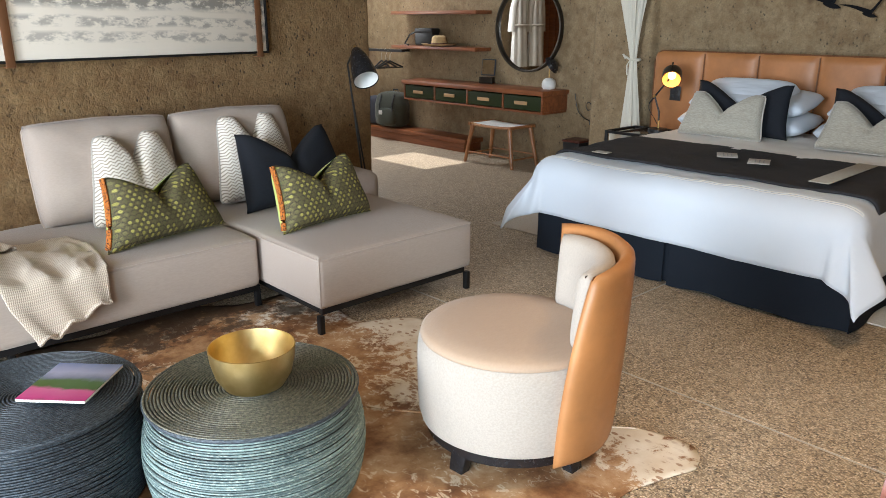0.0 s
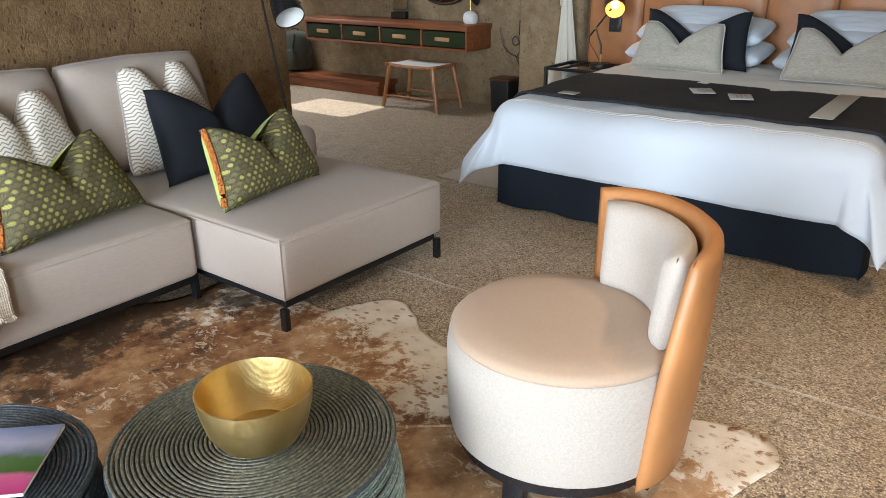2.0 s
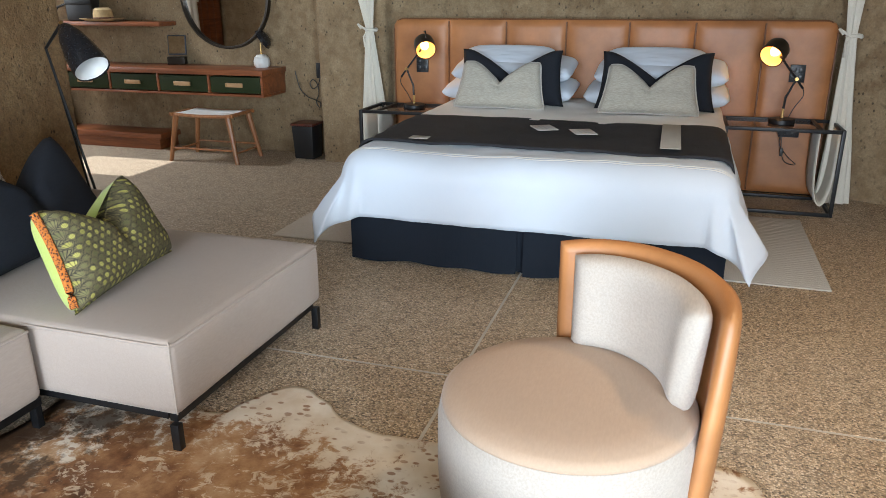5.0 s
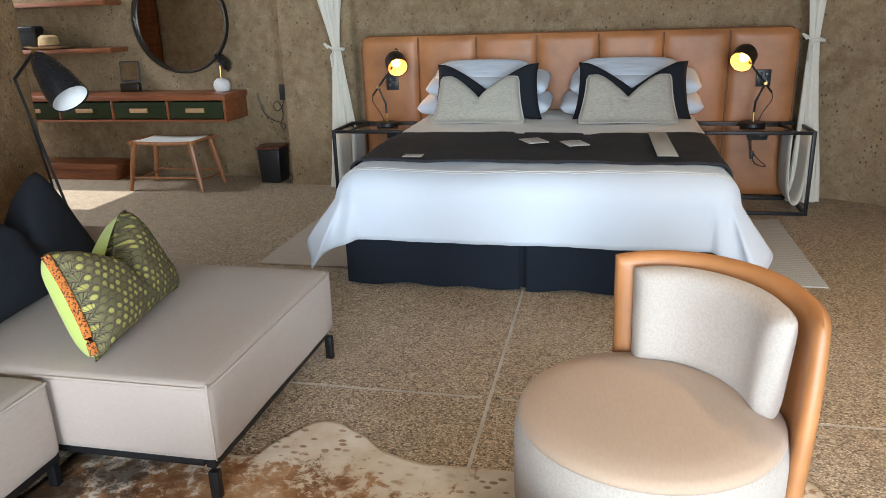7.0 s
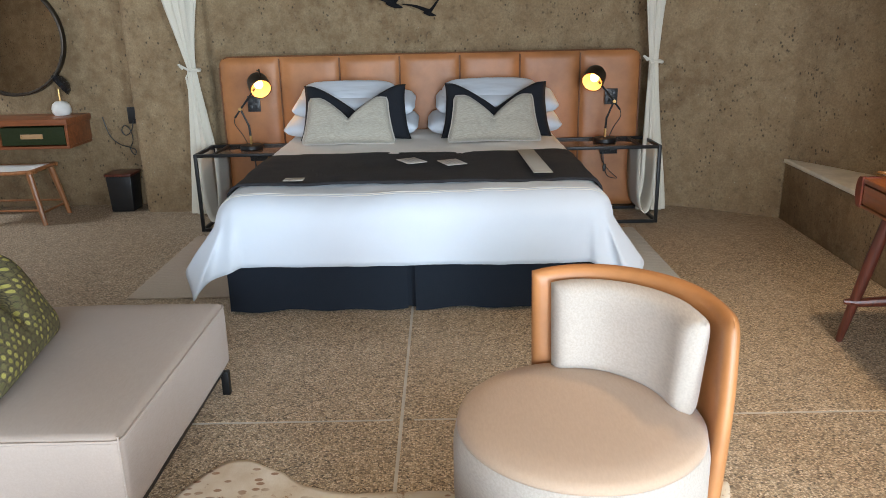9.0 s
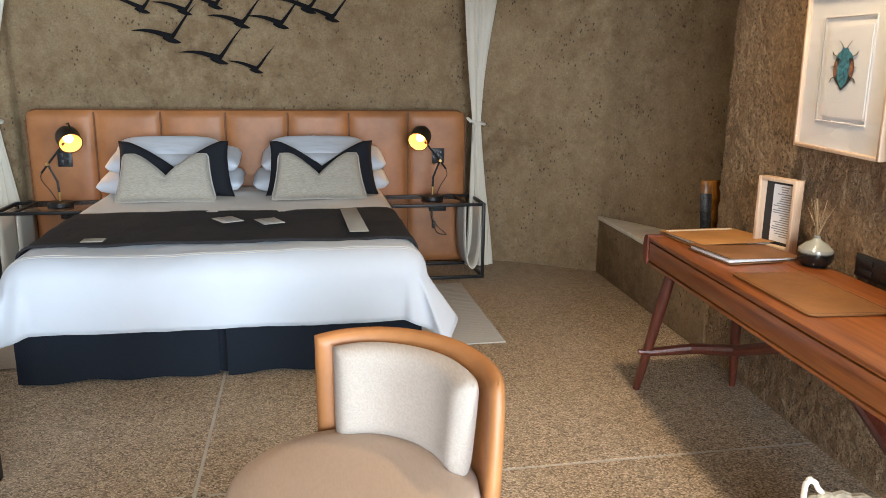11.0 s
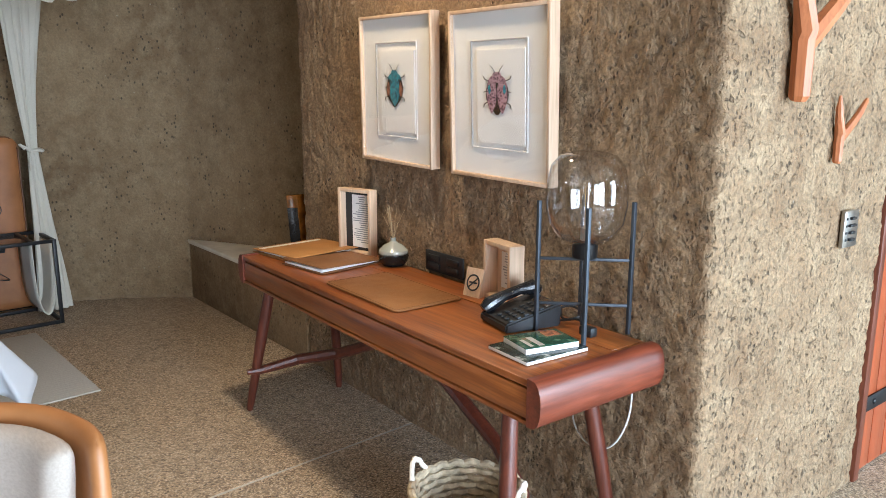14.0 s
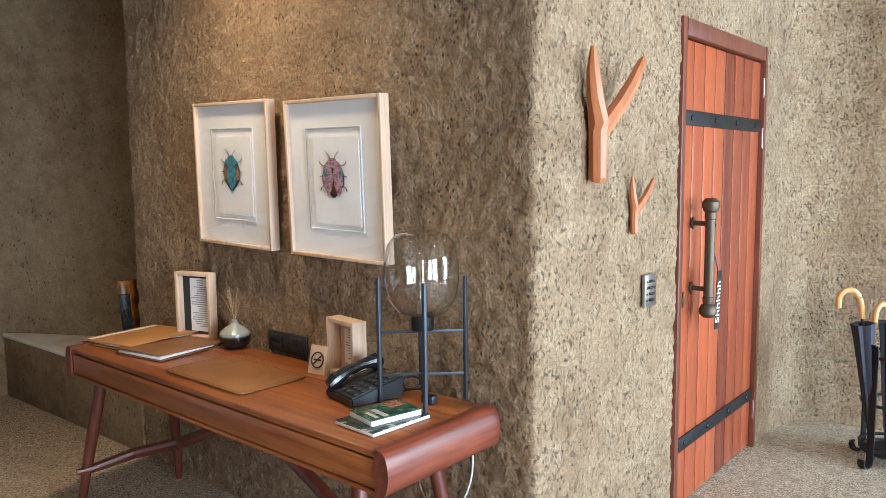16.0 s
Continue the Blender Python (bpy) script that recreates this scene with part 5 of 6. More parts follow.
pic = thing("painting", M_SOFA @ pose(-2.05, -0.035, 1.215), "wide pale landscape painting hung on two leather straps", "painting")
part("canvas", box(2.0, 0.03, 1.1, (0, 0.0, 0.012), 0.002), "painting", pic)
for z in (0.0, 1.112):
    part("frame", box(2.03, 0.045, 0.012, (0, 0.0, z - 0.001), 0.001), "black_metal", pic)
for x in (-1.009, 1.009):
    part("frame", box(0.012, 0.045, 1.098, (x, 0.0, 0.0125), 0.001), "black_metal", pic)
for x in (-0.60, 0.935):
    part("strap", box(0.045, 0.006, 1.15, (x, -0.03, -0.02), 0.002), "brown_leather", pic, "brown leather strap")
    part("strap", box(0.045, 0.05, 0.006, (x, -0.005, -0.022), 0.002), "brown_leather", pic)

fl = thing("floor_lamp", pose(4.06, 5.97, 0), "slim black floor lamp with tilted cone shade", "lamp")
part("pole", tube([(-0.11, -0.255, 0.0), (0.035, 0.150, 1.12)], 0.0068, 8), "black_metal", fl)
part("rear_leg", tube([(0.20, 0.12, 0.0), (0.012, 0.088, 0.95)], 0.0062, 8), "black_metal", fl)
part("arm", tube([(0.035, 0.150, 1.12), (-0.05, -0.055, 1.245)], 0.008, 8), "black_metal", fl)
hm = Matrix.Translation((-0.05, -0.062, 1.237)) @ Vector((-0.054, -0.18, -0.19)).to_track_quat("-Z", "Y").to_matrix().to_4x4()
sh = part("shade", lathe([(0, 0.0), (0.018, -0.002), (0.034, -0.02), (0.058, -0.08), (0.078, -0.17), (0.087, -0.26), (0.086, -0.278), (0.082, -0.275), (0.081, -0.26), (0.072, -0.17), (0.052, -0.08), (0.024, -0.022), (0, -0.016)], 28), "black_gloss", fl, "glossy black cone shade", hm)
part("shade_lining", lathe([(0.0812, -0.272), (0.080, -0.26), (0.071, -0.17), (0.051, -0.08), (0.022, -0.03), (0, -0.026)], 28), "white_paint", sh, "white inside of the shade")
part("knuckle", tube([(0, 0, 0.02), (0, 0, -0.004)], 0.011, 8), "brass", sh)

# cowhide
hide = thing("cowhide_rug", pose(0, 0, 0), "brown and cream speckled cowhide lying on the floor", "rug")
HIDE = [(3.10, 2.79), (3.06, 2.95), (2.95, 3.08), (2.93, 3.25), (2.94, 3.45), (2.965, 3.62), (2.96, 3.85), (3.0, 4.02), (3.09, 4.12), (3.155, 4.25), (3.14, 4.33), (3.0, 4.42), (2.91, 4.47), (2.93, 4.68), (2.95, 4.95), (2.85, 5.05), (2.6, 5.06), (2.4, 5.2), (2.2, 5.28), (1.95, 5.15), (1.6, 5.18), (1.45, 5.0), (1.5, 4.6), (1.42, 4.2), (1.35, 3.8), (1.2, 3.4), (1.35, 3.1), (1.6, 3.2), (1.85, 3.0), (2.1, 2.95), (2.3, 2.85), (2.45, 2.72), (2.65, 2.78), (2.85, 2.74), (3.0, 2.70)]
hb_ = bmesh.new()
cx, cy = 2.3, 3.9
rim = []
kk = len(HIDE)
for i in range(kk * 8):
    t = i / 8
    i0 = int(t)
    fr = t - i0
    p0, p1, p2, p3 = (Vector(HIDE[(i0 + d) % kk]) for d in (-1, 0, 1, 2))
    q = 0.5 * ((2 * p1) + (p2 - p0) * fr + (2 * p0 - 5 * p1 + 4 * p2 - p3) * fr * fr + (3 * p1 - p0 - 3 * p2 + p3) * fr ** 3)
    j = 0.012 * fbm(q.x * 6, q.y * 6, 2, 4)
    rim.append((q.x + j, q.y - j))


def hide_f(u, v):
    i = int(round(u * len(rim))) % len(rim)
    x, y = cx + (rim[i][0] - cx) * v, cy + (rim[i][1] - cy) * v
    edge = max(0, (v - 0.9) * 10)
    return (x, y, 0.0065 + 0.004 * (1 - edge) * (0.6 + 0.4 * math.sin(x * 7) * math.sin(y * 6)) + 0.004 * edge * max(0, fbm(x * 3, y * 3, 1, 2)))


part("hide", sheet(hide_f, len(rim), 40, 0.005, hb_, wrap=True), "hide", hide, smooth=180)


def rope_table(name, x, y, r, h, mat_side, mat_top, label, rows=42, rings=31):
    t = thing(name, pose(x, y, 0), label, "table", "rope drum tables")
    body = [(0, 0.012), (r * 0.88, 0.012)]
    for i in range(17):
        q = i / 16
        body.append((r * (0.90 + 0.10 * math.sin(math.pi * q) ** 0.8) - 0.006, 0.012 + (h - 0.03) * q))
    body += [(r * 0.88, h - 0.010), (0, h - 0.012)]
    part("core", lathe(body, 48), "black_plastic", t)
    rr = (h - 0.045) / rows / 2
    rg = random.Random(int(x * 100))
    for i in range(rows):
        q = (i + 0.5) / rows
        z = 0.018 + (h - 0.045) * q
        rad = r * (0.90 + 0.10 * math.sin(math.pi * q) ** 0.8)
        ph = rg.uniform(0, 6)
        pts = [((rad + 0.0012 * math.sin(5 * a + ph)) * math.cos(a), (rad + 0.0012 * math.sin(5 * a + ph)) * math.sin(a), z + 0.0012 * math.sin(2 * a + ph)) for a in (2 * math.pi * j / 72 for j in range(72))]
        part("rope_coil", tube(pts, rr * 0.80, 6, closed=True), mat_side, t)
    for i in range(rings):
        rad = r * 0.945 * (i + 0.7) / (rings - 0.2)
        pts = [(rad * math.cos(a), rad * math.sin(a), h - 0.008 + 0.0006 * math.sin(3 * a + i)) for a in (2 * math.pi * j / 64 for j in range(64))]
        part("top_coil", tube(pts, r / rings * 0.35, 6, closed=True), mat_top, t)
    part("rim_coil", tube([(r * 0.94 * math.cos(2 * math.pi * j / 72), r * 0.94 * math.sin(2 * math.pi * j / 72), h - 0.014) for j in range(72)], 0.008, 8, closed=True), "rope_navy", t)
    return t


rope_table("drum_table", 1.885, 3.605, 0.335, 0.36, "rope_teal", "rope_olive", "weathered teal rope drum table with dark coiled top")
rope_table("drum_table", 1.36, 3.99, 0.325, 0.36, "rope_navy", "rope_navy", "dark navy rope drum table")

bowl = thing("bowl", pose(1.875, 3.575, 0.362) @ Matrix.Diagonal((0.95, 0.95, 0.94, 1)), "ridged gold metal bowl on the drum table", "bowl")
part("shell", lathe([(0, 0.0), (0.07, 0.0), (0.095, 0.012), (0.118, 0.05), (0.130, 0.10), (0.135, 0.142), (0.132, 0.143), (0.126, 0.10), (0.113, 0.052), (0.09, 0.018), (0, 0.008)], 56), "gold_bowl", bowl)
mag = thing("magazine", pose(1.47, 3.95, 0.368, 0, 0, -46), "glossy landscape magazine lying on the dark drum table", "magazine")
part("page_block", box(0.205, 0.235, 0.008, (0, 0, 0), 0.001), "white_paper", mag)
part("cover", box(0.207, 0.237, 0.0015, (0, 0, 0.0083), 0.0005), "cover_landscape", mag, "cover with blue sky, green hills and pink flowers")

# ---- swivel chair ----
CH = Vector((2.66, 3.235, 0))
chair = thing("swivel_chair", Matrix.Translation(CH), "round cream upholstered chair with curved tan leather back", "chair")
part("base_ring", lathe([(0, 0.075), (0.285, 0.075), (0.295, 0.082), (0.295, 0.112), (0.285, 0.12), (0, 0.12)], 48), "black_gloss", chair, "black lacquered plinth")
for i in range(4):
    a = radians(-42 + 45 + 90 * i)
    c, s = math.cos(a), math.sin(a)
    b = prism([(-0.024, -0.032), (0.024, -0.032), (0.024, 0.032), (-0.024, 0.032)], 0, 0.078, 0.003)
    for v in b.verts:
        if v.co.z < 0.03:
            v.co.x = v.co.x * 0.8 + 0.02
            v.co.y *= 0.85
    part("leg", b, "black_gloss", chair, m=pose(0.245 * c, 0.245 * s, 0, 0, 0, math.degrees(a)))
prof = [(0, 0.115), (0.295, 0.115), (0.312, 0.125), (0.321, 0.16), (0.325, 0.25), (0.324, 0.375), (0.319, 0.405), (0.312, 0.416)]
part("seat_side", lathe(prof + [(0.30, 0.42), (0, 0.42)], 72), "chair_linen", chair)
part("seat", lathe([(0, 0.413), (0.305, 0.413), (0.315, 0.42), (0.313, 0.432), (0.298, 0.444), (0.24, 0.453), (0.14, 0.459), (0, 0.461)], 72), "chair_cloth", chair, "smooth peach-beige seat pad", smooth=180)
A0, A1 = radians(-100), radians(14)


def shell_f(inner):
    def f(u, v):
        low = A0 - radians(14) * (1 - v ** 2.4)
        a = low + (A1 - low) * u
        q = 2 * u - 1
        top = 0.735 - 0.02 * abs(q) ** 3
        z = 0.085 + (top - 0.085) * v
        r = 0.320 + 0.034 * v + 0.006 * math.sin(v * 3)
        edge = max(0, 1 - abs(q) ** 14) ** 0.5 * max(0, 1 - abs(2 * v - 1) ** 22) ** 0.5
        th = 0.025 * edge
        r += (-th if inner else th)
        return (r * math.cos(a), r * math.sin(a), z)
    return f


b = sheet(shell_f(False), 60, 40)
sheet(shell_f(True), 60, 40, 0, b)
bmesh.ops.remove_doubles(b, verts=b.verts, dist=0.0005)
part("back_shell", b, "tan_leather", chair, "curved tan leather back shell", smooth=180)
C0, C1 = radians(-95), radians(7)


def pad_f(inner):
    def f(u, v):
        a = C0 + (C1 - C0) * u
        q, w = 2 * u - 1, 2 * v - 1
        edge = max(0, 1 - abs(q) ** 14) ** 0.5 * max(0, 1 - abs(w) ** 8) ** 0.5
        z = 0.440 + 0.268 * v - 0.012 * abs(q) ** 4 * v
        r = 0.275 + 0.022 * v + (-0.052 if inner else 0.026) * edge
        return (r * math.cos(a), r * math.sin(a), z + 0.006 * edge * math.sin(q * 3))
    return f


b = sheet(pad_f(False), 44, 24)
sheet(pad_f(True), 44, 24, 0, b)
bmesh.ops.remove_doubles(b, verts=b.verts, dist=0.0005)
part("back_cushion", b, "chair_linen", chair, "cream linen back pad", smooth=180)

# ---- desk ----
desk = thing("desk", M_DESK, "red-brown wooden desk with rounded ends and splayed legs", "desk")
D_Z, D_T = 0.742, 0.122
N0, N1 = 0.035, 0.527
SH = 0.06


def slab(s0, s1, z0, z1, n0, n1, bev=0.004):
    s0, s1 = s0 + SH, s1 + SH
    return box(s1 - s0, n1 - n0, z1 - z0, ((s0 + s1) / 2, (n0 + n1) / 2, z0), bev, 2)


part("desk_top", slab(0.098, 1.975, D_Z - 0.022, D_Z, N0, N1, 0.005), "desk_wood", desk)
part("top_inlay", slab(0.12, 1.94, D_Z + 0.0005, D_Z + 0.0025, N0 + 0.02, N0 + 0.145, 0.001), "desk_wood", desk)
part("carcass", slab(0.10, 1.97, D_Z - D_T, D_Z - 0.024, N0 + 0.005, N1 - 0.02, 0.003), "desk_wood", desk)
for a, c in ((0.105, 1.965),):
    part("drawer", slab(a, c, D_Z - D_T + 0.012, D_Z - 0.028, N1 - 0.018, N1 - 0.002, 0.003), "desk_wood", desk)
part("front_lip", slab(0.10, 1.97, D_Z - D_T - 0.004, D_Z - D_T + 0.008, N1 - 0.03, N1 + 0.002, 0.003), "desk_wood", desk)
for s0, s1, sg in ((0.09, 0.16, -1), (2.035, 2.105, 1)):
    outline = []
    for i in range(13):
        a = -math.pi / 2 + math.pi * i / 12
        outline.append((sg * 0.046 * math.cos(a) ** 0.6 if math.cos(a) > 1e-6 else 0.0, 0.066 * math.sin(a)))
    outline.append((-sg * 0.006, 0.066))
    outline.append((-sg * 0.006, -0.066))
    b = prism(outline, N0 - 0.004, N1 + 0.004, 0)
    bmesh.ops.transform(b, matrix=Matrix(((1, 0, 0, s1 - 0.065 if sg > 0 else s0 + 0.065), (0, 0, 1, 0), (0, 1, 0, D_Z - D_T / 2 + 0.0), (0, 0, 0, 1))), verts=b.verts)
    part("end_cap", b, "end_wood", desk, "rounded dark red end", smooth=40)
for s, n_, fs, fn in ((1.94, 0.44, 2.03, 0.535), (1.94, 0.13, 2.035, 0.055), (0.32, 0.44, 0.23, 0.535), (0.32, 0.13, 0.23, 0.055)):
    part("leg", tube([(fs, fn, 0), (fs + (s - fs) * 0.06, fn + (n_ - fn) * 0.06, 0.04), (fs + (s - fs) * 0.6, fn + (n_ - fn) * 0.6, 0.38), (s, n_, D_Z - D_T)], [0.014, 0.018, 0.026, 0.024], 14), "dark_wood", desk)
part("stretcher", tube([(2.0, 0.55, 0.20), (1.99, 0.49, 0.20), (1.93, 0.32, 0.235), (1.75, 0.20, 0.29), (1.45, 0.17, 0.42), (1.1, 0.17, 0.625)], [0.012, 0.02, 0.025, 0.026, 0.026, 0.024], 10), "dark_wood", desk)
part("stretcher", tube([(0.23, 0.55, 0.20), (0.26, 0.48, 0.20), (0.40, 0.31, 0.235), (0.62, 0.22, 0.29), (0.95, 0.20, 0.42), (1.25, 0.20, 0.625)], [0.012, 0.02, 0.025, 0.026, 0.026, 0.024], 10), "dark_wood", desk)
cb = thing("desk_cable", M_DESK, "white cable hanging below the desk", "cable")
part("cable", tube(smooth_line([(0.22, 0.04, 0.70), (0.20, 0.06, 0.52), (0.24, 0.08, 0.40), (0.33, 0.08, 0.36), (0.42, 0.07, 0.42), (0.43, 0.05, 0.62)]), 0.003, 8), "cable_white", cb)

DT = D_Z + 0.003


def on_desk(s, n_, turn=0.0, z=DT):
    return M_DESK @ pose(s, n_, z, 0, 0, turn)


def beetle(t, cz, q, kind):
    """A flat printed beetle: wing cases, shield, head, legs and feelers."""
    def flat(bm_, mat, y):
        part("beetle_print", bm_, mat, t, m=Matrix.Translation((0, y, cz)) @ pose(0, 0, 0, 90, 0, 0) @ Matrix.Diagonal((q * 1.3, q, 1, 1)))

    def shape(widths, z0, z1, x0=0.0):
        k = len(widths) - 1
        side = [(w_, z0 + (z1 - z0) * i / k) for i, w_ in enumerate(widths)]
        return prism([(x0 + x, z) for x, z in side] + [(x0 - x, z) for x, z in reversed(side)], 0, 0.0008)
    body, case, head = ("dark_bronze", "beetle_blue", "beetle_blue") if kind == "blue" else ("dark_bronze", "beetle_pink", "beetle_pink")
    flat(shape((0.004, 0.022, 0.038, 0.047, 0.051, 0.051, 0.047, 0.040), -0.085, 0.04), body, 0.0368)
    if kind == "blue":
        flat(shape((0.002, 0.017, 0.027, 0.031, 0.030, 0.026, 0.022), -0.08, 0.042), case, 0.0374)
        for sx in (-1, 1):
            flat(shape((0.003, 0.009, 0.010, 0.008, 0.003), -0.035, 0.025, sx * 0.039), "beetle_rust", 0.0376)
    else:
        for sx in (-1, 1):
            flat(shape((0.002, 0.011, 0.018, 0.0215, 0.023, 0.022, 0.019), -0.08, 0.036, sx * 0.0245), case, 0.0374)
            flat(shape((0.002, 0.006, 0.006, 0.002), -0.005, 0.03, sx * 0.034), "beetle_blue", 0.0378)
    flat(shape((0.041, 0.040, 0.034, 0.024), 0.038, 0.064), head, 0.0376)
    flat(shape((0.018, 0.019, 0.012), 0.062, 0.078), head, 0.038)
    for sx in (-1, 1):
        flat(tube([(sx * 0.008, 0.074, 0), (sx * 0.018, 0.092, 0), (sx * 0.03, 0.104, 0)], 0.0012, 5), body, 0.0378)
        for z0, dz in ((0.045, 0.018), (0.005, -0.004), (-0.035, -0.022)):
            flat(tube([(sx * 0.04, z0, 0), (sx * 0.058, z0 + dz * 0.4, 0), (sx * 0.062, z0 + dz, 0)], 0.0017, 5), body, 0.0368)


def framed(s, z, w, h, tip, roll, label, kind):
    """A boxed beetle print on the desk wall, tipped forward at its top."""
    t = thing("framed_picture", M_DESK @ pose(s, 0.008, z, -tip, roll, 0), label, "picture", "framed beetle prints")
    d, e = 0.044, 0.013
    for x in (-w / 2 + e / 2, w / 2 - e / 2):
        part("frame", box(e, d, h, (x, d / 2, 0), 0.002), "pale_wood", t)
    for z_ in (0, h - e):
        part("frame", box(w - 2 * e - 0.001, d, e, (0, d / 2, z_), 0.002), "pale_wood", t)
    part("mount", box(w - 2 * e, 0.004, h - 2 * e, (0, 0.026, e), 0), "mat_board", t)
    iw, ih, z0 = w * 0.55, h * 0.62, h * 0.19
    # the top and one side are painted grey as the recess's shade
    for x in (-1, 1):
        part("mount_bevel", box(0.006, 0.004, ih + 0.012, (x * (iw / 2 + 0.003), 0.0302, z0 - 0.006), 0.0015, 1), "mat_shade" if x > 0 else "mat_board", t)
    for z_, m_ in ((z0 + ih, "mat_shade"), (z0 - 0.006, "mat_board")):
        part("mount_bevel", box(iw, 0.004, 0.006, (0, 0.0302, z_), 0.0015, 1), m_, t)
    part("raised_card", box(iw * 0.86, 0.006, ih * 0.88, (-iw * 0.05, 0.0312, z0 + ih * 0.045), 0.0005, 1), "mat_board", t)
    beetle(t, h * 0.515, h / 0.66, kind)
    gl = part("pane", box(w - 2 * e - 0.001, 0.002, h - 2 * e - 0.001, (0, 0.0415, e), 0), "picture_glass", t)
    gl.visible_shadow = False


framed(1.4975, 1.175, 0.53, 0.605, 1.4, -1.3, "pale wood framed print of a blue beetle", "blue")
framed(0.845, 1.163, 0.525, 0.59, 2.4, -0.8, "pale wood framed print of a pink beetle", "pink")

outlet("wall_socket", M_DESK @ pose(1.20, 0.012, 0.745, 0, 0, 180), 0.25, 0.085, "long black power and data plate behind the desk")

# things on the desk
f1 = thing("document_folder", on_desk(1.925, 0.255, 7), "tan leather ring folder lying on the desk", "folder")
part("cover", box(0.36, 0.37, 0.004, (0, 0, 0.018), 0.002), "folder_leather", f1, m=pose(0, 0, 0, 0, 2, 0))
part("cover", box(0.36, 0.37, 0.004, (0, 0, 0), 0.002), "folder_leather", f1)
part("page_block", box(0.32, 0.33, 0.013, (0, 0, 0.0045), 0.001), "white_paper", f1)
f2 = thing("document_folder", on_desk(1.65, 0.275, 9), "brown leather ring folder with white pages on the desk", "folder")
part("cover", box(0.29, 0.33, 0.004, (0, 0, 0.017), 0.002), "cover_leather", f2, m=pose(0, 0, 0, 2, 0, 0))
part("cover", box(0.29, 0.33, 0.004, (0, 0, 0), 0.002), "cover_leather", f2)
part("page_block", box(0.26, 0.31, 0.010, (0, 0.004, 0.005), 0.001), "white_paper", f2)
pad_ = thing("desk_pad", on_desk(1.107, 0.33, 0), "brown leather writing pad on the desk", "desk pad")
corner = [(sx * 0.225 + 0.025 * math.cos(radians(a)), sy * 0.12 + 0.025 * math.sin(radians(a))) for sx, sy, a0 in ((1, 1, 0), (-1, 1, 90), (-1, -1, 180), (1, -1, 270)) for a in range(a0, a0 + 91, 15)]
part("pad", prism(corner, 0, 0.006, 0.002), "pad_leather", pad_)
part("edge_stitch", tube([(-0.24, -0.135, 0.006), (0.24, -0.135, 0.006), (0.24, 0.135, 0.006), (-0.24, 0.135, 0.006)], 0.0012, 4, closed=True), "brown_leather", pad_)


def notice_box(m, w, h, d, label, black):
    t = thing("notice_frame", m, label, "frame", "standing notice frames")
    e = 0.016
    for x in (-w / 2 + e / 2, w / 2 - e / 2):
        part("side", box(e, d, h, (x, 0, 0), 0.002), "pale_wood", t)
    for z in (0, h - e):
        part("side", box(w - 2 * e - 0.001, d, e, (0, 0, z), 0.002), "pale_wood", t)
    part("backing", box(w - 2 * e, 0.006, h - 2 * e, (0, -d / 2 + 0.006, e), 0), "black_plastic" if black else "pale_wood", t)
    pw_, ph_ = (w - 0.08, h - 0.06) if black else (w * 0.46, h * 0.62)
    part("notice", box(pw_, 0.002, ph_, (-0.018 if black else 0.0, -d / 2 + 0.0105, (h - ph_) / 2), 0), "white_paper", t)
    rg = random.Random(int(h * 100))
    k = 22 if black else 12
    for i in range(k):
        l = pw_ * (0.5 + 0.4 * rg.random()) * (0.5 if i < 3 else 1)
        part("print_line", box(l, 0.0006, 0.004, (-(0.018 if black else 0.0) - (pw_ * 0.9 - l) / 2 * (0 if i < 3 else 1), -d / 2 + 0.0119, (h - ph_) / 2 + ph_ * (0.95 - 0.9 * i / k)), 0), "print_grey", t)
    return t


notice_box(on_desk(1.752, 0.09, 16), 0.20, 0.30, 0.045, "standing pale wood frame holding a printed page", True)
notice_box(on_desk(0.76, 0.085, -8), 0.17, 0.21, 0.06, "deep pale wood box frame with a small printed notice", False)

vs = thing("vase", on_desk(1.465, 0.085) @ Matrix.Diagonal((0.88, 0.88, 0.88, 1)), "round dark and grey glazed vase with dry grass", "vase")
part("body", lathe([(0, 0), (0.05, 0), (0.068, 0.02), (0.075, 0.048), (0.070, 0.075), (0.045, 0.10), (0.022, 0.112), (0.014, 0.122), (0.014, 0.135), (0.010, 0.135), (0.010, 0.115), (0, 0.11)], 32), "vase_glaze", vs)
rg = random.Random(5)
for i in range(16):
    a, l, o = rg.uniform(0, 6.28), rg.uniform(0.07, 0.17), rg.uniform(0.02, 0.09)
    part("dry_stem", tube([(0, 0, 0.12), (o * 0.4 * math.cos(a), o * 0.4 * math.sin(a) * 0.6, 0.13 + l * 0.5), (o * math.cos(a), o * math.sin(a) * 0.6, 0.13 + l)], 0.0009, 4), "twig", vs)

ns_ = thing("no_smoking_sign", on_desk(0.872, 0.115, 8), "small wooden tent sign with no smoking symbol", "sign")
b = prism([(-0.04, -0.028), (0.04, -0.028), (0.04, 0.028), (-0.04, 0.028)], 0, 0.10, 0)
for v in b.verts:
    v.co.y = v.co.y * (1.0 if v.co.z < 0.05 else 0.08)
part("wedge", b, "pale_wood", ns_)
SG = pose(0, 0.016, 0.05, -74.5, 0, 0)
part("symbol_ring", tube([(0.028 * math.cos(a * math.pi / 12), 0.028 * math.sin(a * math.pi / 12), 0) for a in range(24)], 0.003, 6, closed=True), "black_plastic", ns_, m=SG)
part("symbol_bar", box(0.052, 0.005, 0.002, (0, 0, -0.001), 0), "black_plastic", ns_, m=SG @ pose(0, 0, 0, 0, 0, 45))
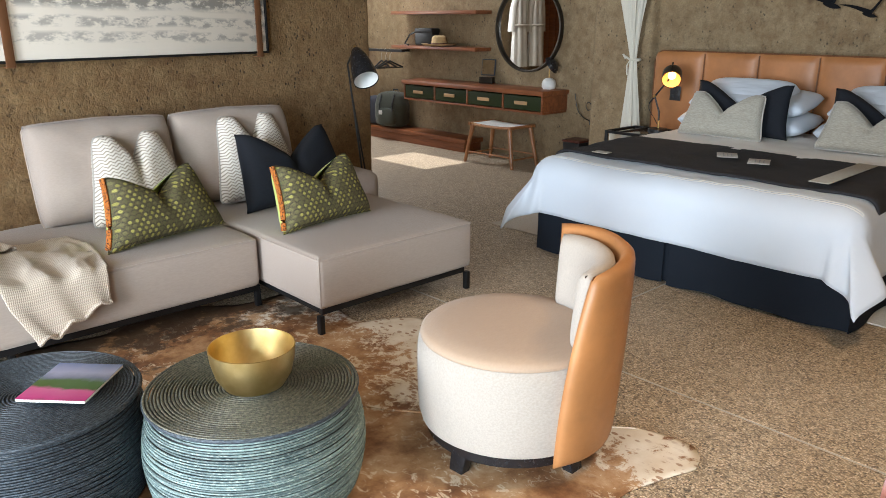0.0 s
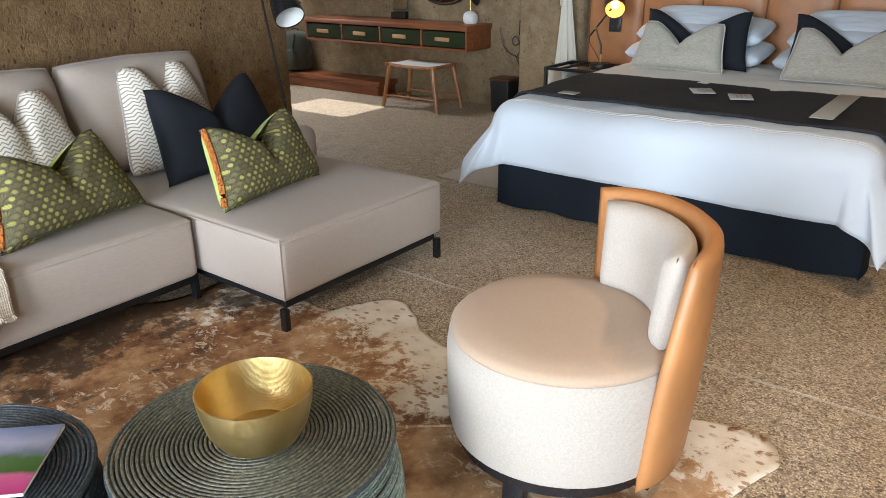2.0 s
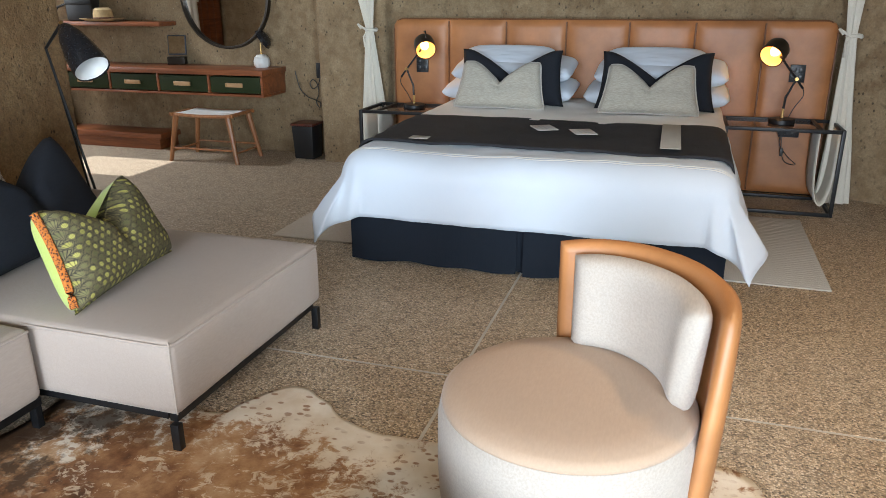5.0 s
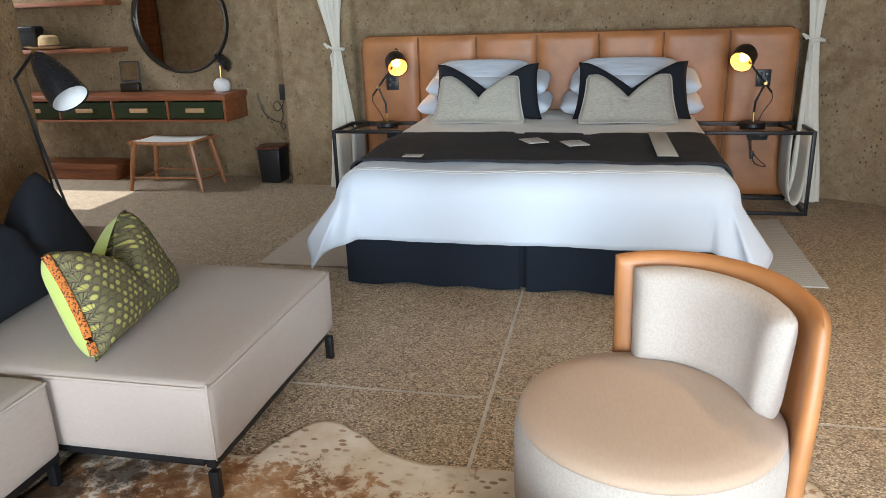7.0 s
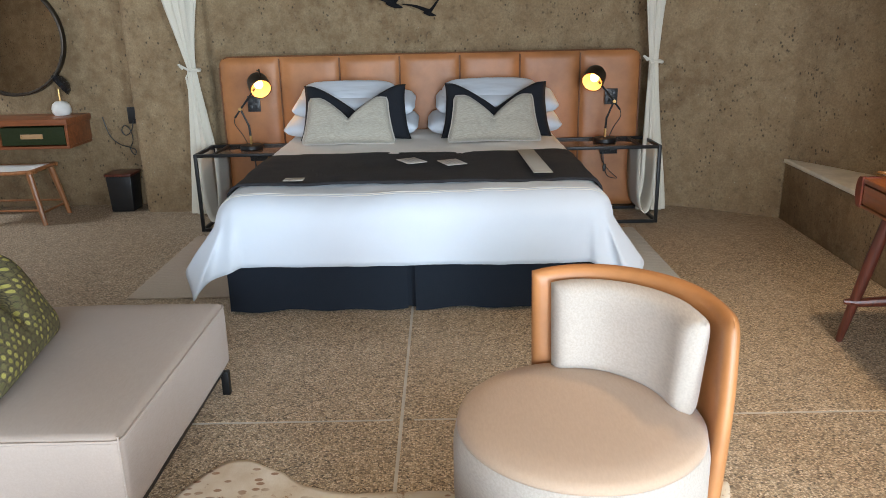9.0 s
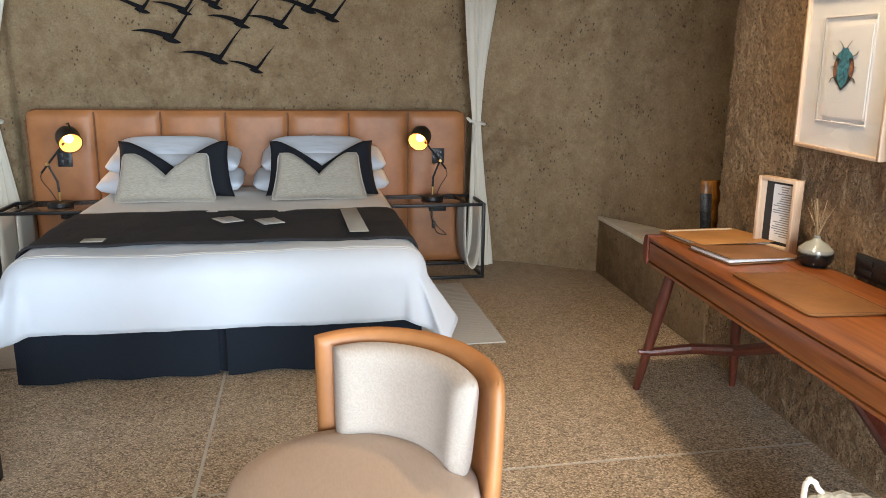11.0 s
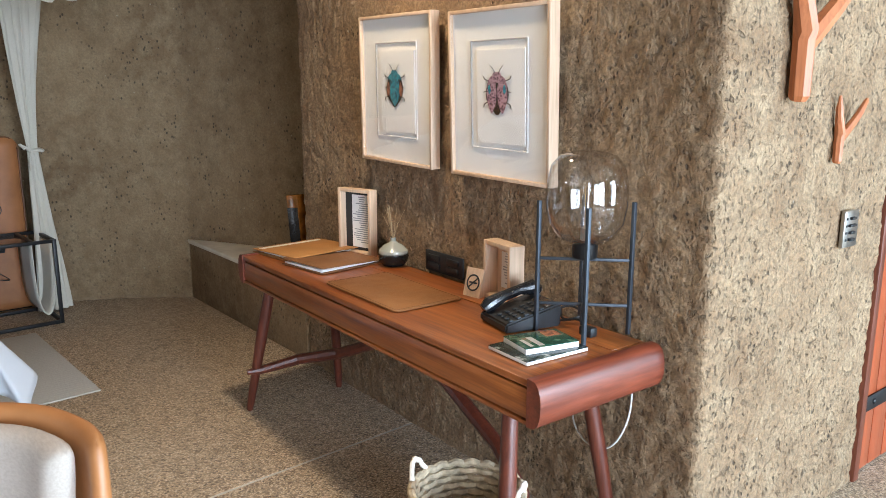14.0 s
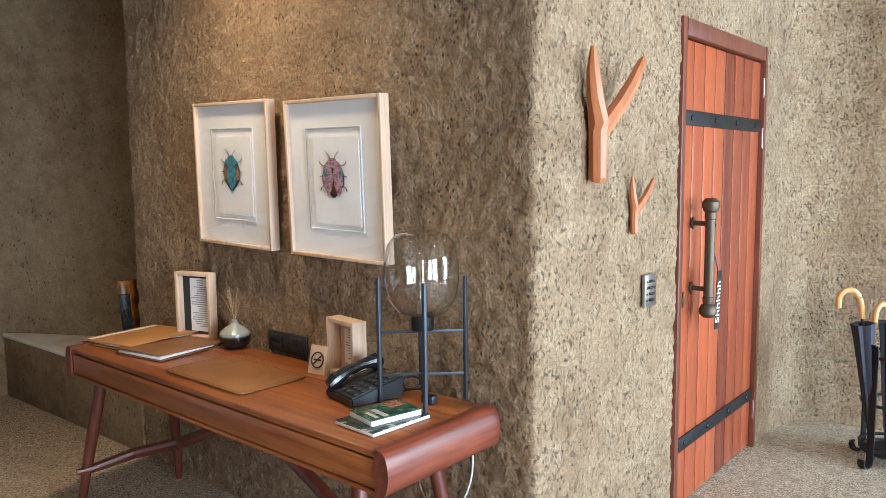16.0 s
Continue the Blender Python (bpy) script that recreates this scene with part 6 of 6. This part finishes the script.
part("symbol_cigarette", box(0.036, 0.006, 0.002, (0, 0, -0.001), 0), "black_plastic", ns_, m=SG)

ph = thing("telephone", on_desk(0.53, 0.215, -12), "black desk telephone with corded handset", "telephone")
b = prism([(-0.085, -0.10), (0.085, -0.10), (0.085, 0.10), (-0.085, 0.10)], 0, 0.07, 0)
for v in b.verts:
    if v.co.z > 0.03:
        v.co.z = 0.028 if v.co.y > 0 else 0.075
bmesh.ops.bevel(b, geom=b.edges[:], offset=0.006, segments=2, affect="EDGES")
part("body", b, "black_plastic", ph)
tilt = math.degrees(math.atan2(0.047, 0.2))
for r in range(5):
    for c in range(4):
        yy = 0.075 - r * 0.027
        part("key", box(0.015, 0.015, 0.006, (0, 0, 0), 0.002, 1), "grey_metal", ph, m=pose(-0.070 + c * 0.023, yy, 0.0515 - yy * 0.235, -tilt, 0, 0))
part("display", box(0.085, 0.035, 0.004, (0, 0, 0), 0.001), "dark_glass", ph, m=pose(-0.03, -0.068, 0.068, -tilt, 0, 0))
hs_ = part("handset", tube([(0.06, 0.100, 0.040), (0.06, 0.078, 0.056), (0.06, 0.03, 0.076), (0.06, -0.03, 0.091), (0.06, -0.08, 0.095), (0.06, -0.105, 0.084)], [0.018, 0.025, 0.018, 0.017, 0.026, 0.018], 12), "black_gloss", ph, "black handset")
part("cord", tube([(0.06 + 0.007 * math.cos(i * 1.3) + 0.045 * math.sin(i / 75 * 3.1), 0.10 - i * 0.0026 + 0.0, 0.008 + 0.007 * math.sin(i * 1.3) + 0.001) for i in range(75)], 0.0022, 5), "black_plastic", ph)

bk = thing("book", on_desk(0.308, 0.35, -3), "thin white-edged booklet lying on the desk", "book", "booklets on the desk")
part("page_block", box(0.17, 0.225, 0.010, (0, 0, 0), 0.001), "white_paper", bk)
part("cover", box(0.172, 0.227, 0.0015, (0, 0, 0.0103), 0.0004), "cover_dark", bk)
bk = thing("book", on_desk(0.312, 0.335, -12, DT + 0.0122), "green wildlife guide book on top of a booklet", "book", "booklets on the desk")
part("page_block", box(0.125, 0.175, 0.016, (0, 0, 0), 0.001), "white_paper", bk)
part("cover", box(0.127, 0.177, 0.0015, (0, 0, 0.0163), 0.0004), "cover_green", bk, "green printed cover")


part("title_bar", box(0.075, 0.018, 0.0006, (-0.015, 0.03, 0.0181), 0), "cushion_linen", bk)
part("title_bar", box(0.06, 0.012, 0.0006, (-0.02, 0.06, 0.0181), 0), "cushion_linen", bk)
part("photo_patch", box(0.045, 0.05, 0.0006, (0.03, -0.05, 0.0181), 0), "beetle_rust", bk)

# glass globe lamp
gp = thing("table_lamp", on_desk(0.345, 0.13), "clear glass globe lamp in a dark metal stand", "lamp")
part_r = 0.098
for sx in (-1, 1):
    for sy in (-1, 1):
        part("upright", box(0.012, 0.012, 0.405, (sx * part_r, sy * part_r, 0), 0.002), "grey_metal", gp)
for z in (0.085, 0.225):
    for k in range(2):
        part("cross_bar", box(part_r * 2.83 - 0.014, 0.009, 0.009, (0, 0, z + 0.0001 * k), 0.001), "grey_metal", gp, m=pose(0, 0, 0, 0, 0, 45 + 90 * k))
part("socket_cup", lathe([(0, 0.235), (0.036, 0.235), (0.038, 0.24), (0.038, 0.28), (0.034, 0.285), (0.012, 0.288), (0, 0.288)], 28), "black_metal", gp)
part("lead", tube([(0, 0, 0.235), (0.006, 0, 0.12), (0.0, 0.0, 0.0)], 0.004, 6), "black_plastic", gp)
part("globe", lathe([(0.035, 0.284), (0.06, 0.283), (0.088, 0.30), (0.114, 0.345), (0.121, 0.40), (0.119, 0.46), (0.108, 0.51), (0.084, 0.54), (0.04, 0.553), (0, 0.556)], 48), "globe_glass", gp, "clear blown glass globe", smooth=180).visible_shadow = False
part("bulb", lathe([(0.012, 0.288), (0.014, 0.31), (0.017, 0.34), (0.017, 0.46), (0.012, 0.48), (0, 0.485)], 20), "globe_glass", gp, smooth=180).visible_shadow = False
part("bulb_cap", lathe([(0, 0.286), (0.015, 0.286), (0.015, 0.325), (0, 0.327)], 16), "steel", gp)
part("filament", tube([(0.004, 0, 0.32), (0.006, 0, 0.44), (0, 0, 0.455), (-0.006, 0, 0.44), (-0.004, 0, 0.32)], 0.0012, 5), "brass", gp)
cd = thing("power_cord", on_desk(0.42, 0.08), "black looped power cord and plug on the desk", "cord")
part("cord", tube(smooth_line([(-0.10, 0.06, 0.005), (-0.03, 0.01, 0.02), (0.03, 0.02, 0.012), (0.08, -0.02, 0.03), (0.05, -0.05, 0.035), (0.0, -0.03, 0.02), (0.04, 0.03, 0.006), (0.12, 0.02, 0.006)]), 0.004, 6), "black_plastic", cd)
part("plug", box(0.05, 0.03, 0.03, (-0.11, 0.06, 0), 0.006), "black_plastic", cd)

# basket under the desk
bs = thing("waste_basket", pose(2.43, 1.93, 0), "woven cane basket with white rope rim and handles", "basket")
for i in range(13):
    z = 0.012 + i * 0.023
    r = 0.125 + 0.035 * (i / 12)
    part("coil", tube([((r + 0.004 * math.sin(18 * a + i * math.pi)) * math.cos(a), (r + 0.004 * math.sin(18 * a + i * math.pi)) * math.sin(a), z) for a in (2 * math.pi * j / 72 for j in range(72))], 0.0115, 6, closed=True), "basket_cane", bs)
part("bottom", lathe([(0, 0.002), (0.125, 0.002), (0.125, 0.01), (0, 0.01)], 28), "basket_cane", bs)
part("rim", tube([(0.165 * math.cos(a), 0.165 * math.sin(a), 0.312 + 0.004 * math.sin(20 * a)) for a in (2 * math.pi * j / 80 for j in range(80))], 0.013, 8, closed=True), "basket_cane", bs, "wrapped cane rim")
for q in (0.4, 0.4 + math.pi):
    hp = [((0.165 + 0.01 * math.sin(t * math.pi)) * math.cos(q + (t - 0.5) * 0.6), (0.165 + 0.01 * math.sin(t * math.pi)) * math.sin(q + (t - 0.5) * 0.6), 0.315 + 0.055 * math.sin(t * math.pi) + 0.003 * math.sin(t * 30)) for t in (i / 20 for i in range(21))]
    part("rope_handle", tube(hp, 0.008, 8), "rope_white", bs, "white rope handle")

# curio on the ledge
cu_ = thing("curio", pose(4.62, 1.15, 0.437, 0, 4, 30), "tall brown and amber glazed wedge on the ledge", "ornament")
part("wedge", prism([(-0.05, -0.03), (0.05, -0.03), (0.035, 0.03), (-0.035, 0.03)], 0, 0.47, 0.006), "amber_glassy", cu_)
part("front_panel", prism([(-0.032, 0.031), (0.032, 0.031), (0.032, 0.035), (-0.032, 0.035)], 0.03, 0.40, 0.001), "black_gloss", cu_)

# added window, out of view, for the dressing corner's fill lamp
nw = thing("window_4", pose(4.9, 10.3, 0.9), "unseen wide window in a dark frame, added to light the dressing corner", "window", kind="structure")
for x in (-0.97, 0.97):
    part("window_frame", box(0.05, 0.07, 1.4, (x, 0, 0)), "black_metal", nw)
for z in (0.0, 1.35):
    part("window_frame", box(1.88, 0.07, 0.05, (0, 0, z)), "black_metal", nw)
part("pane", box(1.88, 0.008, 1.3, (0, 0, 0.05), 0), "window_glass", nw).visible_shadow = False

# downlight over the pictures
dl = thing("downlight", pose(3.30, 1.78, TOP - 0.012), "small recessed ceiling downlight", "lamp")
part("trim_ring", lathe([(0.035, 0.0), (0.055, 0.0), (0.055, 0.011), (0.03, 0.011)], 28), "white_paint", dl)
spot("downlight_beam", (3.30, 1.78, TOP - 0.03), (3.30, 1.78, 0), 150, 122, (1.0, 0.72, 0.43), 0.09)
for x, y in ((2.75, 3.1),):
    d2 = thing("downlight", pose(x, y, TOP - 0.012), "small recessed ceiling downlight", "lamp")
    part("trim_ring", lathe([(0.035, 0.0), (0.055, 0.0), (0.055, 0.011), (0.03, 0.011)], 28), "white_paint", d2)
    spot("downlight_beam", (x, y, TOP - 0.03), (x, y, 0), 40, 100, (1.0, 0.76, 0.5), 0.2)

# ---- dressing corner ----
van = thing("vanity", pose(7.0, 7.465, 0), "wall-hung wooden dressing table with green leather drawers", "dressing table")
part("top", box(0.41, 2.13, 0.045, (-0.205, 0, 0.715), 0.003), "shelf_wood", van)
part("carcass_bottom", box(0.38, 2.10, 0.02, (-0.195, 0, 0.535), 0.002), "shelf_wood", van)
for y in (-1.05, -0.525, 0.0, 0.525, 1.05):
    part("divider", box(0.385, 0.022, 0.158, (-0.195, y * 0.99, 0.556), 0.002), "shelf_wood", van)
for i in range(4):
    y = -0.7797 + i * 0.5198
    dr = part("drawer", box(0.36, 0.485, 0.135, (-0.205, y, 0.565), 0.004), "green_leather", van, "dark green leather drawer front")
    hp = part("pull", box(0.012, 0.17, 0.036, (-0.402, y, 0.615), 0.006, 3), "pull_leather", dr, "pale leather strap pull")
    for s in (-1, 1):
        part("stud", lathe([(0, 0.006), (0.006, 0.004), (0.007, 0)], 8), "brass", hp, m=pose(-0.408, y + s * 0.072, 0.633, 0, -90, 0))
plinth = thing("low_bench", pose(0, 0, 0), "low red-brown wooden luggage bench on the floor", "bench")
part("board", box(0.30, 1.95, 0.05, (6.86, 8.56, 0.10), 0.004), "shelf_wood", plinth)
part("base", box(0.27, 1.90, 0.099, (6.865, 8.57, 0.0), 0.003), "shelf_wood", plinth)
for z in (1.485, 1.10):
    s = thing("wall_shelf", pose(6.88, 8.2, z), "thick red-brown wooden shelf on the plaster wall", "shelf", "shelves above the dressing table")
    part("board", box(0.25, 1.42, 0.038, (0, 0, 0), 0.003), "shelf_wood", s)
mr = thing("round_mirror", pose(6.99, 6.935, 1.345, 0, -90, 0), "round mirror in a dark metal and wood rim", "mirror")
part("glass", lathe([(0, 0.020), (0.418, 0.020), (0.418, 0.004), (0, 0.004)], 72), "mirror_glass", mr, smooth=30)
part("rim", lathe([(0.416, 0.0), (0.44, 0.0), (0.442, 0.004), (0.44, 0.05), (0.432, 0.053), (0.420, 0.05), (0.416, 0.022)], 72), "dark_bronze", mr, "dark bronze rim")
st = thing("stool", pose(6.555, 6.90, 0) @ Matrix.Diagonal((1, 1, 0.87, 1)), "wooden stool with a cream woven seat", "stool")
part("seat_weave", sheet(lambda u, v: (-0.15 + 0.30 * u, -0.26 + 0.52 * v, 0.464 + 0.010 * (2 * v - 1) ** 2 - 0.006 * math.sin(u * math.pi)), 14, 26, 0.012), "robe_cotton", st, "cream woven seat", smooth=180)
for x in (-0.16, 0.16):
    part("seat_rail", tube([(x, -0.31 + 0.062 * i, 0.449 + 0.014 * ((i - 5) / 5) ** 2) for i in range(11)], 0.017, 8), "stool_wood", st)
for y in (-0.28, 0.28):
    part("seat_end", tube([(-0.19, y, 0.462), (0.19, y, 0.462)], 0.018, 8), "stool_wood", st)
for x in (-1, 1):
    for y in (-1, 1):
        part("leg", tube([(x * 0.19, y * 0.33, 0), (x * 0.155, y * 0.255, 0.45)], [0.017, 0.025], 10), "stool_wood", st)
    part("stretcher", tube([(x * 0.178, -0.30, 0.13), (x * 0.178, 0.30, 0.13)], 0.010, 8), "stool_wood", st)
for y in (-1, 1):
    part("stretcher", tube([(-0.178, y * 0.304, 0.10), (0.178, y * 0.304, 0.10)], 0.010, 8), "stool_wood", st)
bn = thing("waste_bin", pose(6.83, 6.14, 0), "square black waste bin by the wall", "bin")
b = prism([(-0.10, -0.10), (0.10, -0.10), (0.10, 0.10), (-0.10, 0.10)], 0, 0.285, 0.008)
for v in b.verts:
    k = 0.88 + 0.12 * v.co.z / 0.285
    v.co.x *= k
    v.co.y *= k
part("body", b, "black_plastic", bn)
part("lid", box(0.215, 0.215, 0.022, (0, 0, 0.286), 0.006), "dark_wood", bn, "dark wooden lid")
so = thing("wall_socket", pose(6.985, 6.05, 0.67, 0, 0, -90), "black wall plug with a looped lamp cord", "socket")
part("plate", box(0.09, 0.02, 0.13, (0, 0, 0), 0.003), "black_plastic", so)
part("cord", tube(smooth_line([(0, -0.02, 0.03), (-0.02, -0.03, -0.05), (-0.07, -0.03, -0.09), (-0.10, -0.03, -0.05), (-0.07, -0.03, -0.01), (-0.03, -0.03, -0.05), (-0.02, -0.03, -0.13), (-0.05, -0.03, -0.20), (-0.02, -0.03, -0.25), (-0.01, -0.03, -0.21), (-0.06, -0.03, -0.185), (-0.13, -0.03, -0.16), (-0.20, -0.03, -0.09), (-0.24, -0.03, 0.06)]), 0.004, 6), "black_plastic", so)
dl2 = thing("dressing_lamp", pose(6.88, 6.565, 0.761) @ Matrix.Diagonal((1.12, 1.12, 1.12, 1)), "small lamp with white stone ball and black bowl shade", "lamp")
part("base", lathe([(0, 0), (0.05, 0), (0.062, 0.02), (0.064, 0.045), (0.055, 0.075), (0.035, 0.093), (0, 0.10)], 28), "stone_white", dl2, "white stone ball base")
part("stem", tube([(0, 0, 0.095), (0, 0, 0.18)], 0.006, 8), "brass", dl2)
part("shade", lathe([(0, 0.06), (0.04, 0.053), (0.07, 0.03), (0.082, 0.0), (0.079, 0.0), (0.067, 0.026), (0.038, 0.048), (0, 0.054)], 28), "black_gloss", dl2, "black bowl shade", pose(0.0, -0.015, 0.205, 55, 0, 20))
mm = thing("vanity_mirror", pose(6.92, 7.465, 0.761, 0, 0, -75), "small square stand mirror in a grey frame", "mirror")
part("foot", box(0.16, 0.07, 0.07, (0, 0, 0), 0.004), "dark_bronze", mm)
part("frame", box(0.17, 0.014, 0.175, (0, 0.012, 0.085), 0.006, 3), "grey_metal", mm, m=pose(0, 0, 0, -8, 0, 0))
part("glass", box(0.15, 0.002, 0.152, (0, 0.003, 0.097), 0), "mirror_glass", mm, m=pose(0, 0, 0, -8, 0, 0))
bg = thing("camera_bag", pose(6.88, 8.40, 1.139, 0, 0, -80), "small black camera bag on the shelf", "bag")
part("body", box(0.26, 0.15, 0.19, (0, 0, 0), 0.025, 3), "black_plastic", bg)
part("flap", box(0.265, 0.16, 0.06, (0, 0, 0.135), 0.02, 3), "black_plastic", bg)
part("strap", tube([(-0.13, -0.02, 0.16), (-0.22, -0.05, 0.12), (-0.27, -0.08, 0.02), (-0.20, -0.10, 0.008)], 0.011, 6), "black_plastic", bg)
ht = thing("hat", pose(6.82, 8.13, 1.139), "woven straw hat with a dark band on the shelf", "hat")
part("brim", lathe([(0.075, 0.012), (0.15, 0.006), (0.20, 0.024), (0.203, 0.028), (0.15, 0.012), (0.07, 0.018)], 36), "straw", ht)
part("crown", lathe([(0.088, 0.010), (0.086, 0.05), (0.078, 0.10), (0.055, 0.118), (0.02, 0.110), (0, 0.104)], 32), "straw", ht)
part("band", lathe([(0.0885, 0.014), (0.090, 0.014), (0.089, 0.036), (0.0875, 0.036)], 32), "dark_wood", ht, "dark hat band")
rl = thing("clothes_rail", pose(6.79, 9.25, 1.055), "short black clothes rail on the wall", "rail")
part("bar", box(0.05, 1.05, 0.03, (0, 0, 0), 0.004), "black_metal", rl)
part("bracket", box(0.19, 0.03, 0.03, (0.1, 0.4, 0), 0.003), "black_metal", rl)
part("bracket", box(0.19, 0.03, 0.03, (0.1, -0.4, 0), 0.003), "black_metal", rl)
for i, y in enumerate((8.98, 9.06, 9.15)):
    hg = thing("clothes_hanger", pose(6.79, y, 1.055, 0, 0, 12 * i), "black clothes hanger on the rail", "hanger", "hangers on the rail")
    part("hook", tube([(0, 0, -0.11), (0, 0, -0.04), (0.02, 0, -0.015), (0.03, 0, 0.015), (0.0, 0, 0.036), (-0.028, 0, 0.02)], 0.003, 6), "steel", hg)
    part("shoulder", tube([(-0.2, 0, -0.19), (0, 0, -0.11), (0.2, 0, -0.19)], 0.011, 8), "black_plastic", hg)
    part("trouser_bar", tube([(-0.2, 0, -0.19), (0.2, 0, -0.19)], 0.006, 6), "black_plastic", hg)
bp = thing("backpack", pose(6.79, 8.95, 0.151, 0, 0, -70), "olive green backpack standing on the low bench", "backpack")


def pack(w, d, h, seed):
    def f(u, v):
        a = u * 2 * math.pi
        q = 1 - 0.22 * v ** 3 - 0.08 * (1 - v) ** 3
        rr = (abs(math.cos(a)) ** 3.2 + abs(math.sin(a)) ** 3.2) ** (-1 / 3.2)
        cap = min(1.0, math.sqrt(max(0.0, 1 - abs(2 * v - 1) ** 9)) + 0.02)
        n_ = 1 + 0.05 * fbm(math.cos(a) * 2, math.sin(a) * 2 + seed, v * 4, 3)
        return (w / 2 * rr * math.cos(a) * q * cap * n_, d / 2 * rr * math.sin(a) * q * cap * n_, h * v)
    return sheet(f, 40, 24, 0, wrap=True)


part("body", pack(0.44, 0.28, 0.44, 1.0), "pack_cloth", bp, smooth=180)
part("front_pocket", pack(0.26, 0.12, 0.22, 2.0), "pack_cloth", bp, m=pose(0, -0.13, 0.03), smooth=180)
for x in (-0.09, 0.09):
    part("strap", tube([(x, 0.0, 0.41), (x, -0.10, 0.40), (x, -0.155, 0.30), (x, -0.17, 0.20)], 0.012, 6), "black_plastic", bp)
part("grab_loop", tube([(-0.04, 0.08, 0.41), (-0.03, 0.09, 0.45), (0.03, 0.09, 0.45), (0.04, 0.08, 0.41)], 0.008, 6), "black_plastic", bp)
part("pale_patch", box(0.05, 0.004, 0.05, (-0.05, -0.203, 0.17), 0.001), "white_paper", bp)
b2 = thing("duffel_bag", pose(6.82, 9.32, 0.151), "dark blue bag standing on the low bench", "bag")
part("body", pack(0.24, 0.34, 0.36, 3.0), "umbrella_cloth", b2, smooth=180)

# robes and a tall wooden panel that the round mirror shows
for i, x in enumerate((3.25, 3.65)):
    rb = thing("bath_robe", pose(x, 9.98, 0, 0, 0, 90), "white cotton bath robe on a hanger", "robe", "hanging bath robes")

    def robe(u, v, seed=i):
        a = u * 2 * math.pi
        w = 0.12 + 0.055 * v
        fo = 1 + 0.12 * math.sin(a * 7 + seed + 2 * v)
        top = 0.35 + 0.65 * min(1, v * 6)
        return (0.45 * w * fo * top * math.cos(a), w * fo * top * math.sin(a), 1.95 - 1.25 * v)
    part("body", sheet(robe, 60, 24, 0, wrap=True), "robe_cotton", rb, smooth=180)
    for s in (-1, 1):
        part("sleeve", tube([(0, s * 0.08, 1.87), (0.02, s * 0.15, 1.6), (0.03, s * 0.17, 1.25)], [0.05, 0.055, 0.065], 12), "robe_cotton", rb)
    part("belt", tube([(0.075 * math.cos(a), 0.155 * math.sin(a), 1.35) for a in (2 * math.pi * j / 24 for j in range(24))], 0.02, 6, closed=True), "robe_cotton", rb)
    part("hanger_hook", tube([(0, 0, 1.93), (0, 0, 2.02), (0.02, 0, 2.05)], 0.004, 6), "steel", rb)
wr = thing("robe_rail", pose(3.45, 10.13, 2.04, 0, 0, -90), "black rail for robes", "rail")
part("bar", box(0.03, 0.9, 0.03, (0.15, 0, 0), 0.003), "black_metal", wr)
for y in (-0.42, 0.42):
    part("bracket", box(0.30, 0.03, 0.03, (0.0, y, 0.031), 0.003), "black_metal", wr)
wp = thing("door_2", pose(2.58, 10.15, 0, 0, 0, -90), "tall red-brown wooden door in the dressing corner", "door", kind="structure")
for i in range(4):
    part("plank", box(0.05, 0.157, 2.3, (0, -0.24 + i * 0.16, 0), 0.004), "shelf_wood", wp)
